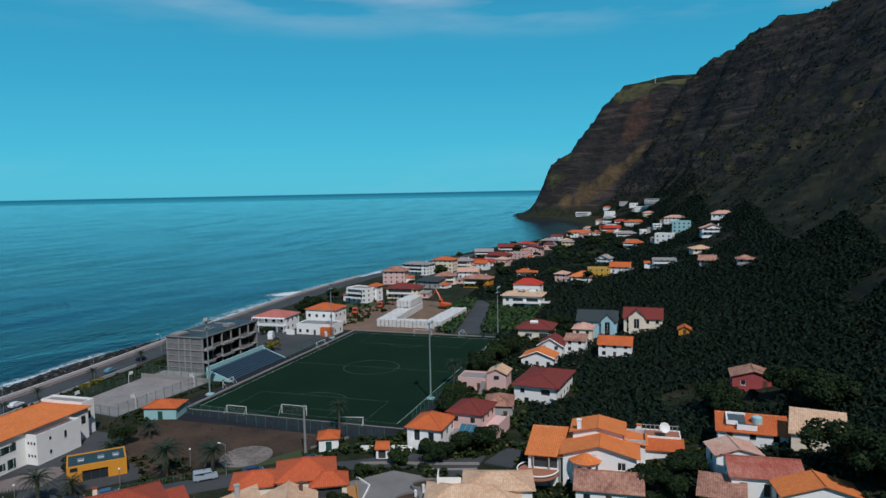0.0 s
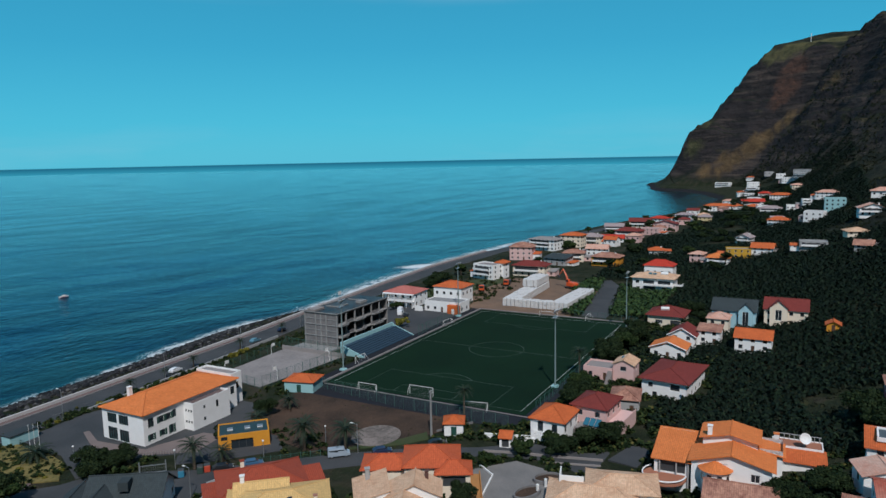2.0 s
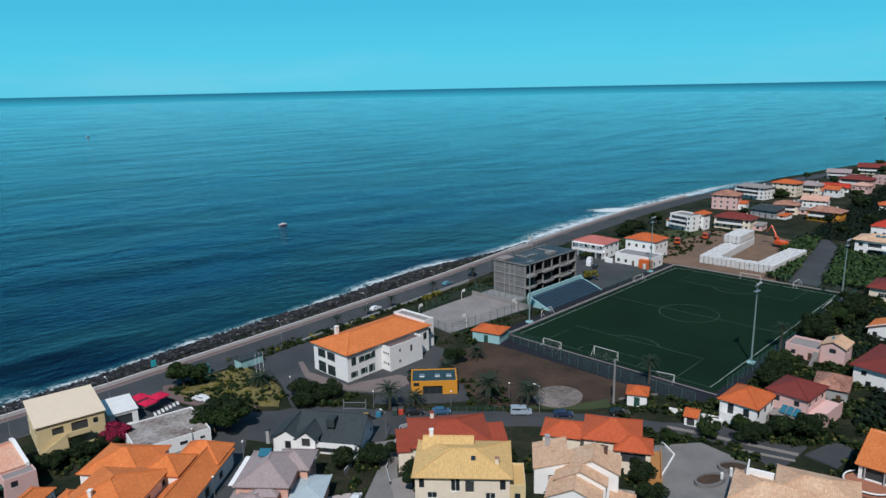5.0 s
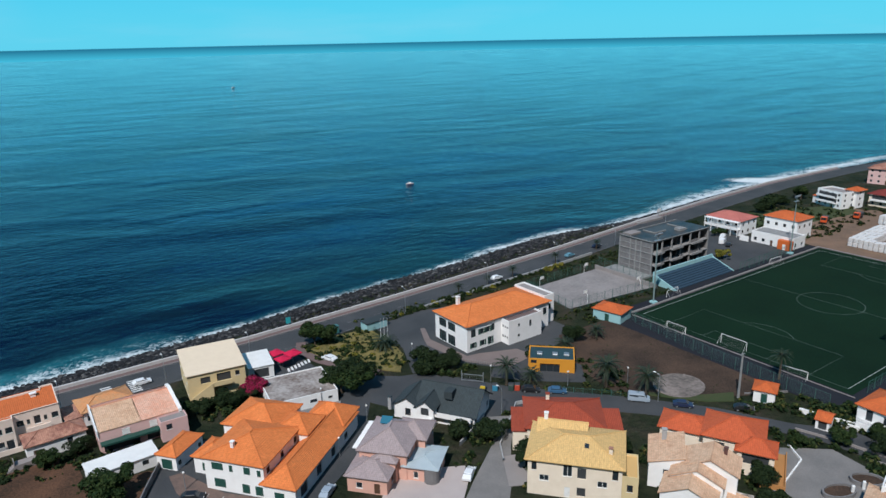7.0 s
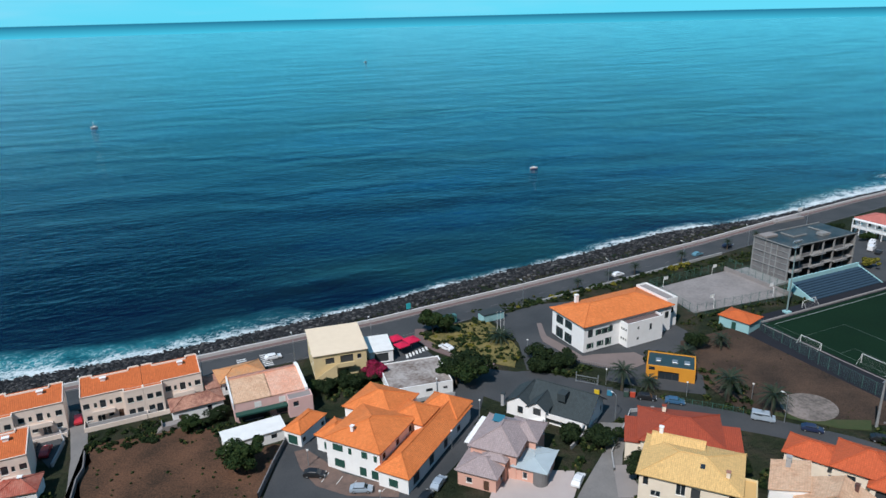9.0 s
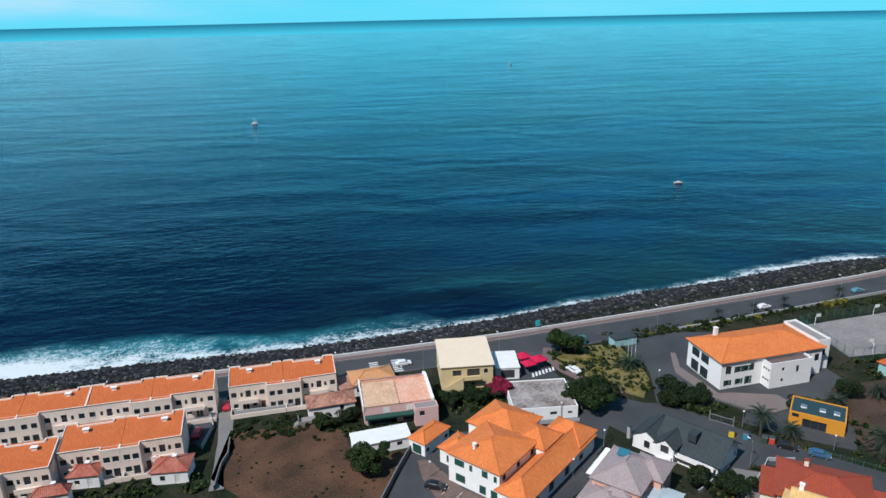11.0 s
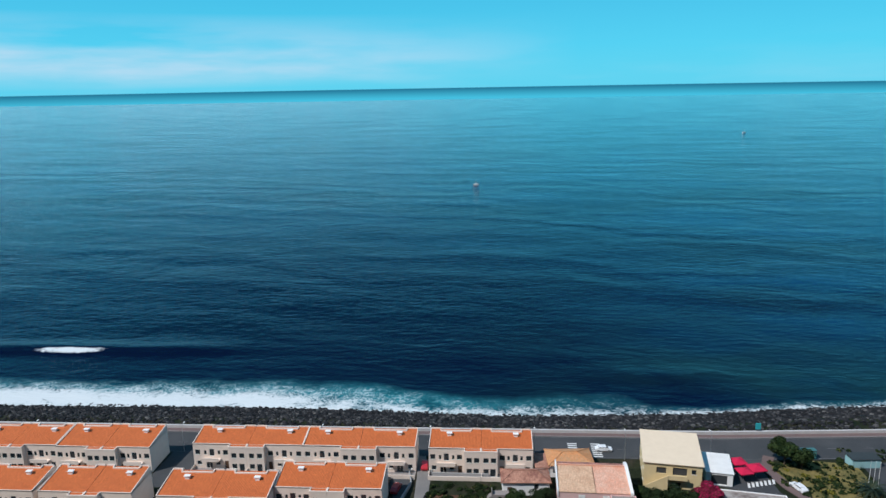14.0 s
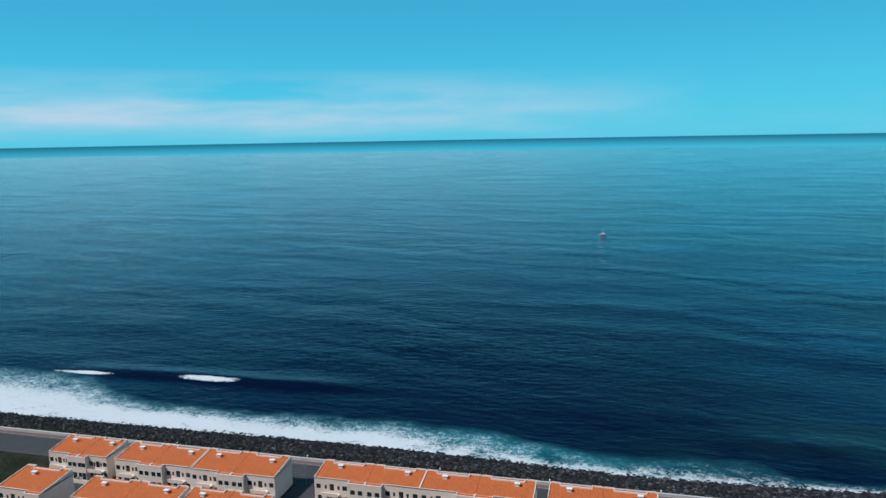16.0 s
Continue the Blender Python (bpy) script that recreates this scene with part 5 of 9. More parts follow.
def kiosk():
    ob = thing("kiosk", "orange flat-roofed kiosk with glazed front and blue roof", "kiosk", pose(113.4, 114.4, 6.0, 0, 0, -44.5))
    part("roof", boxes((-5.4, 5.4, -3.5, 3.5, 3.25, 3.35)), mat("teal_roof_sheet", (0.02, 0.05, 0.06), 0.6, (0.04, 0.075, 0.08)), ob)
    part("wall", boxes((-5.6, 5.6, -3.8, -3.5, 2.3, 3.55), (-5.6, 5.6, 3.5, 3.8, 0, 3.55), (-5.6, -5.3, -3.5, 3.5, 0, 3.55), (5.3, 5.6, -3.5, 3.5, 0, 3.55), (-5.6, -2.8, -3.8, -3.5, 0, 2.3), (2.0, 5.6, -3.8, -3.5, 0, 2.3)), ORANGE_WALL, ob)
    for k in range(3):
        pane = part("window", boxes((-2.8 + 1.6 * k, -2.7 + 1.6 * k, -3.45, -3.35, 0.1, 2.3), (-2.8 + 1.6 * k, -1.2 + 1.6 * k, -3.45, -3.35, 2.2, 2.3)), DARK_FRAME, ob)
        part("pane", boxes((-2.7 + 1.6 * k, -1.22 + 1.6 * k, -3.42, -3.39, 0.1, 2.2)), DARK_GLASS, pane)
    part("upper_window", boxes((-5.0, -3.6, -3.83, -3.8, 2.4, 3.2)), DARK_GLASS, ob)
    for x in (-3.6, 0.2, 3.0):
        part("roof_unit", boxes((x, x + 1.3, -1.4, 0.2, 3.35, 3.8), bevel=0.08), METAL, ob)


kiosk()


def hut(x, y, rot, w, d, h, wall, roof, label):
    ob = thing("hut", label, "hut", pose(x, y, 6.0, 0, 0, rot))
    block(ob, 0, 0, w, d, h, wall, ("hip", 1.3, roof), {"f": [(0.5, 0.05, 1.3, 2.2, "gD")], "l": [(0.5, 1.4, 0.8, 0.6, "d")]}, o=0.4)


hut(149.0, 126.2, -75, 8.6, 6.6, 3.2, TEAL_WALL, TILE_DEEP, "pale teal hut with an orange hipped roof by the pitch")
hut(139.4, 73.2, -65, 4.4, 4.4, 3.0, WHITE, TILE_DEEP, "small white hut with an orange hipped roof")

# ---- the school by the sea road ----
def school():
    ob = house("school_building", "white two-storey building with orange hipped roof and green windows", 117.3, 140.2, -89.0, 6.0, "school")
    W, D, H = 14.0, 32.6, 7.6
    win = {
        "f": [(0.24, 4.2, 3.2, 2.3, "g"), (0.52, 4.2, 3.2, 2.3, "g"), (0.24, 0.1, 3.2, 3.0, "g"), (0.52, 0.1, 3.2, 2.8, "g")],
        "r": [(0.07, 4.0, 1.6, 2.2, "g"), (0.17, 4.2, 1.3, 1.6, "gs"), (0.24, 4.2, 1.3, 1.6, "gs"), (0.30, 4.2, 1.1, 1.9, "g"), (0.07, 0.9, 1.1, 1.5, "gs"), (0.18, 0.9, 1.1, 1.5, "gs"), (0.27, 0.6, 1.0, 2.1, "gs"),
              (0.82, 4.2, 1.3, 1.6, "g"), (0.87, 4.2, 1.3, 1.6, "g"), (0.95, 3.8, 1.4, 2.0, "g"), (0.82, 0.6, 1.1, 2.0, "g")],
        "l": row_of(8, 4.2, 1.5, 1.7, "g", 0.06, 0.94) + row_of(8, 0.9, 1.5, 1.7, "g", 0.06, 0.94),
        "b": row_of(3, 4.2, 1.4, 1.6, "g", 0.15, 0.85),
    }
    block(ob, 0, -1.6, W, 29.4, H, WHITE, ("hip", 2.5, TILE_ORANGE), win, o=0.6)
    block(ob, -1.0, 15.0, 12.6, 3.8, H + 0.4, WHITE, ("flat", 0.5, PAVING), {"r": [(0.5, 4.0, 1.4, 1.8, "g")], "b": row_of(3, 4.2, 1.2, 1.4, "g")})
    block(ob, 8.4, 1.4, 3.4, 12.0, 6.4, WHITE, ("flat", 0.5, PAVE_PINK), {"f": [(0.3, 4.6, 0.55, 0.6, "d"), (0.55, 4.6, 0.55, 0.6, "d"), (0.8, 4.6, 0.55, 0.6, "d"), (0.3, 1.8, 0.55, 0.6, "d"), (0.55, 1.8, 0.55, 0.6, "d"), (0.8, 1.8, 0.55, 0.6, "d")], "r": [(0.3, 4.6, 0.7, 0.8, "d"), (0.65, 3.6, 0.8, 1.8, "d"), (0.3, 1.6, 0.7, 0.8, "d")]})
    chimney(ob, -5.6, -9.5, 8.4, 1.9, 0.9)
    return ob


school()


# ---- terraced rows along the shore ----
def terrace(x0, x1, y0, y1, label, h=6.8, flip=False, ends=(True, True)):
    """One terraced house of a row: a low orange roof inside white parapets, with vents, windows and a yard wall."""
    w, d = x1 - x0, y1 - y0
    ob = house("terraced_house", label, (x0 + x1) / 2, y0, 0, 6.0, "house", "terraced houses by the shore")
    f = lambda u: 1 - u if flip else u  # noqa: E731
    win = {
        "f": [(f(0.08), 3.9, 1.25, 1.25, "g"), (f(0.22), 3.9, 0.6, 1.1, "g"), (f(0.34), 3.5, 1.3, 1.9, "w"), (f(0.47), 3.9, 0.6, 1.1, "g"), (f(0.59), 3.9, 1.25, 1.25, "g"), (f(0.10), 0.95, 1.2, 1.2, "w"), (f(0.28), 0.1, 1.6, 2.1, "w"), (f(0.44), 0.95, 1.2, 1.2, "w"), (f(0.60), 0.1, 1.0, 2.1, "bD")],
        "r": [(0.5, 4.1, 0.7, 0.9, "d")] if w < 0 else [],
        "l": [],
        "b": [],
    }
    walls(ob, 0, d / 2, w - 0.02, d, h, BEIGE, win)
    rise, step = 1.1, 0.55
    c = [(-w / 2 + 0.05, 0.3, h - 0.1), (w / 2 - 0.05, 0.3, h - 0.1), (w / 2 - 0.05, d - 0.3, h + rise), (-w / 2 + 0.05, d - 0.3, h + rise)]
    part("roof", roof_mesh("roof", [c], [], TILE_TERRACE), None, ob)
    for sx in (-1, 1):
        bm = bmesh.new()
        outer = ends[0 if sx < 0 else 1]
        xa, xb = sorted((sx * (w / 2 - 0.01), sx * (w / 2 - (0.18 if outer else 0.03))))
        up = 0.0 if outer else -0.22
        v = [bm.verts.new(p) for xx in (xa, xb) for p in ((xx, 0, h - 0.3), (xx, d, h - 0.3), (xx, d, h + rise + 0.2 + up), (xx, 0, h + 0.14 + up))]
        for q in ((0, 1, 2, 3), (7, 6, 5, 4), (3, 2, 6, 7), (0, 3, 7, 4), (1, 5, 6, 2)):
            bm.faces.new([v[i] for i in q])
        bmesh.ops.recalc_face_normals(bm, faces=bm.faces)
        part("parapet", bm, BEIGE if outer else TILE_TERRACE, ob)
    k = w * 0.3
    # one end of the front stands forward, under the same roof
    b0, b1 = sorted((f(0.68) * w - w / 2, f(1.0) * w - w / 2))
    out = 1.3
    walls(ob, (b0 + b1) / 2, -out / 2, b1 - b0 - 0.04, out - 0.02, h - 0.15, BEIGE, {"f": [(0.3, 3.8, 1.25, 1.25, "g"), (0.75, 3.8, 1.25, 1.25, "g"), (0.3, 0.9, 1.25, 1.25, "g"), (0.72, 0.1, 1.4, 2.1, "w")]}, name="bay_wall")
    part("bay_roof", roof_mesh("bay_roof", [[(b0, -out + 0.2, h - 0.27), (b1, -out + 0.2, h - 0.27), (b1, 0.34, h - 0.09), (b0, 0.34, h - 0.09)]], [], TILE_TERRACE), None, ob)
    part("parapet", boxes((b0, b1, -out - 0.02, -out + 0.24, h - 0.35, h + 0.02), (b0, b0 + 0.2, -out + 0.24, 0.3, h - 0.3, h + 0.06), (b1 - 0.2, b1, -out + 0.24, 0.3, h - 0.3, h + 0.06)), BEIGE, ob)
    a0, a1 = (-w / 2 + 0.25, b0) if not flip else (b1, w / 2 - 0.25)
    part("parapet", boxes((a0, a1, 0, 0.2, h - 0.2, h + 0.1)), BEIGE, ob)
    part("parapet", boxes((-w / 2 + 0.25, -k, d - 0.3, d, h, h + rise + 0.3), (-k, k, d - 1.3, d - 1.0, h + 0.6, h + rise + 0.15), (k, w / 2 - 0.25, d - 0.3, d, h, h + rise + 0.3), (-k - 0.15, -k + 0.15, d - 1.0, d, h, h + rise + 0.3), (k - 0.15, k + 0.15, d - 1.0, d, h, h + rise + 0.3)), BEIGE, ob)
    part("roof_terrace", boxes((-k, k, d - 1.0, d - 0.05, h, h + 0.62)), GREY_WALL, ob)
    for vx in (0.18 if flip else -0.12,):
        vent = part("vent", boxes((-0.5, 0.5, -0.35, 0.35, -0.4, 0.55)), WHITE, ob, at=pose(vx * w, d * 0.66, h + 0.75))
        part("vent_cap", boxes((-0.7, 0.7, -0.5, 0.5, 0.6, 0.72)), WHITE, vent)
    # yard in front with its wall, and a balcony
    part("balcony", boxes((f(0.34) * w - w / 2 - 2.2, f(0.34) * w - w / 2 + 2.2, -1.6, 0, 2.7, 2.9), (f(0.34) * w - w / 2 - 2.2, f(0.34) * w - w / 2 + 2.2, -1.6, -1.45, 2.9, 3.7)), BEIGE, ob)
    part("yard_wall", boxes((-w / 2 + 0.05, w / 2 - 0.05, -3.2, -3.0, -0.3, 1.1)), BEIGE, ob)
    part("yard_wall", boxes((-w / 2 + 0.05, -w / 2 + 0.2, -3.0, 0, -0.3, 1.1)), BEIGE, ob)
    part("yard", boxes((-w / 2 + 0.2, w / 2 - 0.05, -3.0, 0, -0.3, 0.12)), PAVING, ob)
    return ob


T_LABEL = "beige terraced house with low orange tiled roof and white parapets"
ROWS = [((-15.8, -3.0, 9.6), 155.4, 163.4), ((-75.0, -61.0, -47.0, -33.0, -19.0), 155.6, 163.2), ((-109.2, -97.0, -84.9), 153.2, 163.0), ((-133.0, -121.2, -109.4), 153.6, 162.6), ((-155.0, -144.6, -136.0), 154.0, 163.0),
        ((-48.6, -36.5, -24.5), 137.2, 146.2), ((-73.6, -61.2, -48.8), 132.8, 142.0), ((-101.0, -90.0, -79.5), 133.6, 143.0), ((-129.6, -115.8, -102.2), 133.6, 142.4), ((-152.0, -138.0), 134.0, 144.0)]
for cuts, y0, y1 in ROWS:
    last = len(cuts) - 2
    for n, (a, b) in enumerate(zip(cuts, cuts[1:])):
        terrace(a, b, y0, y1, T_LABEL, flip=n % 2 == 1, ends=(n % 2 == 0, n % 2 == 1 or n == last))


TILE_FADED = tile_mat("faded_red_tiles", (0.34, 0.075, 0.05), (0.46, 0.19, 0.14), amount=1.0)


def small_red(x, y, w, d, rot=0):
    ob = house("outbuilding", "small white outbuilding with faded red tiled roof", x, y, rot, 6.0, "outbuilding", "small outbuildings behind the terrace")
    block(ob, 0, 0, w, d, 3.0, WHITE, ("hip", 1.3, TILE_FADED), {"f": [(0.3, 0.9, 1.0, 1.1, "d"), (0.7, 0.05, 0.9, 2.0, "wD")]}, o=0.3)
    chimney(ob, 0.6, 0.3, 3.8, 0.7, 0.7)


small_red(-43.4, 135.8, 6.0, 4.0, -6)
small_red(-26.4, 133.4, 7.2, 5.6, -8)
small_red(-48.4, 130.2, 6.4, 2.6, 0)
lean = house("lean_to", "low lean-to with orange sheet and white roof between outbuildings", -35.4, 138.2, 6, 6.0, "lean-to")
block(lean, -3.2, 0, 4.4, 3.0, 2.3, WHITE, ("mono", 0.4, TILE_DEEP), {"f": [(0.5, 0.1, 3.4, 1.9, "do")]}, o=0.2)
block(lean, 2.2, 0.2, 6.0, 3.0, 2.3, WHITE, ("mono", 0.3, WHITE_FRAME), {"f": [(0.5, 0.1, 4.8, 1.9, "do")]}, o=0.2)


# ---- houses between the terrace and the side street ----
def cream_house():
    ob = house("cream_house", "cream two-storey house with pale mono-pitch roof and outside stairs", 42.6, 157.5, -8.0, 6.0)
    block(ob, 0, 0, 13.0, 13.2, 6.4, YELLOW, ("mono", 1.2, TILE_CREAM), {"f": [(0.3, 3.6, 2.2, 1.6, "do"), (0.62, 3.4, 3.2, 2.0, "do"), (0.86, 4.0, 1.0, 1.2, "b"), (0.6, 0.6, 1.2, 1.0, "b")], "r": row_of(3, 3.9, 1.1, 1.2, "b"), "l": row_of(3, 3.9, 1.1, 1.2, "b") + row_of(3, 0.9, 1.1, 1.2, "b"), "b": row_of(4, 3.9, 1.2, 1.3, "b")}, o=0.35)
    part("balcony", boxes((-1.2, 3.2, -8.0, -6.6, 2.9, 3.1), (-1.2, 3.2, -8.0, -7.85, 3.1, 4.0)), YELLOW, ob)
    for k in range(12):
        part("step", boxes((-6.0 + 0.4 * k, -5.6 + 0.4 * k, -8.0, -6.7, -0.3, 0.26 + 0.24 * k)), YELLOW, ob)
    bm = bmesh.new()
    v = [bm.verts.new(p) for yy in (-8.12, -8.0) for p in ((-6.1, yy, -0.3), (-1.2, yy, -0.3), (-1.2, yy, 4.0), (-6.1, yy, 1.2))]
    for q in ((0, 1, 2, 3), (7, 6, 5, 4), (3, 2, 6, 7), (0, 3, 7, 4), (1, 5, 6, 2)):
        bm.faces.new([v[i] for i in q])
    part("stair_wall", bm, YELLOW, ob)


cream_house()


def bar_annex():
    ob = house("bar_annex", "low white annex of a bar beside the road", 53.6, 156.6, -10, 6.0, "annex")
    block(ob, 0, 0, 6.0, 8.4, 3.4, WHITE, ("mono", 0.4, WHITE_FRAME), {"f": [(0.5, 0.3, 3.6, 2.4, "do")], "r": [(0.5, 0.3, 5.0, 2.4, "do")]}, o=0.2)


bar_annex()

RED_CLOTH = mat("red_canvas", (0.55, 0.012, 0.06), 0.8, (0.45, 0.01, 0.05), bump=0.1)


def parasol(x, y, s):
    ob = thing("parasol", "square red parasol on the bar terrace", "parasol", pose(x, y, 6.1, 0, 0, 12), "parasols of the bar")
    part("pole", tube(bmesh.new(), [(0, 0, 0), (0, 0, 2.9)], 0.04, 6), METAL, ob)
    bm = bmesh.new()
    top = bm.verts.new((0, 0, 3.1))
    ring = [bm.verts.new((s * a, s * b, 2.45)) for a, b in ((-1, -1), (0, -1.02), (1, -1), (1.02, 0), (1, 1), (0, 1.02), (-1, 1), (-1.02, 0))]
    low = [bm.verts.new(v.co - Vector((0, 0, 0.22))) for v in ring]
    for i in range(8):
        bm.faces.new((ring[i], ring[(i + 1) % 8], top))
        bm.faces.new((low[i], low[(i + 1) % 8], ring[(i + 1) % 8], ring[i]))
    part("canopy", bm, RED_CLOTH, ob)


for p in ((59.4, 159.4, 1.7), (62.8, 156.6, 1.8), (59.4, 155.0, 1.6)):
    parasol(*p)


def concrete_roof_house():
    ob = house("flat_roofed_house", "low white house with a stained flat concrete roof", 56.2, 138.6, -9.3, 6.0)
    block(ob, 0, 0, 15.0, 13.0, 3.0, WHITE, ("flat", 0.2, mat("stained_roof_concrete", (0.36, 0.33, 0.31), 0.95, (0.11, 0.075, 0.06), scale=0.2, fine=1.2, amount=1.0)), {"f": [(0.25, 1.2, 2.0, 0.9, "d"), (0.62, 1.2, 1.6, 0.8, "d"), (0.88, 1.3, 1.0, 0.6, "d")], "r": row_of(3, 1.0), "l": row_of(3, 1.0)})
    part("gutter_wall", boxes((-7.5, 7.5, -8.2, -8.0, -0.5, 0.9)), GREY_WALL, ob)


concrete_roof_house()


def pink_roof_house():
    ob = house("pink_roofed_house", "pink house with pale pink tiled roof between white parapets", 22.3, 145.0, -2.0, 6.0)
    shut = [(0.62, 3.0, 1.5, 1.3, "wsS"), (0.5, 0.1, 6.8, 2.2, "do")]
    block(ob, -3.7, 0.4, 8.2, 9.6, 5.0, PINK, ("mono", 0.9, TILE_TAN), {"f": shut, "l": row_of(3, 3.0)}, o=0.1)
    block(ob, 4.1, 0.4, 7.4, 9.6, 5.0, PINK, ("mono", 0.9, TILE_SALMON), {"f": [(0.3, 3.0, 1.5, 1.3, "wsS"), (0.5, 0.1, 6.0, 2.2, "do")], "r": row_of(3, 3.0)}, o=0.1)
    block(ob, 0.2, 6.5, 15.2, 2.4, 5.3, PINK, ("mono", -0.5, TILE_SALMON), {}, o=0.1)
    part("fascia", boxes((-7.7, 7.7, -6.1, -4.5, 2.35, 2.75)), GREEN_FRAME, ob)
    part("ridge_wall", boxes((-7.7, 7.7, 5.05, 5.3, 5.6, 6.15)), TILE_SALMON, ob)
    for sx in (-1, 1):
        bm = bmesh.new()
        xa, xb = sorted((sx * 7.82, sx * (8.05 if sx < 0 else 8.5)))
        v = [bm.verts.new(p) for xx in (xa, xb) for p in ((xx, -4.6, 3.9), (xx, 7.7, 3.9), (xx, 7.7, 5.8), (xx, 5.4, 6.35), (xx, -4.6, 5.3))]
        bm.faces.new(v[:5])
        bm.faces.new(v[5:][::-1])
        for k in range(5):
            bm.faces.new((v[k], v[(k + 1) % 5], v[5 + (k + 1) % 5], v[5 + k]))
        bmesh.ops.recalc_face_normals(bm, faces=bm.faces)
        part("parapet", bm, WHITE, ob)
    block(ob, 6.2, -5.8, 5.4, 2.8, 4.4, PINK, ("flat", 0.2, PAVING), {"f": [(0.3, 2.6, 1.2, 1.2, "b")]})


pink_roof_house()


def long_shed():
    ob = house("long_shed", "long low white shed with a flat white roof", 16.6, 132.0, 3.0, 6.0, "shed")
    block(ob, 0, 0, 12.4, 4.6, 2.8, WHITE, ("mono", 0.35, WHITE_FRAME), {"f": [(0.8, 1.0, 1.2, 1.0, "d")], "r": [(0.5, 0.1, 1.0, 2.0, "wD")]}, o=0.25)


long_shed()


def old_tile_house():
    ob = house("old_house", "small white house with mottled old clay tile roof", 7.4, 149.4, 2.0, 6.0)
    block(ob, 0, 0, 10.8, 5.4, 3.5, WHITE, ("hip", 1.4, TILE_OLD), {"f": [(0.72, 1.6, 1.0, 1.2, "b"), (0.15, 0.1, 1.0, 2.1, "bD")], "r": [(0.5, 1.5, 1.0, 1.1, "b")]}, o=0.4)
    part("landing", boxes((-8.0, -4.0, -4.6, -2.7, -0.4, 1.3), (-8.0, -7.85, -4.6, -2.7, 1.3, 2.2)), PAVING, ob)
    for k in range(7):
        part("step", boxes((-8.0 - 0.35 * k, -7.65 - 0.35 * k, -4.5, -3.1, -0.4, 1.1 - 0.2 * k)), PAVING, ob)


old_tile_house()


def tan_shed():
    ob = house("tan_roofed_shed", "low house with weathered tan and orange hipped roof", 18.0, 158.4, 4.0, 6.0, "house")
    block(ob, 0.6, 0, 10.4, 7.0, 3.4, WHITE, ("hip", 1.4, TILE_WEATHERED), {"f": row_of(2, 1.0), "r": row_of(1, 1.0)})
    block(ob, -6.4, -0.8, 3.2, 5.4, 2.8, WHITE, ("mono", 0.6, TILE_OLD), {"f": row_of(1, 0.9)}, o=0.2)


tan_shed()


# ---- the store with the many-hipped roof ----
def store():
    ob = house("orange_roofed_building", "white two-storey building with a many-hipped bright orange roof", 37.0, 115.4, -52.0, 6.0, "building")
    sh = "gsS"
    # tall main body, the hall behind it, low wings on both sides
    block(ob, -0.4, 0.4, 12.2, 13.4, 6.8, WHITE, ("hip", 2.2, TILE_ORANGE), {"f": [(0.22, 4.5, 2.3, 1.4, sh), (0.45, 4.5, 0.7, 1.3, "gsS"), (0.72, 4.5, 1.3, 1.4, sh), (0.92, 4.4, 0.7, 1.3, sh), (0.24, 0.9, 2.3, 1.7, sh), (0.68, 0.5, 1.5, 1.8, sh), (0.9, 0.5, 1.5, 1.8, sh)], "r": row_of(3, 4.4, 1.1, 1.3, "d")}, o=0.5)
    block(ob, -4.4, 10.8, 11.6, 10.4, 6.3, WHITE, ("hip", 2.4, TILE_ORANGE), {"l": row_of(2, 4.0, 1.0, 1.2, "g")}, o=0.45)
    block(ob, 4.6, 9.6, 7.0, 7.0, 6.3, WHITE, ("hip", 2.1, TILE_ORANGE), {"r": [(0.3, 4.5, 1.8, 1.0, "d"), (0.7, 4.5, 2.0, 1.0, "d")], "f": [(0.6, 4.6, 1.0, 0.8, "d")]}, o=0.4)
    block(ob, -9.0, 0.6, 5.4, 6.4, 3.8, WHITE, ("hip", 1.7, TILE_ORANGE), {"f": [(0.5, 0.9, 1.8, 1.6, sh)], "l": [(0.5, 0.9, 1.6, 1.5, sh)]}, o=0.45)
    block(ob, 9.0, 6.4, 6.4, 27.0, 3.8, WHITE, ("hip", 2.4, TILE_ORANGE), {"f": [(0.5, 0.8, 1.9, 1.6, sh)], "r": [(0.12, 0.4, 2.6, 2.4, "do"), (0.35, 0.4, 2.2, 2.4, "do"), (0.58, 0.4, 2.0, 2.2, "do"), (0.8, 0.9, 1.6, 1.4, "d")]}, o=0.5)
    block(ob, 7.6, 17.6, 8.6, 7.0, 4.3, WHITE, ("hip", 2.6, TILE_ORANGE), {}, o=0.45)
    chimney(ob, -2.0, -3.6, 7.9, 0.9, 0.6)


store()


def side_shed():
    ob = house("side_shed", "narrow white shed with orange tiled roof beside the store", 27.0, 129.8, -52.0, 6.0, "shed")
    block(ob, 0, 0, 4.4, 8.4, 3.2, WHITE, ("hip", 1.3, TILE_ORANGE), {"r": row_of(2, 0.9, 1.0, 1.0, "g"), "f": [(0.5, 0.1, 2.4, 2.2, "gD")]}, o=0.3)


side_shed()


# ---- salmon house with grey roofs ----
SALMON = mat("salmon_render", (0.66, 0.38, 0.30), 0.85, (0.52, 0.3, 0.24), amount=0.4)


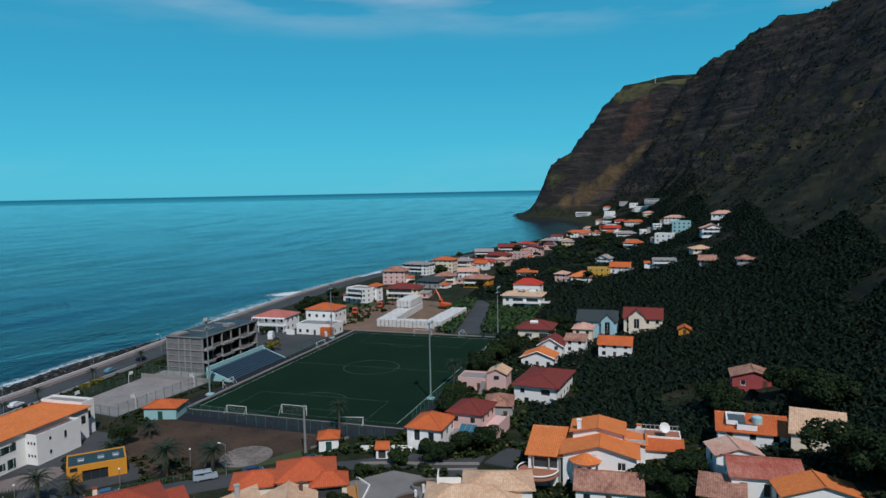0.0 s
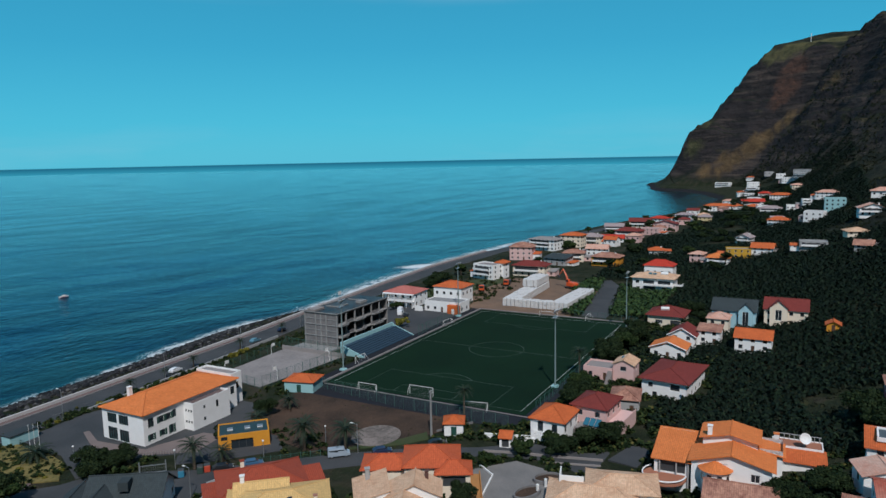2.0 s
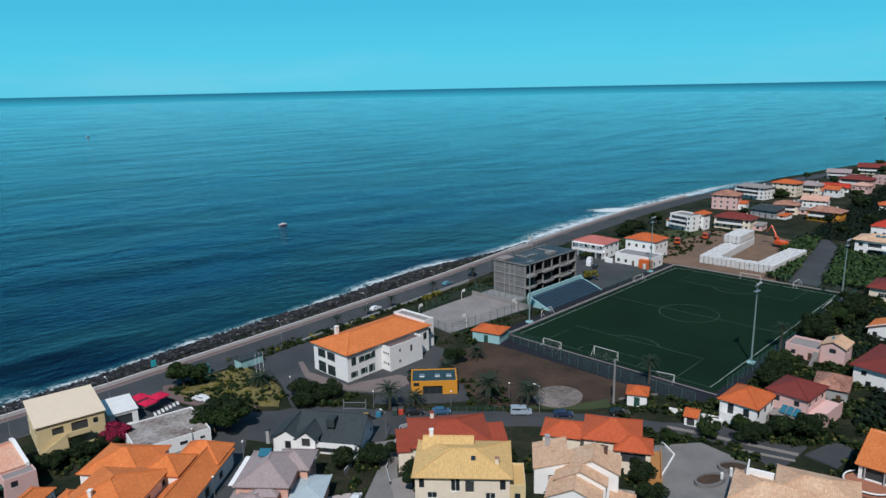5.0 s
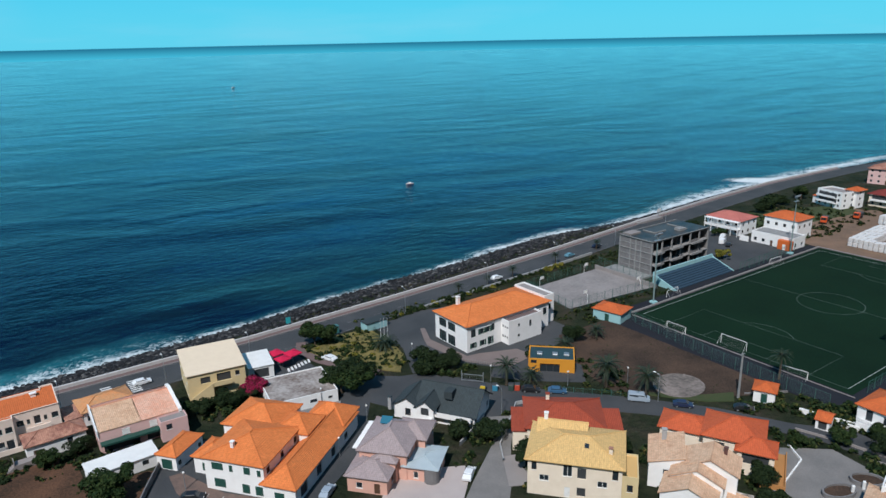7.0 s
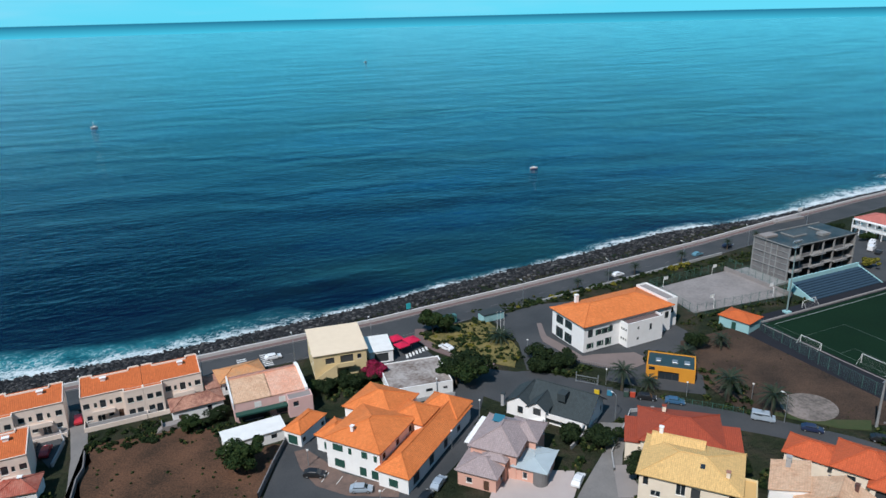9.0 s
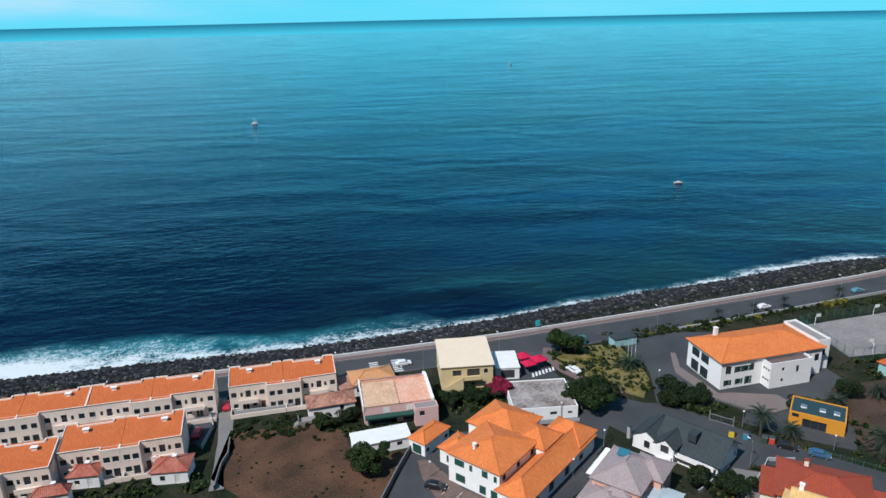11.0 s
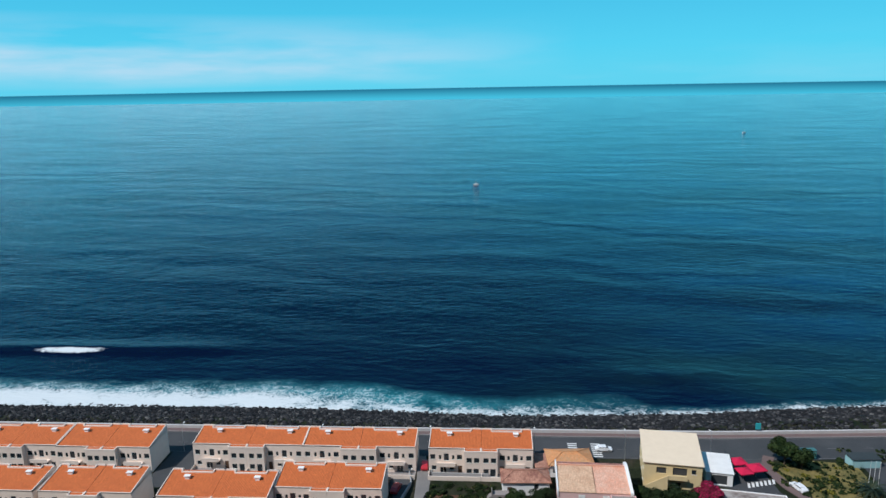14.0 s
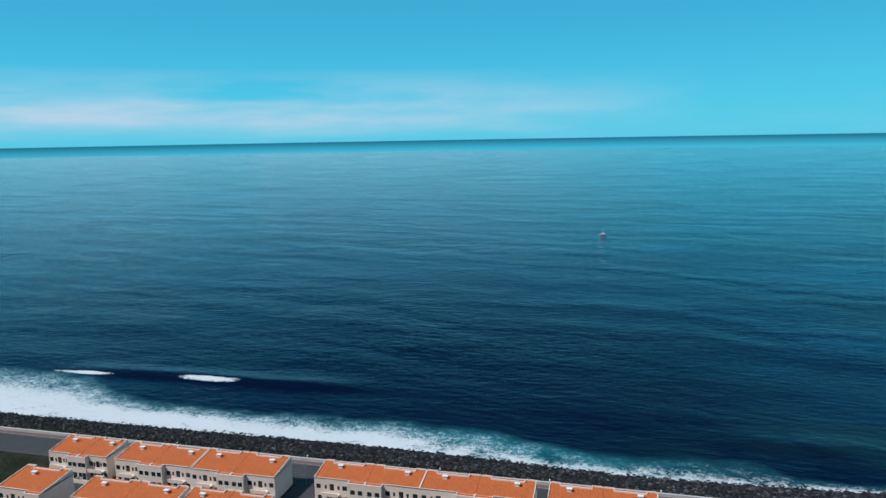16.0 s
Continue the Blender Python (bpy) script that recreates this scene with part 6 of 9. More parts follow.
def salmon_house():
    ob = house("salmon_house", "salmon two-storey house with several grey tiled hipped roofs", 59.6, 103.0, -49.0, 6.0)
    block(ob, 0, 0.6, 9.2, 11.4, 5.6, SALMON, ("hip", 2.5, TILE_GREY), {"f": [(0.5, 3.6, 1.0, 1.2, "w")], "r": row_of(2, 3.4, 1.0, 1.3, "w") + row_of(2, 0.6, 1.0, 1.6, "w")}, o=0.5)
    block(ob, 3.6, 4.2, 6.0, 6.4, 5.4, SALMON, ("hip", 2.0, TILE_GREY), {"r": row_of(2, 3.4, 1.0, 1.3, "w")}, o=0.5)
    block(ob, -1.4, -7.0, 7.6, 6.4, 3.4, SALMON, ("hip", 1.7, TILE_GREY), {"f": [(0.3, 0.9, 1.2, 1.2, "w"), (0.75, 0.1, 1.1, 2.1, "bD")], "r": [(0.5, 0.9, 1.2, 1.2, "w")]}, o=0.5)
    block(ob, 0.6, -5.0, 4.6, 3.0, 4.6, SALMON, ("hip", 0.8, TILE_GREY), {}, o=0.4)
    block(ob, 7.2, -1.4, 6.0, 7.0, 3.2, SALMON, ("hip", 0.5, mat("pale_blue_roof_sheet", (0.40, 0.47, 0.50), 0.6, (0.3, 0.36, 0.39))), {"f": [(0.35, 0.7, 0.9, 1.4, "w"), (0.75, 0.7, 0.9, 1.4, "w")], "r": [(0.5, 0.7, 1.0, 1.4, "w")]}, o=0.6)
    part("stone_tower", tube(bmesh.new(), [(9.2, -4.2, -0.5), (9.2, -4.2, 3.1)], 1.5, 16), BLOCK, ob)
    part("terrace_roof", boxes((-6.8, -4.9, -3.0, 7.0, 4.2, 4.35)), WHITE, ob)
    part("solar_panel", boxes((-1.1, 1.1, -0.9, 0.9, 0, 0.1)), glass("solar_glass", (0.03, 0.14, 0.2), 0.2), ob, at=pose(-1.4, 2.2, 7.9, 24, 0, 0))


salmon_house()


# ---- dark-roofed house ----
def dark_house():
    ob = house("dark_roofed_house", "white house with large dark slate-green gabled roofs and outside stairs", 78.0, 112.0, -57.0, 6.0)
    block(ob, 2.4, 1.2, 13.0, 10.0, 3.6, WHITE, ("gx", 3.4, TILE_DARK), {"f": [(0.25, 1.8, 1.8, 2.0, "do"), (0.6, 1.0, 1.2, 1.2, "d")], "r": row_of(2, 1.0)}, o=0.7)
    block(ob, -6.4, -0.6, 6.0, 7.6, 3.4, WHITE, ("gy", 1.9, TILE_DARK), {"f": [(0.55, 0.9, 1.3, 1.7, "b")], "l": row_of(2, 0.9)}, o=0.5)
    block(ob, -1.4, -3.6, 4.0, 5.0, 4.6, WHITE, ("gy", 1.5, TILE_DARK), {"f": [(0.5, 2.6, 1.8, 1.8, "do")]}, o=0.4)
    part("balcony", boxes((0.6, 8.6, -5.4, -3.8, 2.3, 2.5), (0.6, 8.6, -5.4, -5.25, 2.5, 3.4)), WHITE, ob)
    for k in range(12):
        part("step", boxes((-4.4 + 0.4 * k, -4.0 + 0.4 * k, -6.8, -5.5, -0.3, 0.24 + 0.2 * k)), WHITE, ob)
    chimney(ob, -9.6, -5.8, 3.6, 1.8, 0.7, GREY_WALL, TILE_DARK)
    part("dormer", boxes((-0.9, 0.9, -1.2, 1.2, -0.8, 0.9)), TILE_DARK, ob, at=pose(2.6, -1.4, 6.2))


dark_house()


# ---- yellow-roofed house and the red one behind it ----
def yellow_house():
    ob = house("yellow_roofed_house", "cream three-storey house with yellow tiled roof and chimneys", 84.2, 78.2, -49.5, 6.0)
    block(ob, 0.3, -0.4, 16.4, 12.0, 7.3, CREAM, ("hip", 2.0, TILE_YELLOW), {"f": [(0.07, 5.0, 0.9, 2.0, "b"), (0.43, 4.4, 1.6, 3.0, "w"), (0.58, 4.2, 1.5, 2.2, "do"), (0.93, 4.8, 1.0, 2.0, "b"), (0.18, 3.0, 1.7, 1.2, "w"), (0.8, 3.0, 1.7, 1.2, "w"), (0.43, 0.1, 1.0, 2.1, "wD"), (0.58, 0.6, 1.5, 1.8, "do")], "r": row_of(3, 4.6) + row_of(3, 1.2), "l": row_of(3, 4.6) + row_of(3, 1.2)}, o=0.6)
    block(ob, 9.9, -2.4, 2.8, 7.4, 5.2, YELLOW, ("flat", 0.4, TILE_YELLOW), {"f": [(0.5, 2.6, 1.0, 1.4, "b")]})
    block(ob, -2.6, 4.4, 9.0, 4.4, 8.0, CREAM, ("gx", 1.2, TILE_YELLOW), {}, o=0.3)
    chimney(ob, 6.4, -3.4, 7.9, 1.2, 0.6, CREAM, TILE_OLD)
    chimney(ob, -5.8, 4.6, 9.0, 1.2, 0.7, WHITE)
    part("skylight", boxes((-0.4, 0.4, -0.5, 0.5, -0.05, 0.16)), DARK_GLASS, ob, at=pose(2.2, -2.6, 8.55, 20, 0, 0))


yellow_house()


def red_house():
    ob = house("red_roofed_house", "house with dark red tiled roof beside the street", 92.4, 89.4, -40.0, 6.0)
    block(ob, 0, 0, 15.0, 11.6, 5.6, CREAM, ("hip", 2.3, TILE_BRICK), plain_wins(15, 11.6, 2, "b"), o=0.6)
    block(ob, -8.6, -1.4, 3.4, 8.0, 4.6, CREAM, ("mono", 0.5, TILE_BRICK), {"f": [(0.5, 0.1, 1.0, 2.1, "bD")]}, o=0.3)
    block(ob, 9.6, -0.6, 3.4, 6.4, 4.0, RED_WALL, ("mono", 1.2, TILE_BRICK), {"f": [(0.5, 0.1, 2.0, 2.2, "bD")]}, o=0.3)
    chimney(ob, -3.0, 3.4, 7.0, 0.9, 0.7, CREAM, TILE_BRICK)


red_house()
# ---- houses along the pitch and up the slope ----
TILE_BRIGHT = tile_mat("bright_red_tiles", (0.50, 0.045, 0.025), (0.38, 0.04, 0.025), amount=0.4)


def villa(label, x, y, w, d, h, wall, roof, storeys=2, rot=-90, style="b", o=0.5, z=None, chim=False, name="house", group="", far=False, own=None):
    """An ordinary house whose front stands with its middle at x, y."""
    a = radians(rot)
    cx, cy = x - math.sin(a) * d / 2, y + math.cos(a) * d / 2
    ob = house(name, label, cx, cy, rot, land_z(cx, cy) if z is None else z, "house", group)
    wins = plain_wins(w, d, storeys, style + ("n" if far else ""), h=h / storeys)
    wins.pop("b")
    wins.update(own or {})
    block(ob, 0, 0, w, d, h, wall, roof, wins, o=o)
    if chim and roof[0] != "flat":
        chimney(ob, w * 0.28, d * 0.12, h + roof[1] * 0.45, 1.0, 0.6)
    return ob


white_house = villa("white house with orange hipped roof and dark doors", 143.6, 51.7, 8.0, 9.6, 5.1, WHITE, ("hip", 2.2, TILE_DEEP), rot=-91, z=6, own={"f": [(0.3, 2.2, 1.3, 2.4, "d"), (0.72, 2.5, 1.3, 1.8, "d"), (0.5, 0.2, 1.0, 1.4, "d")], "r": row_of(3, 2.6, 1.2, 1.6, "d")})
part("porch", boxes((-3.2, 0.6, -6.6, -4.8, -0.4, 2.0)), WHITE, white_house)
for k in range(9):
    part("baluster", boxes((-3.15 + 0.44 * k, -3.0 + 0.44 * k, -6.55, -6.42, 2.0, 2.7)), WHITE_FRAME, white_house)
part("rail", boxes((-3.2, 0.6, -6.6, -6.38, 2.7, 2.82)), WHITE_FRAME, white_house)
pink = villa("pink house with dark red roof and a terrace", 152.6, 44.8, 8.4, 10.0, 6.3, PINK, ("hip", 1.9, TILE_RED), rot=-95, z=6)
part("terrace", boxes((2.2, 7.6, -4.0, 6.0, -0.6, 2.9), (7.4, 7.6, -4.0, 6.0, 2.9, 3.6)), PINK, pink)
part("carport", boxes((-2.0, 5.0, -9.0, -5.0, 2.3, 2.5), (-2.0, -1.8, -9.0, -8.8, -0.5, 2.3), (4.8, 5.0, -9.0, -8.8, -0.5, 2.3)), PAVING, pink)
for k in range(3):
    part("solar_panel", boxes((-0.6, 0.6, -1.1, 1.1, 0, 0.08)), glass("solar_glass", (0.03, 0.14, 0.2), 0.2), pink, at=pose(0.2 + 1.35 * k, -6.6, 3.4, 30, 0, 0))
villa("white house with broad dark red roof among bananas", 182.0, 33.6, 11.6, 18.6, 5.4, WHITE, ("hip", 1.8, TILE_RED), rot=-96, z=6, o=0.9, own={"f": [(0.2, 3.2, 1.2, 1.2, "b"), (0.3, 0.6, 1.2, 1.4, "b"), (0.75, 3.0, 2.4, 1.6, "do")]})
salmon = villa("pale pink house with flat roof, stairs and a gabled wing", 192.0, 54.0, 8.3, 7.4, 3.2, PINK, ("flat", 0.5, PAVING), 1, z=6)
block(salmon, 7.2, 0.4, 5.8, 6.8, 5.2, PINK, ("gy", 1.3, TILE_TAN), {"f": [(0.5, 3.2, 1.6, 1.2, "d")], "r": [(0.5, 3.2, 1.0, 1.1, "d")]}, o=0.4)
for k in range(11):
    part("step", boxes((3.0, 4.3, -7.6 + 0.35 * k, -7.25 + 0.35 * k, -0.4, 0.3 + 0.26 * k)), PAVING, salmon)
part("solar_heater", boxes((5.8, 7.6, 0.4, 2.2, 6.0, 6.12)), glass("solar_glass", (0.03, 0.14, 0.2), 0.2), salmon)
villa("old grey house with mottled clay tile roof", 168.6, 40.4, 6.7, 8.6, 3.6, GREY_WALL, ("hip", 1.7, TILE_OLD), 1, rot=-80, z=6)


def verges(ob, w, d, h, rise, o=0.5):
    """White edge boards up both slopes of a front gable."""
    low = h - o * rise / (w / 2)
    for sx in (-1, 1):
        part("verge_board", tube(bmesh.new(), [(sx * (w / 2 + o), -d / 2 - o, low + 0.12), (0, -d / 2 - o, h + rise + 0.14)], 0.16, 4), WHITE_FRAME, ob)


def big_orange_house():
    ob = house("orange_roofed_villa", "large white villa with sweeping orange roofs and a round bay", 135.4, 13.0, -87.0, 8.0, "house")
    block(ob, 1.0, 0, 13.6, 11.0, 6.2, WHITE, ("gy", 1.9, TILE_ORANGE), {"f": [(0.42, 6.0, 1.0, 0.9, "d"), (0.8, 3.4, 1.5, 1.5, "w"), (0.8, 0.5, 1.5, 1.5, "g"), (0.1, 0.3, 0.9, 2.1, "wD")], "r": row_of(3, 3.6, 1.1, 1.3, "w"), "l": row_of(2, 3.6)}, o=0.7)
    block(ob, -9.4, 0.8, 6.2, 11.6, 5.2, WHITE, ("mono", 1.6, TILE_ORANGE), {"f": [(0.5, 2.6, 5.0, 2.3, "do")], "l": row_of(3, 3.2)}, o=0.6)
    block(ob, 0.4, 4.6, 9.6, 6.6, 8.3, WHITE, ("gy", 1.1, TILE_ORANGE), {}, o=0.7)
    block(ob, 7.0, 5.0, 5.0, 6.0, 7.0, WHITE, ("monox", -1.0, TILE_ORANGE), {}, o=0.5)
    block(ob, 12.2, 8.6, 9.0, 4.4, 3.6, WHITE, ("mono", 0.9, TILE_DEEP), {"f": row_of(2, 0.8)}, o=0.5)
    block(ob, 12.2, 13.0, 9.0, 4.4, 4.6, WHITE, ("flat", 0.2, mat("terracotta_paving", (0.36, 0.15, 0.09), 0.85, (0.28, 0.11, 0.07))), {})
    for k in range(10):
        part("rail_post", boxes((8.0 + 0.9 * k, 8.12 + 0.9 * k, 14.9, 15.02, 4.6, 5.7)), GREY_WALL, ob)
    part("rail", boxes((7.9, 16.5, 14.88, 15.04, 5.7, 5.8)), GREY_WALL, ob)
    bay = part("bay", tube(bmesh.new(), [(-1.6, -5.4, -1.5), (-1.6, -5.4, 5.2)], 2.5, 20), WHITE, ob)
    bm = bmesh.new()
    uv = bm.loops.layers.uv.new("metres")
    top = bm.verts.new((-1.6, -5.4, 6.5))
    ring = [bm.verts.new((-1.6 + 3.1 * math.cos(a), -5.4 + 3.1 * math.sin(a), 5.1)) for a in np.linspace(0, 2 * math.pi, 21)[:-1]]
    for i in range(20):
        f = bm.faces.new((ring[i], ring[(i + 1) % 20], top))
        for lp, c in zip(f.loops, ((i, 0), (i + 1, 0), (i + 0.5, 3.3))):
            lp[uv].uv = c
    part("bay_roof", bm, TILE_ORANGE, bay)
    for k in range(4):
        a = radians(-150 + 40 * k)
        fm, pm, sm, _ = window_meshes(1.0, 1.6, "w")
        win = part("window", fm, None, bay, at=Matrix.Translation((-1.6 + 2.62 * math.cos(a), -5.4 + 2.62 * math.sin(a), 3.0)) @ Matrix.Rotation(a + math.pi / 2, 4, "Z"))
        part("pane", pm, None, win)
    deck = part("balcony", tube(bmesh.new(), [(-10.5, -6.4, 2.0), (-10.5, -6.4, 2.35)], 4.0, 28), mat("terracotta_paving", (0.36, 0.15, 0.09), 0.85, (0.28, 0.11, 0.07)), ob)
    part("balustrade", tube(bmesh.new(), [(-10.5 + 3.9 * math.cos(a), -6.4 + 3.9 * math.sin(a), 2.9) for a in np.linspace(math.pi * 0.75, math.pi * 2.0, 24)], 0.14, 6), WHITE, deck)
    for x in (-11.5, -8.5, -6.4):
        part("column", tube(bmesh.new(), [(x, -5.2, -1), (x, -5.2, 5.2)], 0.16, 8), GREY_WALL, ob)
    dish = bmesh.new()
    rings = [[dish.verts.new((r * math.cos(a), r * math.sin(a), 0.35 * r * r)) for a in np.linspace(0, 2 * math.pi, 17)[:-1]] for r in (0.05, 0.6, 1.1)]
    for a, b in zip(rings, rings[1:]):
        for i in range(16):
            dish.faces.new((a[i], a[(i + 1) % 16], b[(i + 1) % 16], b[i]))
    part("satellite_dish", dish, WHITE_FRAME, ob, at=pose(13.4, 11.6, 6.4, 60, 0, 20))
    part("dish_post", tube(bmesh.new(), [(13.4, 12.1, 4.4), (13.4, 12.0, 6.4)], 0.07, 6), METAL, ob)
    chimney(ob, -3.2, 1.6, 9.0, 1.2, 0.8)
    chimney(ob, 8.4, 11.6, 5.0, 1.6, 0.9, WHITE, TILE_ORANGE)


big_orange_house()
tan = villa("large house with pale tan hipped roofs and an open loggia", 111.6, 31.4, 16.4, 9.6, 4.0, WHITE, ("hip", 1.7, TILE_TAN), rot=-75, z=6, style="w")
block(tan, 4.6, 3.8, 12.0, 8.0, 5.0, WHITE, ("hip", 1.5, TILE_TAN), {}, o=0.6)
part("loggia", boxes((-6.6, -2.2, 2.6, 2.8, 3.6, 5.9), (-6.6, -6.4, 2.8, 6.4, 3.6, 5.9), (-6.4, -2.2, 2.8, 6.4, 3.6, 4.2)), WHITE, tan)
villa("house with a mottled dark clay tile roof", 121.4, 9.3, 11.4, 8.4, 3.2, WHITE, ("gx", 1.8, TILE_OLD), 1, rot=-86, z=8.0)
villa("house with a weathered reddish tile roof and white walls", 118.6, -15.8, 10.8, 9.0, 3.4, WHITE, ("gx", 1.5, TILE_FADED), 1, rot=-86, z=14.2)
terraced = villa("white house with orange roof and a sunken roof terrace", 141.5, -16.0, 12.4, 8.0, 4.8, WHITE, ("mono", 1.2, TILE_DEEP), 2, rot=-92, z=12.2)
part("roof_terrace", boxes((-4.4, -1.2, -1.8, 3.0, 5.6, 6.0), (-2.6, 0.6, -3.4, -1.8, 5.3, 5.75)), mat("slate_blue_paving", (0.07, 0.10, 0.12), 0.8, (0.05, 0.07, 0.085)), terraced)
part("terrace_parapet", boxes((-4.7, -4.4, -2.0, 3.3, 5.4, 6.35), (-4.4, -1.0, 3.0, 3.3, 5.4, 6.35), (-4.4, -2.6, -2.0, -1.8, 5.4, 6.2), (-2.8, -2.6, -3.6, -2.0, 5.0, 6.0), (-2.6, 0.8, -3.6, -3.4, 5.0, 6.0)), WHITE, terraced)
part("water_tank", tube(bmesh.new(), [(1.0, 0.4, 5.2), (1.0, 0.4, 6.6), (1.0, 0.4, 6.9)], [1.0, 1.0, 0.3], 14), mat("pale_teal_plastic", (0.35, 0.55, 0.58), 0.5, bump=0), terraced)
villa("small house with pale pinkish gabled roof", 130.6, -12.6, 7.8, 6.0, 3.2, WHITE, ("gy", 1.1, TILE_PINK), 1, rot=-76, z=13.4)
villa("house with a steep pale tan roof and a balcony", 135.2, -26.0, 8.6, 8.8, 5.0, CREAM, ("mono", 2.0, TILE_TAN), 2, rot=-99, z=14.6)
villa("low house with an orange gabled roof", 113.4, -23.0, 11.8, 5.4, 3.2, WHITE, ("gy", 1.8, TILE_ORANGE), 1, rot=-82, z=14.3)
villa("low annex with ochre terrace and old tile roof", 113.6, -8.6, 6.6, 7.0, 1.6, ORANGE_WALL, ("mono", 0.9, TILE_OLD), 1, rot=-95, z=14.0)
villa("dark red house with a white-edged gable among bananas", 178.2, -20.0, 9.6, 7.0, 3.2, RED_WALL, ("gy", 1.4, TILE_OLD), 1, style="w")
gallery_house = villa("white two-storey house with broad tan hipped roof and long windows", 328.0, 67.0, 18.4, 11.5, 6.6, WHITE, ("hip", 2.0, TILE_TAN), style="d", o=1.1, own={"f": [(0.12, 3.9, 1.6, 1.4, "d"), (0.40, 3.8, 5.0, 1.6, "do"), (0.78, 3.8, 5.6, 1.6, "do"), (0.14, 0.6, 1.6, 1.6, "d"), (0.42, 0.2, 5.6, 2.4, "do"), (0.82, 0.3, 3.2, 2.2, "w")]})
part("balcony", boxes((-3.6, 9.0, -7.4, -5.76, 3.1, 3.3), (-3.6, 9.0, -7.4, -7.25, 3.3, 4.0)), WHITE, gallery_house)
part("side_balcony", boxes((9.2, 13.0, -4.4, -1.0, 3.1, 3.3), (12.85, 13.0, -4.4, -1.0, 3.3, 4.0), (9.2, 12.85, -4.4, -4.25, 3.3, 4.0)), WHITE, gallery_house)
for k in range(2):
    part("solar_panel", boxes((-0.8, 0.8, -0.6, 0.6, 0, 0.1)), glass("solar_glass", (0.03, 0.14, 0.2), 0.2), gallery_house, at=pose(-1.6 + 2.0 * k, -2.6, 8.2, 22, 0, 0))
part("roof_light", boxes((-1.6, 1.6, -1.0, 1.0, -0.2, 0.5)), WHITE_FRAME, gallery_house, at=pose(4.6, -1.6, 8.1, 16, 0, 0))
villa("white house with a bright red hipped roof", 346.0, 68.0, 13.6, 9.0, 9.4, WHITE, ("hip", 2.6, TILE_BRIGHT), style="w")
low_red = villa("cream house with brown-red hipped roof and skylight", 262.0, 48.6, 12.6, 12.0, 4.4, CREAM, ("hip", 2.8, TILE_RED), 1, o=0.9, own={"f": [(0.32, 1.2, 2.6, 1.5, "w"), (0.78, 0.2, 3.4, 2.6, "do")]})
part("skylight", boxes((-1.5, 1.5, -0.7, 0.7, -0.3, 0.45)), WHITE_FRAME, low_red, at=pose(-0.6, -2.8, 6.3, 24, 0, 12))
verges(villa("white house with a steep red gabled roof and white verges", 234.0, 38.0, 8.4, 10.5, 4.6, WHITE, ("gy", 2.4, TILE_RED)), 8.4, 10.5, 4.6, 2.4)
verges(villa("low house with bright orange gabled roof and white verges", 221.0, 40.0, 10.6, 9.0, 3.4, WHITE, ("gy", 2.0, TILE_ORANGE), 1), 10.6, 9.0, 3.4, 2.0)
blue = villa("pale blue house with dark blue-grey gabled roof", 265.0, 25.4, 14.6, 11.0, 6.4, BLUE, ("gx", 3.2, TILE_DARK), style="w")
block(blue, 4.0, -4.6, 4.6, 4.0, 6.8, BLUE, ("gy", 2.2, TILE_DARK), {"f": [(0.5, 0.6, 2.0, 5.6, "w")]}, o=0.3)
villa("small cream house with pink tiled roof", 254.0, 29.4, 6.9, 7.4, 5.6, CREAM, ("hip", 1.8, TILE_PINK))
villa("white house with an old mono-pitch roof", 240.0, 30.4, 7.0, 7.0, 4.6, WHITE, ("mono", 1.0, TILE_OLD))
villa("white house with orange roof and a porch", 230.0, 16.2, 10.4, 9.0, 4.6, WHITE, ("gx", 1.9, TILE_DEEP))
red = villa("cream house with red roofs and a glazed gable", 264.0, 8.6, 13.6, 11.0, 6.0, CREAM, ("gx", 3.0, TILE_RED), z=9.8)
block(red, -2.2, -4.6, 5.6, 4.0, 6.8, CREAM, ("gy", 2.4, TILE_RED), {"f": [(0.5, 2.2, 2.0, 3.6, "w")]}, o=0.4)
villa("small outbuilding with an orange gabled roof", 246.0, -5.6, 3.8, 4.0, 2.4, ORANGE_WALL, ("gy", 1.0, TILE_DEEP), 1, chim=False)

# ---- seafront behind the car park ----
gal = villa("pale house with pink hipped roof and galleries", 254.0, 159.6, 15.0, 12.0, 6.2, WHITE, ("hip", 2.0, TILE_ROSE), rot=-88, style="b", z=6)
for z in (2.9, 5.9):
    part("gallery", boxes((-7.4, 7.6, -8.2, -6.0, z - 0.2, z)), WHITE, gal)
    part("gallery_rail", boxes((-7.4, 7.6, -8.2, -8.05, z, z + 0.9)) if z < 4 else boxes((-7.4, 7.6, -8.2, -6.0, z, z + 0.1)), WHITE, gal)
for k in range(6):
    part("column", boxes((-7.3 + 2.92 * k, -7.05 + 2.92 * k, -8.2, -7.95, -0.5, 5.8)), WHITE, gal)
up_house = villa("white house with orange-red hipped roof above the club house", 263.0, 140.6, 13.6, 11.0, 8.4, WHITE, ("hip", 2.1, TILE_DEEP), rot=-90, z=6, style="b")
club = villa("long low white club house with flat roof", 251.5, 137.2, 16.6, 9.0, 4.2, WHITE, ("flat", 0.4, CONCRETE), 1, rot=-90, z=6, style="d")
portal = part("portal", boxes((3.6, 8.6, -6.6, -4.5, -0.3, 3.6)), mat("orange_portal_paint", (0.60, 0.13, 0.03), 0.8), club)
part("door", boxes((5.6, 6.8, -6.65, -6.55, 0, 2.3)), WHITE_FRAME, portal)
part("side_wall", boxes((-12.0, -8.3, -6.5, -6.2, -0.3, 2.2)), WHITE, club)

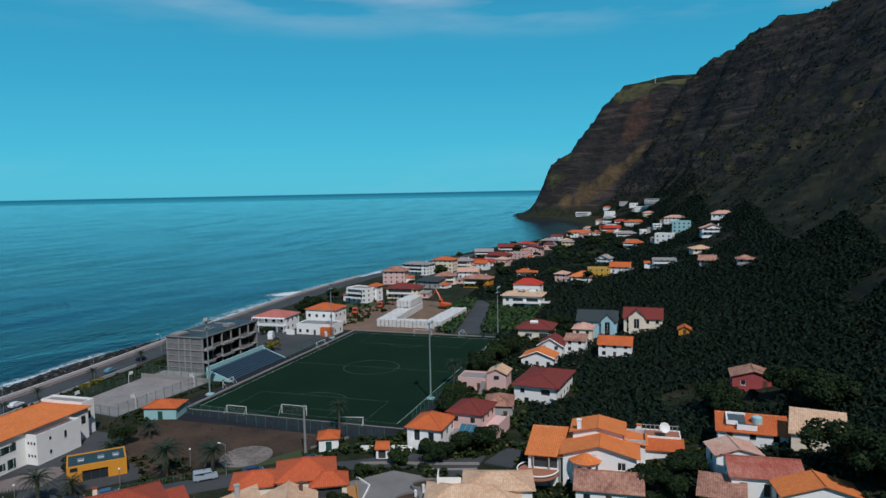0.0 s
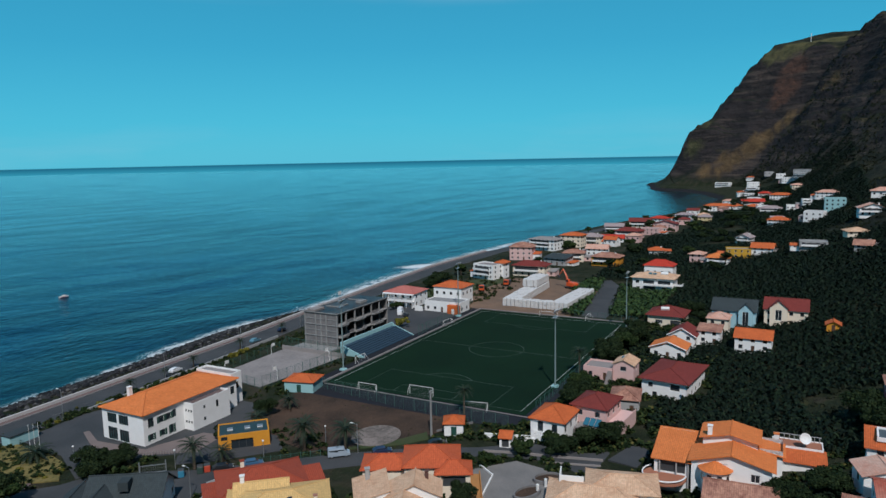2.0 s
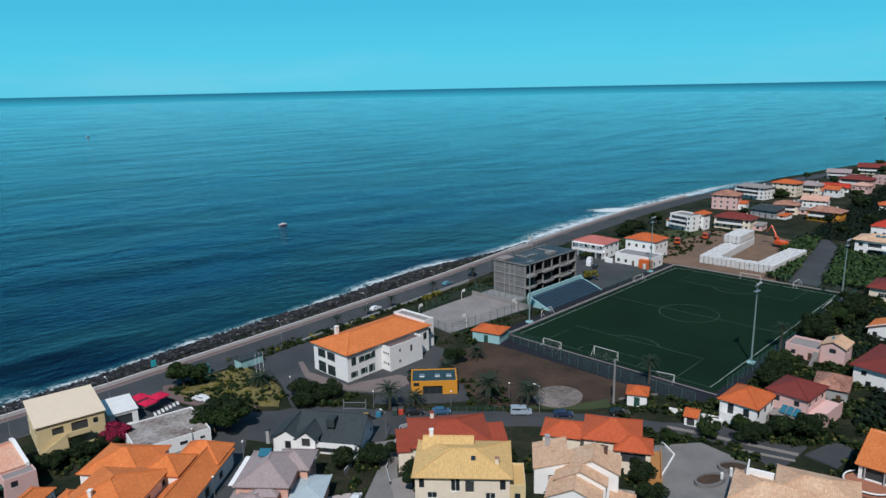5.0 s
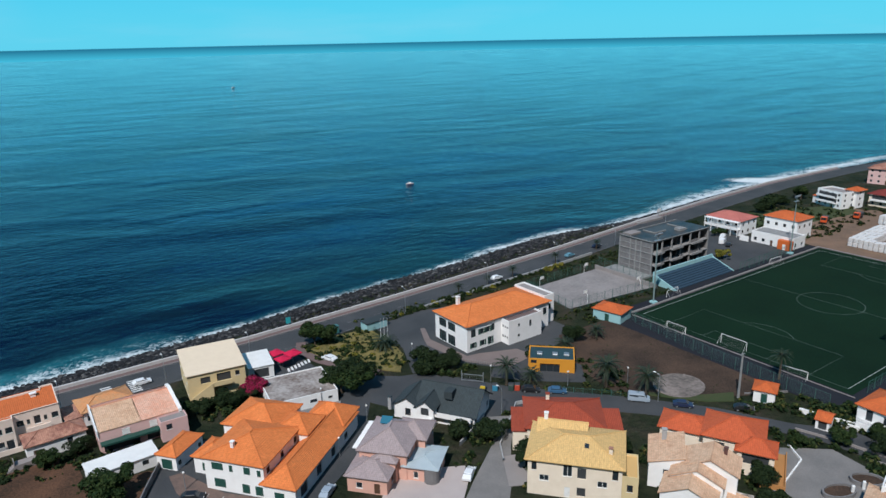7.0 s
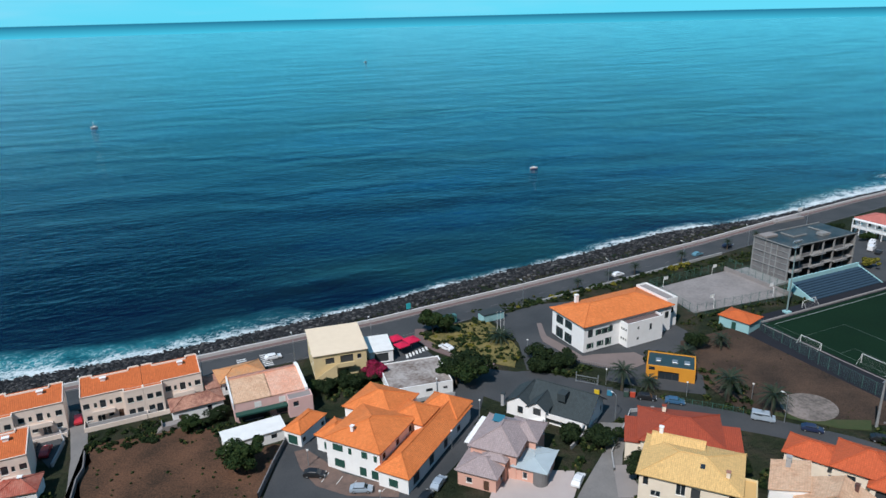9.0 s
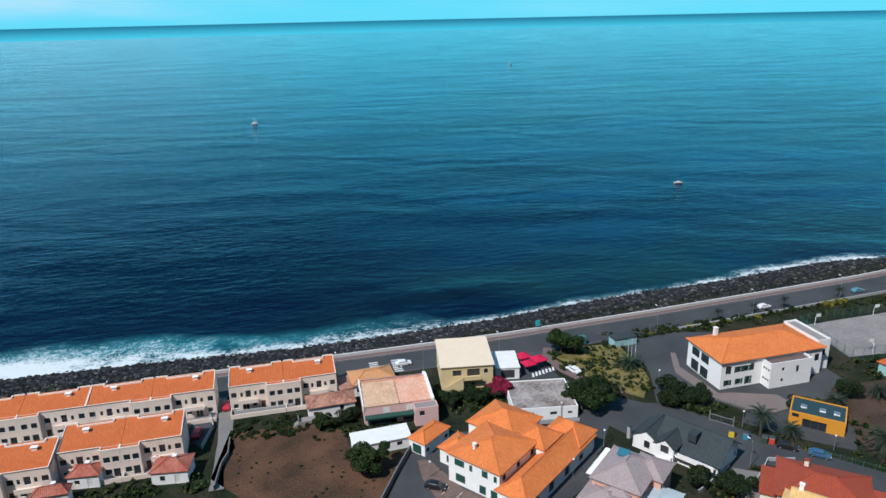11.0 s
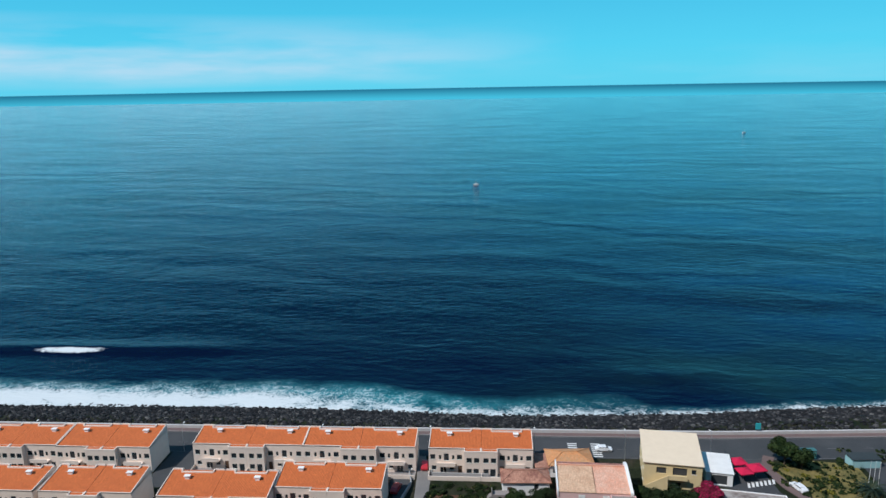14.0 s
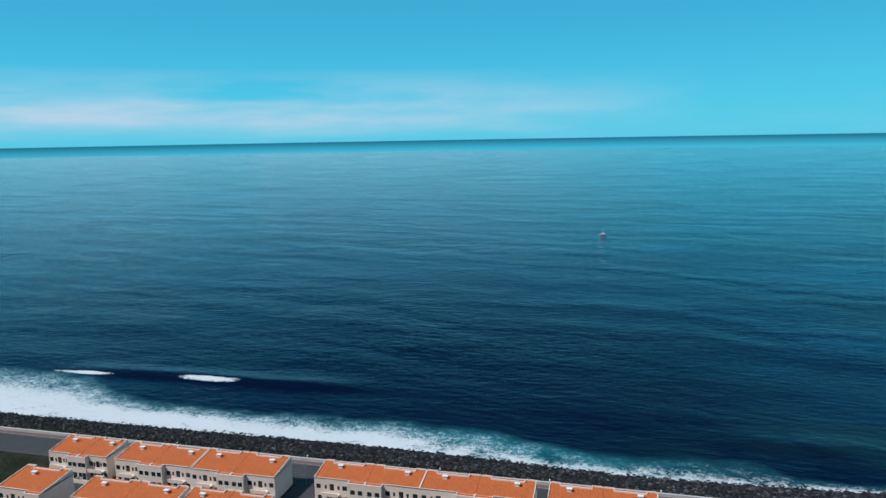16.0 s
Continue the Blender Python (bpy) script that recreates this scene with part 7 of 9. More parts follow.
# ---- the far village along the shore: front x, y, width, depth, height, wall, roof, storeys ----
FAR = [
    ("white house with a small red roof", 330, 155, 14, 9, 9.0, WHITE, ("flat", 0.6, PAVING), 3), ("small tower house with red roof", 336, 148, 5, 6, 10.0, WHITE, ("hip", 1.4, TILE_DEEP), 3),
    ("cream house with galleries and red roof", 347, 136, 19, 10, 7.0, CREAM, ("hip", 2.2, TILE_RED), 2), ("pink house with pink hipped roof", 400, 162, 15, 11, 10.0, PINK, ("hip", 2.6, TILE_OLD), 3),
    ("white hotel with a pale hipped roof and balconies", 447, 166, 21, 12, 9.0, WHITE, ("hip", 1.6, PAVING), 3), ("cream house with red roofs and balconies", 470, 153, 16, 11, 10.0, CREAM, ("hip", 2.0, TILE_DEEP), 3),
    ("cream house with grey roof and tall windows", 484, 143, 15, 11, 7.5, CREAM, ("hip", 2.2, TILE_GREY), 2), ("long low white house with red roof", 506, 134, 19, 9, 4.0, WHITE, ("gx", 2.0, TILE_BRIGHT), 1),
    ("pink house with red hipped roof", 533, 129, 20, 11, 7.0, PINK, ("hip", 2.4, TILE_RED), 2), ("pink house with a gabled front", 590, 112, 19, 12, 8.0, PINK, ("gy", 2.4, TILE_RED), 2),
    ("cream seafront house with dull red roof", 615, 138, 19, 10, 7.0, CREAM, ("gx", 2.4, TILE_RED), 2), ("white house with red roof by the bay", 640, 128, 15, 10, 7.5, WHITE, ("hip", 2.2, TILE_BRIGHT), 2),
    ("white house above the bay", 678, 112, 17, 10, 8.0, WHITE, ("hip", 2.0, TILE_GREY), 2), ("yellow house by the bay", 667, 92, 12, 9, 7.0, YELLOW, ("hip", 2.2, TILE_GREY), 2),
    ("old house with reddish roof", 405, 130, 13, 9, 6.5, CREAM, ("hip", 2.0, TILE_OLD), 2), ("grey block house with flat roof", 388, 136, 15, 10, 5.0, GREY_WALL, ("mono", 1.6, TILE_DARK), 2),
    ("brick-red house with stepped roofs", 395, 108, 17, 10, 6.5, ORANGE_WALL, ("hip", 2.2, TILE_OLD), 2), ("pale house with a pink roof", 434, 124, 14, 9, 6.0, WHITE, ("gx", 2.0, TILE_PINK), 2),
    ("low house with an orange roof among trees", 451, 90, 10, 8, 3.5, WHITE, ("hip", 2.0, TILE_DEEP), 1), ("pink house among bananas", 414, 61, 7.5, 8, 6.0, PINK, ("hip", 1.6, TILE_PINK), 2),
    ("white house with orange roof among bananas", 404, 48, 12, 9, 5.0, WHITE, ("hip", 2.2, TILE_ORANGE), 2), ("long yellow house with flat roof", 430, 40, 14, 9, 6.0, mat("ochre_render", (0.55, 0.32, 0.04), 0.85), ("flat", 0.5, PAVING), 2),
    ("white gabled house with grey roof", 493, 44, 10, 10, 5.5, WHITE, ("gy", 2.2, TILE_GREY), 2), ("white house with orange roof on the slope", 432, 28, 12, 9, 5.5, WHITE, ("gx", 2.2, TILE_DEEP), 2),
    ("unfinished grey terraces on the slope", 409, 2, 14, 9, 5.0, GREY_WALL, ("flat", 0.4, CONCRETE), 2), ("house with pale tan roof on the slope", 410, -18, 11, 9, 3.0, CREAM, ("hip", 1.8, TILE_TAN), 1),
    ("old house with dull red roof", 365, -18, 7.5, 7, 3.0, GREY_WALL, ("gx", 1.8, TILE_OLD), 1), ("old house with brown roof", 327, -32, 7, 6, 2.8, GREY_WALL, ("hip", 1.6, TILE_OLD), 1),
    ("white house with tan hipped roof", 455, -26, 14, 9, 6.0, WHITE, ("gy", 2.4, TILE_PINK), 2), ("white house with flat roof on the slope", 532, 4, 13, 9, 7.5, WHITE, ("flat", 0.6, PAVING), 2),
    ("white house with an orange roof below the slope", 579, 28, 15, 10, 5.0, WHITE, ("hip", 2.4, TILE_DEEP), 2), ("pale teal house with stepped terraces", 551, -9, 14, 10, 10.0, TEAL_WALL, ("flat", 0.6, PAVING), 3),
    ("white house high on the slope", 666, 10, 8, 8, 8.0, WHITE, ("flat", 0.6, PAVING), 3), ("white house with pink roof on the slope", 670, -4, 18, 10, 6.0, WHITE, ("hip", 2.2, TILE_PINK), 2),
    ("white house with pale tan roof under the cliff", 518, -35, 15, 9, 4.0, WHITE, ("hip", 2.2, TILE_PINK), 1), ("long white house with orange roof by the bay", 810, 97, 30, 11, 7.0, WHITE, ("hip", 2.6, TILE_DEEP), 2),
    ("white house with red roof near the bay", 821, 64, 24, 11, 8.0, WHITE, ("gx", 2.6, TILE_BRIGHT), 2), ("white house near the far bay", 882, 41, 24, 11, 7.0, WHITE, ("hip", 2.6, TILE_DEEP), 2),
    ("white building on the far shore", 1299, 151, 28, 12, 8.0, WHITE, ("flat", 0.6, PAVING), 2), ("white house under the far cliff", 1213, 96, 19, 11, 9.0, WHITE, ("flat", 0.6, PAVING), 2),
    ("pale block of flats under the cliff", 1054, 23, 26, 10, 10.0, GREY_WALL, ("flat", 0.6, PAVING), 4), ("white house among the far gardens", 1073, 39, 22, 11, 8.0, WHITE, ("flat", 0.6, PAVING), 2),
    ("white house with dark windows on the flat", 722, 41, 20, 11, 6.0, WHITE, ("hip", 2.4, TILE_GREY), 2), ("pale yellow house beside the bay road", 700, 97, 11, 9, 6.0, YELLOW, ("hip", 2.0, TILE_TAN), 2),
    ("white house with orange roof near the trees", 760, 60, 14, 9, 6.0, WHITE, ("hip", 2.2, TILE_DEEP), 2), ("white house among far gardens", 900, 70, 16, 9, 6.0, WHITE, ("flat", 0.5, PAVING), 2),
    ("white house with red roof among far gardens", 960, 62, 16, 9, 6.0, WHITE, ("hip", 2.2, TILE_BRIGHT), 2), ("pale house below the cliff path", 940, 25, 14, 9, 6.0, CREAM, ("hip", 2.0, TILE_PINK), 2),
    ("white house at the end of the flat", 1120, 90, 18, 9, 7.0, WHITE, ("flat", 0.5, PAVING), 2), ("small white house at the end of the flat", 1010, 85, 14, 9, 6.0, WHITE, ("flat", 0.5, PAVING), 2),
    ("grey seafront house with grey tiled roof", 575, 150, 16, 9, 6.0, GREY_WALL, ("gx", 2.0, TILE_GREY), 2), ("pale pink house with stepped terraces", 560, 118, 15, 10, 6.0, PINK, ("flat", 0.6, PAVING), 2),
]
for n, (label, x, y, w, d, h, wall, roof, st) in enumerate(FAR):
    hh = h * 0.82
    ob = villa(label, x, y, w * 0.94, d, hh, wall, roof, st, rot=-90 + ((n * 37) % 29 - 14), style="d" if n % 3 else "w", o=0.8, chim=n % 2 == 0, far=True)
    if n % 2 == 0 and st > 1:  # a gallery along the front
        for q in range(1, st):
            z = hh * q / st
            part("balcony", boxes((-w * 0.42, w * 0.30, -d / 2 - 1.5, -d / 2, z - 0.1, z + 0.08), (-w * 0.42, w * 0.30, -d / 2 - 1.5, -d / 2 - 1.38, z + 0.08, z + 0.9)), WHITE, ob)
            # dark sheet on the wall stands in for shade inside the gallery
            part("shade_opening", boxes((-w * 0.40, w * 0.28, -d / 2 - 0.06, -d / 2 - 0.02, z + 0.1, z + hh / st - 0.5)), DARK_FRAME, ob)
    if n % 3 != 1:  # a lower wing
        s = -1 if n % 4 < 2 else 1
        block(ob, s * (w * 0.5 + 1.6), 1.0 + n % 3, 4.4, d * 0.7, hh * (0.45 if st > 1 else 0.8), (WHITE, CREAM, PINK)[n % 3], ("mono", 0.7, (TILE_DEEP, TILE_OLD, PAVING)[n % 3]), {"f": [(0.5, 0.8, 1.2, 1.2, "dn")]}, o=0.3)

# smaller houses further off: front x, y, width, height, wall, roof
SMALL = [(1264, 105, 12, 5, WHITE, ("hip", 1.6, TILE_DEEP)), (1231, 75, 14, 6, GREY_WALL, ("flat", 0.5, PAVING)), (1168, 55, 13, 6, WHITE, ("flat", 0.5, PAVING)), (905, 98, 13, 5, WHITE, ("hip", 1.8, TILE_PINK)), (1051, 98, 12, 6, WHITE, ("hip", 1.8, TILE_DEEP)), (787, 91, 11, 5, PINK, ("hip", 1.8, TILE_OLD)), (744, 114, 12, 6, WHITE, ("gx", 1.8, TILE_RED)), (826, 108, 13, 5, CREAM, ("hip", 1.8, TILE_DEEP)),
         (755, 51, 11, 5, WHITE, ("flat", 0.5, PAVING)), (649, 107, 10, 5, PINK, ("hip", 1.8, TILE_RED)), (790, 76, 10, 5, WHITE, ("hip", 1.8, TILE_DEEP)), (879, 66, 11, 5, WHITE, ("flat", 0.5, PAVING)), (602, 30, 9, 4, BLUE, ("gx", 1.6, TILE_GREY)), (680, 22, 9, 5, WHITE, ("flat", 0.5, PAVING)), (509, 119, 10, 5, PINK, ("hip", 1.8, TILE_PINK)), (482, 128, 9, 5, WHITE, ("gx", 1.8, TILE_DEEP)), (572, 113, 9, 5, WHITE, ("hip", 1.8, TILE_OLD))]
for n, (x, y, w, h, wall, roof) in enumerate(SMALL):
    ob = house("house", "small pale house among the far gardens", x + 4, y, -90 + (n * 23) % 31 - 15, land_z(x + 4, y), "house", "far village houses")
    block(ob, 0, 0, w, 8.0, h, wall, roof, {"f": row_of(3, h * 0.52, 1.2, 1.2, "dn"), "r": row_of(1, h * 0.5, 1.2, 1.2, "dn")}, o=0.5)


def tan_cluster(x, y, rot):
    """White house of staggered bodies under pale tan roofs."""
    ob = house("tan_roofed_house", "white house of stepped blocks with pale tan gabled roofs", x, y, rot, 6.0)
    for k, (bx, by, w, d, h) in enumerate(((-1.5, -1.7, 9.0, 6.0, 4.2), (-0.7, 2.5, 8.8, 6.0, 5.2), (1.1, 5.2, 9.2, 6.0, 6.1))):
        block(ob, bx, by, w, d, h, WHITE, ("gy", 2.1, TILE_TAN), {"f": [(0.4, h - 2.0, 1.0, 1.1, "w"), (0.4, 0.6, 1.2, 1.6, "b")], "r": [(0.5, h - 2.2, 1.0, 1.0, "b")], "l": row_of(2, 1.0)}, o=0.35)
    block(ob, 6.6, 0.0, 4.0, 6.0, 2.6, WHITE, ("monox", -0.8, TILE_TAN), {}, o=0.3)
    chimney(ob, 0.8, 3.4, 6.2, 1.2, 0.6, mat("dark_brick", (0.12, 0.06, 0.05), 0.9), WHITE)
    chimney(ob, 3.2, 6.6, 7.2, 1.2, 0.6, mat("dark_brick", (0.12, 0.06, 0.05), 0.9))


tan_cluster(95.6, 59.4, -62)


def tan_front():
    ob = house("tan_roofed_house", "low white house with a pale tan mono-pitch roof", 98.4, 68.8, -52, 6.0)
    block(ob, 0, 0, 6.0, 9.0, 5.2, WHITE, ("monox", 1.6, TILE_TAN), {"f": [(0.5, 2.8, 1.0, 1.1, "w")]}, o=0.25)
    chimney(ob, -0.4, 2.6, 6.6, 1.2, 0.8, GREY_WALL)


tan_front()


def orange_corner():
    ob = house("cream_house", "cream house with red-orange hipped roofs and an ochre terrace", 114.6, 65.2, -62, 6.0)
    block(ob, 0, 0, 10.4, 9.4, 5.6, CREAM, ("hip", 2.4, TILE_CORAL), {"f": [(0.3, 3.2, 1.4, 1.3, "d"), (0.3, 0.8, 1.4, 1.3, "d")], "r": row_of(2, 3.2, 1.2, 1.3, "d") + row_of(2, 0.8)}, o=0.6)
    block(ob, 4.2, -4.2, 6.4, 5.0, 5.0, CREAM, ("hip", 1.7, TILE_CORAL), {"f": [(0.5, 2.4, 4.6, 2.0, "do")], "r": [(0.5, 2.4, 3.4, 2.0, "do")]}, o=0.5)
    block(ob, -8.8, 0.4, 9.4, 6.8, 4.4, CREAM, ("hip", 1.7, TILE_CORAL), {"f": row_of(2, 1.0)}, o=0.5)
    part("terrace", boxes((5.0, 9.6, -9.6, 2.6, -0.4, 0.5), (9.4, 9.6, -9.6, 2.6, 0.5, 1.2), (5.0, 9.4, -9.6, -9.4, 0.5, 1.2)), mat("ochre_paving", (0.42, 0.2, 0.07), 0.9), ob)


orange_corner()


def planter(x, y, rx, ry, rot):
    """Low oval wall round dark soil on the turning place, with a pale bollard beside it."""
    ob = thing("planter", "low oval concrete planter with dark soil on the turning place", "planter", pose(x, y, 6.13, 0, 0, rot), "planters")
    bm = bmesh.new()
    rings = []
    for f, z in ((1.0, -0.1), (1.0, 0.75), (0.88, 0.75), (0.88, 0.3)):
        rings.append([bm.verts.new((rx * f * math.cos(a), ry * f * math.sin(a), z)) for a in np.linspace(0, 2 * math.pi, 29)[:-1]])
    for p, q in zip(rings, rings[1:]):
        for i in range(28):
            bm.faces.new((p[i], p[(i + 1) % 28], q[(i + 1) % 28], q[i]))
    part("rim", bm, BLOCK, ob)
    part("soil", sheet(bmesh.new(), [(rx * 0.87 * math.cos(a), ry * 0.87 * math.sin(a)) for a in np.linspace(0, 2 * math.pi, 29)[:-1]], 0.34), SOIL, ob)


planter(118.0, 46.4, 3.4, 1.9, -20)
planter(125.4, 45.0, 3.0, 2.0, -45)
for bx, by in ((119.9, 45.0), (122.7, 44.4)):
    bol = thing("bollard", "short white cylindrical bollard beside the planters", "bollard", pose(bx, by, 6.13), "white bollards")
    part("post", tube(bmesh.new(), [(0, 0, -0.05), (0, 0, 1.5), (0, 0, 1.62)], [0.3, 0.3, 0.2], 12), WHITE_FRAME, bol)


def gate_roof():
    ob = house("gate_shelter", "small gate shelter with an orange tiled roof and white garden wall", 138.4, 59.4, -75, 6.0, "shelter")
    block(ob, 0, 0, 2.6, 4.2, 2.4, WHITE, ("gx", 0.8, TILE_DEEP), {"f": [(0.5, 0.1, 1.6, 2.0, "do")]}, o=0.3)
    part("garden_wall", boxes((2.6, 14.0, 1.7, 2.0, -0.4, 1.1)), WHITE, ob)


gate_roof()

# ---- stones and plants ----
def build_rocks():
    rnd = random.Random(5)
    ico = bmesh.new()
    bmesh.ops.create_icosphere(ico, subdivisions=1, radius=1.0)
    base_v = [v.co.copy() for v in ico.verts]
    base_f = [[v.index for v in f.verts] for f in ico.faces]
    ico.free()
    shore = [(Vector((p[0], p[1], 0)), Vector((q[0], q[1], 0))) for p, q in zip(COAST, COAST[1:])]
    verts, faces = [], []

    def edge_y(x):
        for a, b in shore:
            if a.x <= x <= b.x:
                return a.y + (b.y - a.y) * (x - a.x) / (b.x - a.x) + 8.5
        return 176.9

    for _ in range(17000):
        x = rnd.uniform(-330, 480) if rnd.random() < 0.75 else rnd.uniform(-150, 200)
        yw = edge_y(x)
        yc = lerp_table(SECTIONS, x)[0]
        k = rnd.random()
        y = yw + (yc + 1.5 - yw) * k
        s = rnd.uniform(0.3, 0.7) * (1.25 if rnd.random() < 0.1 else 1.0)
        z = land_z(x, y) + 0.1 * s
        q = Euler((rnd.uniform(0, 6), rnd.uniform(0, 6), rnd.uniform(0, 6))).to_matrix()
        f = Vector((rnd.uniform(0.8, 1.3), rnd.uniform(0.7, 1.1), rnd.uniform(0.55, 0.8))) * s
        n0 = len(verts)
        for v in base_v:
            w = q @ (v * rnd.uniform(0.82, 1.15))
            verts.append((x + w.x * f.x, y + w.y * f.y, z + w.z * f.z))
        faces += [[n0 + i for i in t] for t in base_f]
    me = bpy.data.meshes.new("boulders")
    me.from_pydata(verts, [], faces)
    me.materials.append(rock_mat())
    return me


def island_mat(name, stops, rough=0.85, spec=0.06):
    """Pieces of one mesh that differ from one to the next."""
    m = bpy.data.materials.new(name)
    m.use_nodes = True
    n, l = m.node_tree.nodes, m.node_tree.links
    b = n["Principled BSDF"]
    b.inputs["Roughness"].default_value, b.inputs["Specular IOR Level"].default_value = rough, spec
    geo, r = n.new("ShaderNodeNewGeometry"), n.new("ShaderNodeValToRGB")
    l.new(geo.outputs["Random Per Island"], r.inputs[0])
    while len(r.color_ramp.elements) < len(stops):
        r.color_ramp.elements.new(0.5)
    for e, (p, c) in zip(r.color_ramp.elements, stops):
        e.position, e.color = p, (*c, 1)
    l.new(r.outputs[0], b.inputs["Base Color"])
    return m


def rock_mat():
    return island_mat("basalt_boulders", [(0.0, (0.012, 0.013, 0.015)), (0.6, (0.028, 0.029, 0.032)), (0.9, (0.06, 0.06, 0.062)), (1.0, (0.12, 0.118, 0.115))], 0.8)


tagged(new("boulders", build_rocks()), "bank of dark rounded basalt boulders below the sea wall", "boulders", kind="stuff")

LEAVES = {
    "green": island_mat("tree_leaves", [(0.0, (0.010, 0.022, 0.009)), (0.5, (0.019, 0.037, 0.012)), (1.0, (0.042, 0.060, 0.020))], 0.65),
    "dark": island_mat("dark_tree_leaves", [(0.0, (0.008, 0.016, 0.008)), (0.6, (0.015, 0.027, 0.011)), (1.0, (0.029, 0.043, 0.016))], 0.65),
    "magenta": island_mat("bougainvillea_leaves", [(0.0, (0.03, 0.03, 0.015)), (0.4, (0.20, 0.012, 0.045)), (1.0, (0.36, 0.02, 0.08))], 0.7),
    "yellow": island_mat("pale_shrub_leaves", [(0.0, (0.05, 0.06, 0.015)), (0.5, (0.12, 0.12, 0.02)), (1.0, (0.24, 0.2, 0.04))], 0.7),
}


def crown_mesh(seed, n, kind, flat_=0.75, size=0.13):
    """Leaf clumps over a lumpy crown of radius one."""
    rnd = random.Random(seed)
    lumps = [(Vector((rnd.gauss(0, 0.42), rnd.gauss(0, 0.42), rnd.uniform(-0.25, 0.55))), rnd.uniform(0.26, 0.55)) for _ in range(15)]
    verts, faces = [], []
    for _ in range(n):
        c, r = rnd.choice(lumps)
        d = Vector((rnd.gauss(0, 1), rnd.gauss(0, 1), rnd.gauss(0, 1) + 0.35)).normalized()
        p = c + d * r * rnd.uniform(0.72, 1.05)
        p.z *= flat_
        q = (d + Vector((rnd.gauss(0, 0.5), rnd.gauss(0, 0.5), rnd.gauss(0, 0.5)))).to_track_quat("Z", "Y")
        s = size * rnd.uniform(0.6, 1.4)
        n0 = len(verts)
        for k in range(5):
            a = k * 1.2566 + rnd.uniform(-0.3, 0.3)
            verts.append(p + q @ Vector((s * math.cos(a), s * math.sin(a) * 0.8, s * rnd.uniform(-0.25, 0.25))))
        faces.append([n0 + k for k in range(5)])
    me = bpy.data.meshes.new("crown")
    me.from_pydata([tuple(v) for v in verts], [], faces)
    me.materials.append(LEAVES[kind])
    return me


CROWNS = {k: [crown_mesh(s + 3 * i, 6000, k, 0.75, 0.056) for s in range(3)] for i, k in enumerate(("green", "dark", "magenta", "yellow"))}


SPARSE = {k: [crown_mesh(s + 40 + 3 * i, 900, k, 0.75, 0.15) for s in range(3)] for i, k in enumerate(("green", "dark", "yellow"))}


def trunk_mesh(seed):
    rnd = random.Random(seed)
    bm = bmesh.new()
    tube(bm, [(0, 0, -0.4), (0.03, 0.02, 0.35), (0.0, 0.04, 0.75)], [0.10, 0.075, 0.05], 8)
    for k in range(5):
        a = k * 1.26 + rnd.uniform(-0.3, 0.3)
        tube(bm, [(0.02, 0.02, 0.45), (0.22 * math.cos(a), 0.22 * math.sin(a), 0.75), (0.5 * math.cos(a), 0.5 * math.sin(a), 1.05)], [0.045, 0.03, 0.012], 5)
    return mesh_of("trunk", bm, BARK)


TRUNKS = [trunk_mesh(s) for s in range(3)]
TREE_COUNT = [0]


def tree(x, y, r, h, kind="green", label="leafy green tree with a broad crown", name="tree", group="", z=None):
    k = TREE_COUNT[0]
    TREE_COUNT[0] += 1
    ob = thing(name, label, "tree" if name == "tree" else "shrub", pose(x, y, land_z(x, y) if z is None else z, 0, 0, (k * 73) % 360), group)
    crown_z = h - 0.62 * r
    part("trunk", TRUNKS[k % 3], None, ob, at=Matrix.Diagonal((h * 0.45, h * 0.45, max(0.3, crown_z), 1)))
    light = kind in SPARSE and (name == "shrub" or x > 300)
    part("crown", (SPARSE if light else CROWNS)[kind][k % 3], None, ob, at=Matrix.Translation((0, 0, crown_z)) @ Matrix.Diagonal((r, r, r * 0.95, 1)))
    return ob


def shrub(x, y, r, kind="dark", label="low dense dark green shrub"):
    return tree(x, y, r, r * 0.95, kind, label, "shrub", "shrubs")


def palm_meshes(seed, fronds=34, length=3.2):
    rnd = random.Random(seed)
    crown = bmesh.new()
    for k in range(fronds):
        a = k * 2.399 + rnd.uniform(-0.2, 0.2)
        up = 1.15 - 1.55 * (k / fronds)
        d = Vector((math.cos(a), math.sin(a), 0))
        side = Vector((-math.sin(a), math.cos(a), 0))
        pts = []
        for i in range(8):
            t = i / 7
            pts.append(d * length * t * (0.55 + 0.45 * math.cos(up)) + Vector((0, 0, length * (math.sin(up) * t - 0.52 * t * t))))
        for i in range(1, 8):
            wd = 0.52 * math.sin(math.pi * min(1, 0.12 + i / 8.5))
            for s in (-1, 1):
                p, q = pts[i - 1], pts[i]
                tip = (p + q) / 2 + side * s * wd + (q - p) * 1.1 - Vector((0, 0, 0.16))
                tip2 = q + side * s * wd * 0.9 + (q - p) * 1.1 - Vector((0, 0, 0.16))
                m1 = p.lerp(q, 0.45)
                crown.faces.new([crown.verts.new(v) for v in (p, m1, tip)])
                crown.faces.new([crown.verts.new(v) for v in (p.lerp(q, 0.5), q, tip2)])
    trunk = bmesh.new()
    tube(trunk, [(0, 0, -0.4), (0, 0, 0.5), (0, 0, 0.95), (0, 0, 1.02)], [0.36, 0.3, 0.32, 0.2], 10)
    return mesh_of("fronds", crown, PALM_LEAF), mesh_of("trunk", trunk, BARK)


PALMS = [palm_meshes(s) for s in (1, 2)]


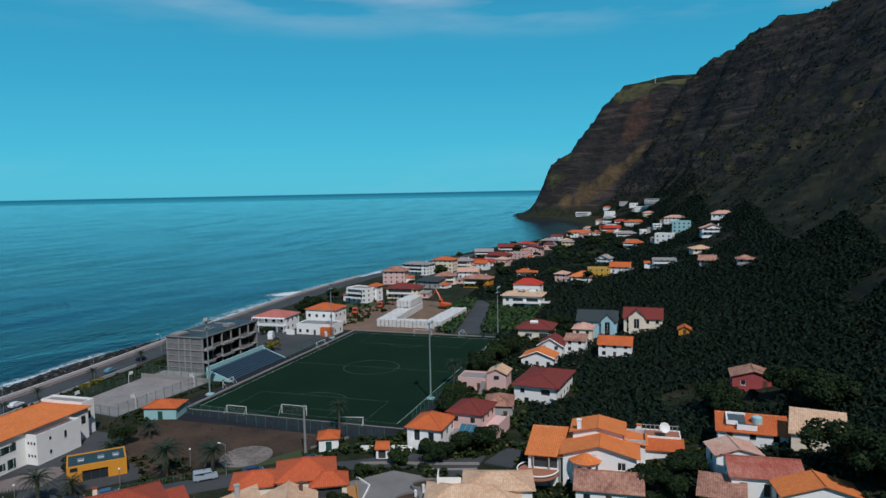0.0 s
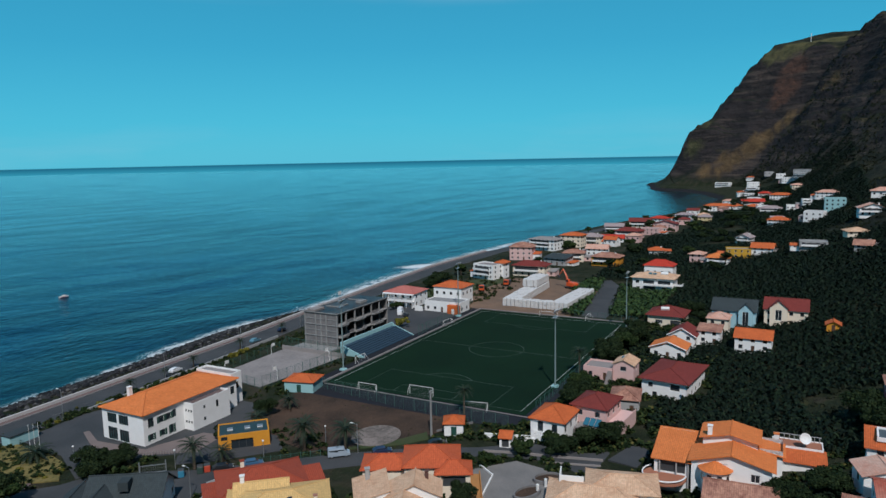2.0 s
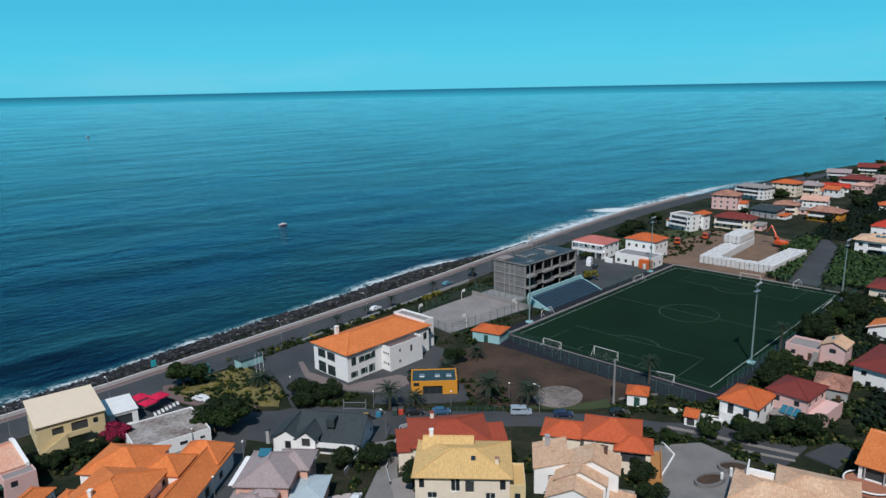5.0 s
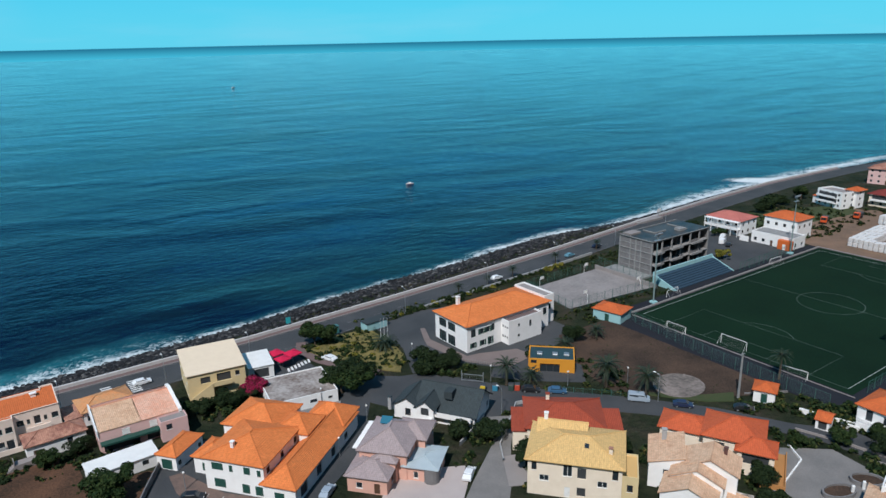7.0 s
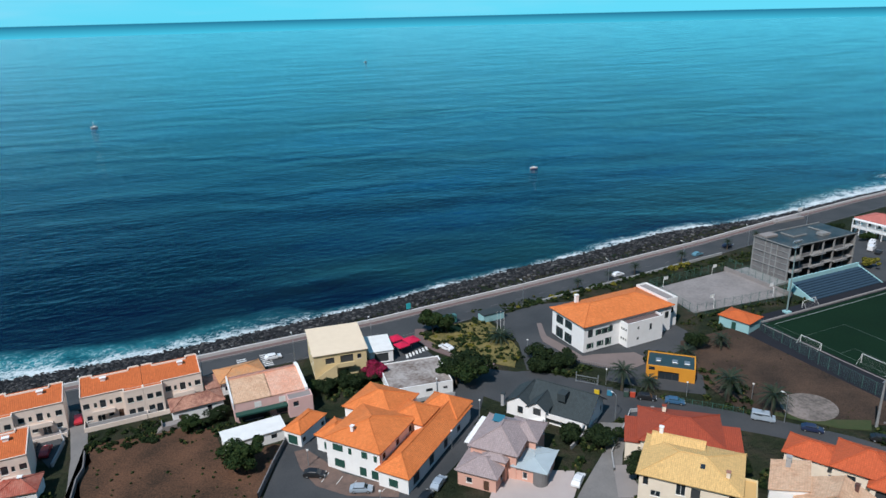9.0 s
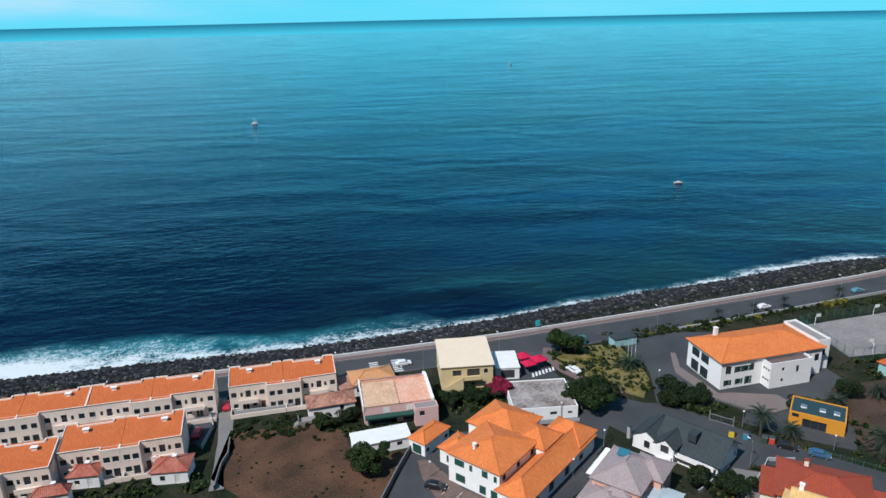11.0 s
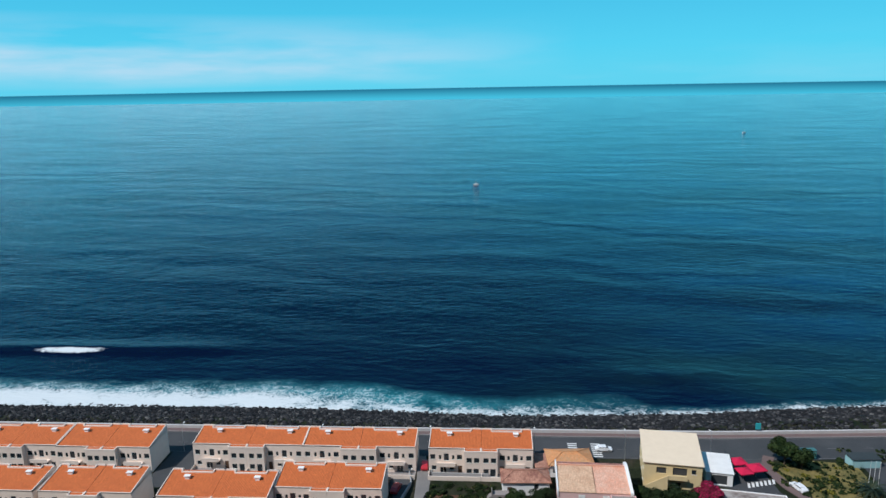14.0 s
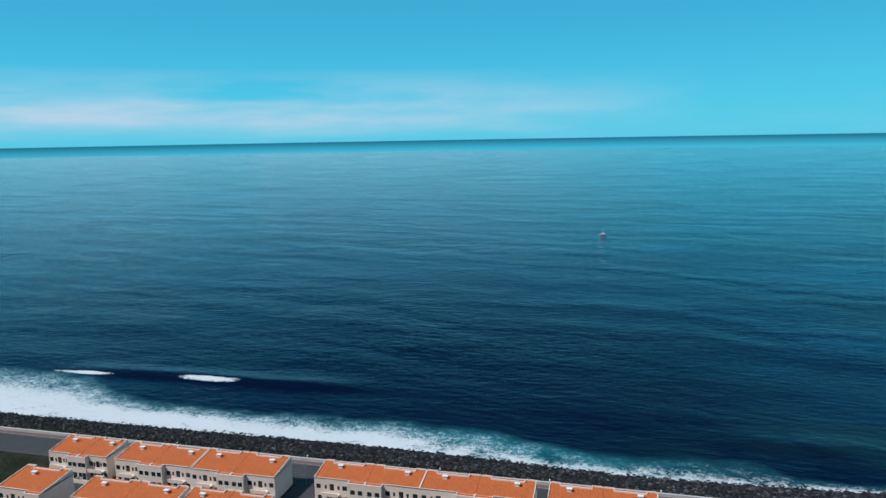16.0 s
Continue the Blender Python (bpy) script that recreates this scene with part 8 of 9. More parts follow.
def palm(x, y, h, s=1.0, z=None):
    k = int(x * 7) % 2
    ob = thing("palm_tree", "date palm with arching grey-green fronds", "palm", pose(x, y, land_z(x, y) if z is None else z, 0, 0, (x * 31) % 360), "palms")
    part("trunk", PALMS[k][1], None, ob, at=Matrix.Diagonal((s, s, h, 1)))
    part("fronds", PALMS[k][0], None, ob, at=Matrix.Translation((0, 0, h)) @ Matrix.Diagonal((s, s, s, 1)))


for p in ((115.6, 98.6, 6.0, 1.3), (119.8, 90.2, 5.2, 1.2), (98.0, 113.6, 5.4, 1.1), (121.0, 117.5, 3.0, 1.0), (85.6, 149.0, 2.0, 1.25), (150.6, 76.2, 6.5, 0.8), (194.6, 60.2, 7.0, 0.9), (103.5, 111.0, 2.6, 0.9), (134.5, 119.0, 2.8, 0.9), (150, 171.2, 3.5, 0.6), (125, 168.6, 3.5, 0.6), (172, 173.0, 3.5, 0.6), (196, 175.4, 3.5, 0.6), (212, 177.0, 3.5, 0.6), (139.0, 171.0, 2.6, 0.5)):
    palm(*p)

for p in ((71.5, 162.0, 3.8, 5.8, "green"), (74.8, 160.0, 2.6, 4.4, "dark"), (64.6, 133.2, 4.2, 6.2, "green"), (68.6, 133.4, 4.4, 6.6, "dark"), (12.4, 124.6, 4.2, 5.6, "green"), (88.6, 133.2, 3.4, 4.2, "dark"), (92.0, 130.0, 3.0, 3.6, "dark"), (85.6, 129.6, 2.8, 3.4, "dark"), (41.0, 144.4, 2.8, 3.6, "dark"), (36.4, 144.4, 2.4, 3.2, "dark"), (46.0, 143.8, 2.6, 3.4, "dark"), (49.0, 144.6, 2.9, 4.8, "magenta"), (33.0, 146.6, 1.8, 2.8, "green"), (5.4, 143.0, 2.4, 3.2, "green"), (10.6, 144.0, 2.2, 3.0, "dark"),
          (80.6, 98.6, 3.0, 3.8, "dark"), (75.2, 101.6, 2.8, 3.4, "dark"), (84.4, 90.6, 2.6, 3.6, "dark"), (80.6, 85.4, 2.8, 4.4, "dark"), (96.8, 78.4, 2.4, 3.6, "dark"), (92.6, 61.0, 2.6, 4.4, "dark"), (108.6, 56.0, 2.4, 3.8, "dark"), (105.0, 51.0, 2.6, 3.6, "dark"), (137.0, 46.4, 2.8, 4.2, "dark"), (140.6, 49.4, 2.2, 3.4, "green"), (143.6, 42.6, 3.0, 4.4, "dark"), (148.6, 38.6, 3.2, 4.8, "dark"), (127.2, 58.8, 1.4, 2.2, "green"), (134.6, 54.4, 2.4, 3.2, "green"), (166.0, 52.6, 3.2, 5.0, "dark"), (172.6, 54.4, 3.4, 5.4, "dark"), (180.0, 55.0, 3.4, 5.2, "green"), (206.0, 56.0, 3.8, 6.0, "dark"), (214.6, 55.4, 4.2, 6.4, "dark"), (224.0, 54.6, 4.0, 6.0, "green"), (233.0, 53.0, 4.0, 6.2, "dark"), (244.0, 55.0, 3.6, 5.6, "dark"), (128.6, 121.4, 3.0, 4.2, "dark"), (113.6, 120.4, 2.2, 3.0, "dark"),
          (128.4, 3.4, 2.8, 4.0, "dark"), (122.0, -2.6, 2.6, 3.6, "dark"), (161.0, -13.0, 4.0, 5.6, "dark"), (131.0, -4.6, 3.2, 4.4, "dark"), (127.0, 1.0, 2.6, 3.6, "dark"), (124.0, -28.4, 5.0, 7.6, "dark"), (155.0, -30.0, 5.2, 7.6, "dark"), (168.0, -26.0, 4.6, 6.8, "dark"), (116.0, -33.0, 5.0, 7.6, "dark"), (168.6, -12.0, 4.6, 6.4, "dark"), (255.6, 38.6, 3.4, 5.2, "dark"), (281.0, 42.0, 4.0, 6.0, "dark"), (268.6, 36.0, 3.0, 4.6, "dark"), (296.0, 168.0, 3.4, 4.6, "dark"), (303.6, 170.6, 3.6, 5.2, "dark"), (310.6, 172.2, 3.8, 5.4, "dark"), (318.6, 172.0, 3.2, 4.4, "dark"), (246.0, 169.0, 3.0, 4.2, "dark"), (248.6, 158.0, 2.2, 3.0, "green"), (222.6, 139.0, 2.6, 3.6, "yellow")):
    tree(*p, label={"green": "leafy green tree with a broad crown", "dark": "dense dark green tree beside the houses", "magenta": "bougainvillea with magenta blossom", "yellow": "pale yellowish shrubby tree"}[p[4]])
_r = random.Random(11)
for _ in range(105):  # dark trees between the houses of the far village
    x = _r.uniform(320, 1000)
    yc = lerp_table(SECTIONS, x)[0]
    y = _r.uniform(30, yc - 40)
    if not any((x - a) ** 2 + (y - b) ** 2 < (r * 0.8) ** 2 for a, b, r in FOOT) and not (265 < x < 350 and 70 < y < 150):
        tree(x, y, _r.uniform(2.4, 4.6), _r.uniform(4.0, 7.5), _r.choice(("dark", "dark", "green")), "dark green tree among the far houses")
for k in range(34):
    x = 86 + 2.9 * k * 0.9
    shrub(x, 165.3 + (x - 86) * 0.058 + _r.uniform(-0.8, 0.6), _r.uniform(0.7, 1.5), _r.choice(("green", "dark", "yellow")), "rounded shrub along the road verge")
for k in range(38):
    x, y = _r.uniform(69, 88), _r.uniform(138, 163)
    if x > 69 + abs(y - 152) * 0.25:
        shrub(x, y, _r.uniform(0.4, 1.0), _r.choice(("yellow", "yellow", "green", "dark")), "dry scrubby bush in the garden")
for k in range(30):
    x, y = _r.uniform(-15, 5), _r.uniform(141.5, 150)
    if y - 141 > abs(x + 3) * 0.2 and not (2 < x and y > 146):
        shrub(x, y, _r.uniform(0.4, 1.1), _r.choice(("green", "dark", "dark")), "weedy bush at the edge of the plot")


def banana_clump(rnd, verts, faces, x, y, z, s, leaves):
    for k in range(leaves):
        a = rnd.uniform(0, 6.283)
        ca, sa = math.cos(a), math.sin(a)
        ln, up, wd = s * rnd.uniform(0.8, 1.2), rnd.uniform(0.5, 1.15), s * 0.15
        h0 = s * rnd.uniform(0.75, 1.0)
        n0 = len(verts)
        for t, w in ((0.0, 0.35), (0.4, 1.0), (0.75, 0.85), (1.0, 0.15)):
            r, dz = ln * t * 0.85, ln * (up * t - 1.15 * t * t)
            for sd in (-1, 1):
                verts.append((x + r * ca - sd * w * wd * sa, y + r * sa + sd * w * wd * ca, z + h0 + dz - 0.1 * w * s * (sd < 0)))
        faces += [(n0 + i, n0 + i + 1, n0 + i + 3, n0 + i + 2) for i in (0, 2, 4)]


ROAD_KEEP = [(x, y, 6) for x, y in ((128, 45), (131, 52), (141, 3), (144, -3), (138, -3), (141, -7), (138, 34), (145, 33), (110, 46), (118, 48), (128, 62), (120, 74), (112, 84))]


def free(x, y, by=0.0):
    if any((x - a) ** 2 + (y - b) ** 2 < (r * 0.86 + by) ** 2 for a, b, r in FOOT):
        return False
    if any((x - a) ** 2 + (y - b) ** 2 < r * r for a, b, r in ROAD_KEEP):
        return False
    return not (144 < x < 266 and y > 56) and not (262 < x < 350 and 70 < y < 98 and y > 70)


def build_bananas():
    rnd = random.Random(9)
    verts, faces = [], []
    for gap, x0, x1, y0, y1, leaves, size in ((1.5, 118, 330, -70, 58, 8, 1.5), (2.0, 330, 560, -50, 118, 7, 1.75), (3.1, 560, 1150, -30, 95, 6, 2.4)):
        x = x0
        while x < x1:
            y = y0
            while y < y1:
                px, py = x + rnd.uniform(-1, 1) * gap * 0.5, y + rnd.uniform(-1, 1) * gap * 0.5
                y += gap
                limit = lerp_table(SECTIONS, px)[1] + (28 if px > 150 else 4)
                if px < 330 and py > limit - (20 if px < 200 else 0):
                    continue
                if (py > limit + 45 or noise.noise(Vector((px / 40, py / 40, 3))) < -0.42):
                    continue
                if px < 160 and py > -2:
                    continue
                if free(px, py, 1.0) and not any((px - a) ** 2 + (py - b) ** 2 < (r * 0.9) ** 2 for a, b, r in FOOT):
                    banana_clump(rnd, verts, faces, px, py, land_z(px, py, True), size * rnd.uniform(0.75, 1.2), leaves)
            x += gap
    me = bpy.data.meshes.new("banana_plants")
    me.from_pydata(verts, [], faces)
    me.materials.append(island_mat("banana_leaves", [(0.0, (0.006, 0.011, 0.008)), (0.5, (0.008, 0.015, 0.009)), (0.85, (0.011, 0.021, 0.011)), (1.0, (0.020, 0.034, 0.017))], 0.6))
    return me


tagged(new("banana_plants", build_bananas()), "dense dark green banana plantation covering the flat and lower slope", "banana plants", kind="stuff")


def build_plots():
    """Two plots of younger, paler bananas on both sides of the track."""
    rnd = random.Random(19)
    verts, faces = [], []
    for x0, x1, inner in ((267, 345, True), (272, 334, False)):
        x = x0
        while x < x1:
            side = 82 + (x - 267) * 0.165
            y, stop = (side + 1.0, 90.2 if x < 313 else 102.0) if inner else (58.0, side - 10.5)
            while y < stop:
                px, py = x + rnd.uniform(-0.8, 0.8), y + rnd.uniform(-0.8, 0.8)
                if not any((px - a) ** 2 + (py - b) ** 2 < (r * 0.9) ** 2 for a, b, r in FOOT):
                    banana_clump(rnd, verts, faces, px, py, land_z(px, py, True), 2.0 * rnd.uniform(0.75, 1.2), 8)
                y += 1.6
            x += 1.6
    me = bpy.data.meshes.new("banana_plots")
    me.from_pydata(verts, [], faces)
    me.materials.append(island_mat("young_banana_leaves", [(0.0, (0.012, 0.026, 0.012)), (0.5, (0.026, 0.052, 0.018)), (1.0, (0.060, 0.098, 0.030))], 0.6))
    return me


tagged(new("banana_plots", build_plots()), "paler green young banana plots beside the farm track", "banana plants", kind="stuff")


def build_scrub():
    """Bushes on the slopes above the gardens, too many to count."""
    rnd = random.Random(21)
    verts, faces = [], []
    for _ in range(20000):
        x = rnd.uniform(110, 1300)
        yc, yf, zf, ym, zm, yr, zr = lerp_table(SECTIONS, x)
        y = yf - (yf - yr) * rnd.random() ** 1.2
        if y > yf - 40 and not free(x, y, 2):
            continue
        if noise.noise(Vector((x / 60, y / 60, 0))) < -0.15:
            continue
        z = land_z(x, y, True)
        s = rnd.uniform(0.5, 1.3) * (1 + x / 2200)
        for k in range(7):
            a, b = rnd.uniform(0, 6.283), rnd.uniform(0.2, 1.3)
            c = Vector((math.cos(a) * math.cos(b), math.sin(a) * math.cos(b), math.sin(b))) * s * 0.8
            u = c.cross(Vector((0, 0, 1))).normalized() * s * 0.6
            v = c.cross(u).normalized() * s * 0.6
            n0 = len(verts)
            for p, q in ((-1, -0.6), (0.8, -1), (1, 0.7), (-0.5, 1)):
                w = c + u * p * rnd.uniform(0.6, 1) + v * q * rnd.uniform(0.6, 1)
                verts.append((x + w.x, y + w.y, z + w.z))
            faces.append((n0, n0 + 1, n0 + 2, n0 + 3))
    me = bpy.data.meshes.new("scrub")
    me.from_pydata(verts, [], faces)
    me.materials.append(island_mat("slope_scrub_leaves", [(0.0, (0.009, 0.013, 0.008)), (0.6, (0.015, 0.020, 0.011)), (1.0, (0.034, 0.037, 0.019))], 0.8))
    return me


def inside(x, y, ring):
    hit = False
    for (x0, y0), (x1, y1) in zip(ring, ring[1:] + ring[:1]):
        if (y0 > y) != (y1 > y) and x < x0 + (y - y0) * (x1 - x0) / (y1 - y0):
            hit = not hit
    return hit


# x0, x1, y0, y1, how many, smallest and largest size
PLANTED = [(68, 90, 136, 164, 420, 0.25, 0.8), (-15, 0, 142.5, 150, 160, 0.2, 0.6), (2, 22, 138, 146, 70, 0.3, 0.8), (30, 50, 140, 150, 120, 0.4, 1.1), (60, 104, 80, 108, 420, 0.4, 1.2), (82, 98, 124, 136, 170, 0.5, 1.2), (96, 150, 38, 76, 900, 0.4, 1.3), (140, 172, 26, 62, 700, 0.5, 1.5), (158, 264, 44, 57.5, 900, 0.6, 1.7),
           (120, 150, -32, 36, 700, 0.5, 1.2), (100, 122, -34, 34, 420, 0.5, 1.2), (-16, 20, 113, 140, 110, 0.1, 0.34), (116, 148, 78, 124, 60, 0.08, 0.2), (112, 124, 92, 122, 90, 0.4, 1.0), (262, 345, 130, 172, 300, 0.5, 1.4), (86, 200, 163, 170.5, 420, 0.3, 0.8), (-130, -20, 126, 133, 240, 0.4, 1.2), (180, 226, 24, 46, 420, 0.6, 1.5), (136, 180, 126.5, 136, 120, 0.3, 0.9), (40, 62, 66, 90, 160, 0.5, 1.2)]


def build_undergrowth():
    """Weeds, hedges and bushes between the houses."""
    rnd = random.Random(33)
    verts, faces = [], []
    for x0, x1, y0, y1, count, small, large in PLANTED:
        for _ in range(count):
            x, y = rnd.uniform(x0, x1), rnd.uniform(y0, y1)
            if any((x - a) ** 2 + (y - b) ** 2 < (r * 0.78) ** 2 for a, b, r in FOOT) or any(inside(x, y, ring) for ring in PAVED):
                continue
            if noise.noise(Vector((x / 6, y / 6, 1))) < -0.2:
                continue
            z, s = land_z(x, y, True) + 0.1, rnd.uniform(small, large)
            leaf = min(0.42, 0.12 + s * 0.24)
            for k in range(int(10 + 16 * s)):
                a, b = rnd.uniform(0, 6.283), rnd.uniform(0.0, 1.4)
                c = Vector((math.cos(a) * math.cos(b), math.sin(a) * math.cos(b), math.sin(b) * rnd.uniform(0.7, 1.3))) * s * rnd.uniform(0.6, 1.0)
                q = Euler((rnd.uniform(-0.8, 0.8), rnd.uniform(-0.8, 0.8), rnd.uniform(0, 6.3)))
                n0 = len(verts)
                for u, v in ((-1, -0.5), (0.7, -0.8), (1, 0.5), (-0.4, 0.9)):
                    w = Vector((u * leaf, v * leaf, 0))
                    w.rotate(q)
                    verts.append((x + c.x + w.x, y + c.y + w.y, z + c.z + w.z))
                faces.append((n0, n0 + 1, n0 + 2, n0 + 3))
    me = bpy.data.meshes.new("undergrowth")
    me.from_pydata(verts, [], faces)
    me.materials.append(island_mat("garden_leaves", [(0.0, (0.008, 0.017, 0.007)), (0.5, (0.017, 0.031, 0.011)), (0.8, (0.034, 0.05, 0.017)), (0.93, (0.06, 0.066, 0.02)), (1.0, (0.12, 0.10, 0.035))], 0.75))
    return me


tagged(new("undergrowth", build_undergrowth()), "green hedges, weeds and garden bushes between the houses", "undergrowth", kind="stuff")

tagged(new("scrub", build_scrub()), "dark scrub and bushes scattered over the slope", "scrub", kind="stuff")


def norfolk_pine(x, y, h):
    ob = thing("norfolk_pine", "tall dark pine with level tiers of branches", "tree", pose(x, y, land_z(x, y)))
    part("trunk", tube(bmesh.new(), [(0, 0, -0.5), (0, 0, h)], [0.5, 0.08], 8), BARK, ob)
    bm = bmesh.new()
    rnd = random.Random(4)
    for t in range(16):
        z = h * (0.15 + 0.84 * t / 16)
        r = (1 - t / 17) * h * 0.13
        for k in range(13):
            a = k * 0.483 + t
            d = Vector((math.cos(a), math.sin(a), 0))
            for q in range(5):
                p = Vector((0, 0, z)) + d * r * (q + 1) / 5
                s = 0.9 + 0.16 * r
                u = Vector((-d.y, d.x, 0)) * s
                bm.faces.new([bm.verts.new(v) for v in (p - u, p + d * s - Vector((0, 0, 0.2)), p + u, p - d * s + Vector((0, 0, 0.35 * rnd.random())))])
    part("crown", bm, LEAF_DARK, ob)


norfolk_pine(668, 60, 40)

# ---- vehicles, boats, lamps and other small things ----
CAR_PAINT = {c: glass(c + "_car_paint", v, 0.3) for c, v in {"white": (0.72, 0.73, 0.74), "black": (0.015, 0.016, 0.018), "silver": (0.30, 0.36, 0.42), "blue": (0.04, 0.11, 0.2), "red": (0.4, 0.02, 0.03), "navy": (0.02, 0.03, 0.07), "teal": (0.1, 0.22, 0.28)}.items()}
TYRE = mat("black_rubber", (0.02, 0.02, 0.02), 0.9, bump=0)


def car_meshes(kind):
    """Body shell, glass band and roof from a side profile."""
    prof = {"car": [(-2.1, 0.3), (2.1, 0.3), (2.15, 0.72), (1.25, 0.9), (0.55, 1.42), (-1.1, 1.45), (-1.95, 1.0), (-2.15, 0.85)], "van": [(-2.4, 0.35), (2.4, 0.35), (2.42, 0.95), (1.75, 1.15), (1.15, 1.95), (-2.3, 2.0), (-2.42, 1.0)]}[kind]
    bm = bmesh.new()
    w = 0.86 if kind == "car" else 0.95

    def wide(z):
        return w if z < 1.0 else w * (1 - 0.16 * (z - 1.0) / 0.5) if kind == "car" else w * (1 - 0.08 * (z - 1.0))

    L = [bm.verts.new((x, -wide(z), z)) for x, z in prof]
    R = [bm.verts.new((x, wide(z), z)) for x, z in prof]
    bm.faces.new(L)
    bm.faces.new(R[::-1])
    for i in range(len(prof)):
        j = (i + 1) % len(prof)
        bm.faces.new((L[i], R[i], R[j], L[j]))
    bmesh.ops.recalc_face_normals(bm, faces=bm.faces)
    bmesh.ops.bevel(bm, geom=bm.edges[:], offset=0.06, segments=1, affect="EDGES")
    me = bpy.data.meshes.new("body")
    bm.to_mesh(me)
    bm.free()
    g = bmesh.new()
    top = 1.36 if kind == "car" else 1.85
    ww = w * 0.93
    if kind == "car":
        box(g, -1.35, 0.75, -ww, ww, 0.98, top - 0.02)
        sheet(g, [(1.2, -ww * 0.85, 0.96), (1.2, ww * 0.85, 0.96), (0.62, ww * 0.8, 1.4), (0.62, -ww * 0.8, 1.4)])
    else:
        box(g, -2.1, 1.2, -ww * 1.03, ww * 1.03, 1.2, top - 0.1)
        sheet(g, [(1.74, -ww * 0.9, 1.2), (1.74, ww * 0.9, 1.2), (1.24, ww * 0.88, 1.88), (1.24, -ww * 0.88, 1.88)])
    gm = mesh_of("windows", g, DARK_GLASS)
    return me, gm


WHEEL = mesh_of("wheel", tube(bmesh.new(), [(0, -0.1, 0), (0, 0.1, 0)], 0.32, 14), TYRE)
RIM = mesh_of("rim", tube(bmesh.new(), [(0, -0.115, 0), (0, 0.115, 0)], 0.19, 10), METAL)
LIGHT = mesh_of("headlight", boxes((-0.04, 0.04, -0.16, 0.16, -0.07, 0.07)), WHITE_FRAME)
SHELLS = {k: car_meshes(k) for k in ("car", "van")}


def car(x, y, rot, colour, kind="car", label=None, z=6.1):
    ob = thing(kind, label or f"{colour} {'small van' if kind == 'van' else 'hatchback'} on the asphalt", "car" if kind == "car" else "van", pose(x, y, z, 0, 0, rot), "vehicles")
    me, gm = SHELLS[kind]
    me = me.copy()
    me.materials.clear()
    me.materials.append(CAR_PAINT[colour])
    part("body", me, None, ob)
    part("windows", gm, None, ob)
    fx = 1.35 if kind == "car" else 1.5
    for sx in (-1, 1):
        for sy in (-1, 1):
            wh = part("wheel", WHEEL, None, ob, at=pose(sx * fx, sy * 0.78, 0.32))
            part("rim", RIM, None, wh)
    for sy in (-1, 1):
        part("headlight", LIGHT, None, ob, at=pose(2.12 if kind == "car" else 2.4, sy * 0.6, 0.72))


for c in ((144.4, 173.0, 4, "white"), (181.9, 175.6, 5, "teal"), (198.6, 177.6, 5, "navy"), (28.4, 167.6, 2, "white", "car", "white hatchback driving on the coast road"), (68.8, 90.2, 38, "white", "car", "white car parked in the pale lane"), (24.8, 114.8, -30, "black"), (31.4, 106.4, -25, "silver"), (116.4, 89.6, -48, "silver", "van", "silver people carrier parked on the street"), (122.0, 82.0, -48, "navy"), (100.2, 107.6, -42, "black"), (104.6, 103.4, -42, "blue"), (131.0, 73.0, -50, "black"), (-25.6, 150.0, 88, "black"), (-22.9, 147.5, 80, "red"), (70.6, 151.4, 110, "white"), (41.0, 98.6, 40, "black"), (45.0, 101.4, 40, "silver"), (240.0, 150.4, 20, "white", "van", "white van in the car park"), (244.0, 153.0, 20, "white", "van", "white van in the car park"), (238.6, 146.8, 20, "black"), (248.2, 155.6, 20, "white"), (-17.0, 158.0, 90, "red", "car", "red car parked between the terraces"), (95.6, 57.6, 60, "black")):
    car(*c)


def street_lamp(x, y, h=7.0, globe=False):
    ob = thing("street_lamp", "slim grey street lamp with a globe" if globe else "tall grey street lamp beside the road", "street lamp", pose(x, y, 6.1), "street lamps")
    part("pole", tube(bmesh.new(), [(0, 0, 0), (0, 0, h)], [0.09, 0.05], 6), METAL, ob)
    if globe:
        bm = bmesh.new()
        bmesh.ops.create_icosphere(bm, subdivisions=2, radius=0.24)
        part("globe", bm, WHITE_FRAME, ob, at=pose(0, 0, h + 0.2))
    else:
        part("arm", tube(bmesh.new(), [(0, 0, h - 0.1), (0, 0.5, h + 0.15), (0, 1.3, h + 0.2)], 0.04, 5), METAL, ob)
        part("lamp_head", boxes((-0.16, 0.16, 1.1, 1.8, h + 0.14, h + 0.28), bevel=0.04), WHITE_FRAME, ob)


for x in (-121, -81, -44, -16, 10.4, 33, 54, 104, 138, 172, 206, 240):
    street_lamp(x, 163.2 if x < 60 else 164.0 + (x - 60) * 0.075, 7.5)
for p in ((88.6, 140.0, 3.4, True), (90.0, 134.4, 3.4, True), (58.6, 131.4, 4.0, True), (63.0, 118.6, 4.0, True), (96.0, 117.0, 4.0, True), (120.6, 96.4, 4.0, True), (24.6, 118.6, 3.4, True), (33.0, 100.4, 3.4, True), (52.4, 110.8, 4.0, True), (109.0, 104.4, 3.4, True), (88.4, 104.0, 6.0, False), (119.6, 86.8, 6.5, False)):
    street_lamp(*p)


def bin_(x, y, colour, label):
    ob = thing("recycling_bin", label, "bin", pose(x, y, 6.1, 0, 0, -42), "recycling bins")
    part("body", boxes((-0.6, 0.6, -0.6, 0.6, 0, 1.5), bevel=0.1), glass(label.split()[0] + "_bin_plastic", colour, 0.5), ob)
    part("lid", boxes((-0.64, 0.64, -0.64, 0.64, 1.5, 1.72), bevel=0.08), DARK_FRAME, ob)


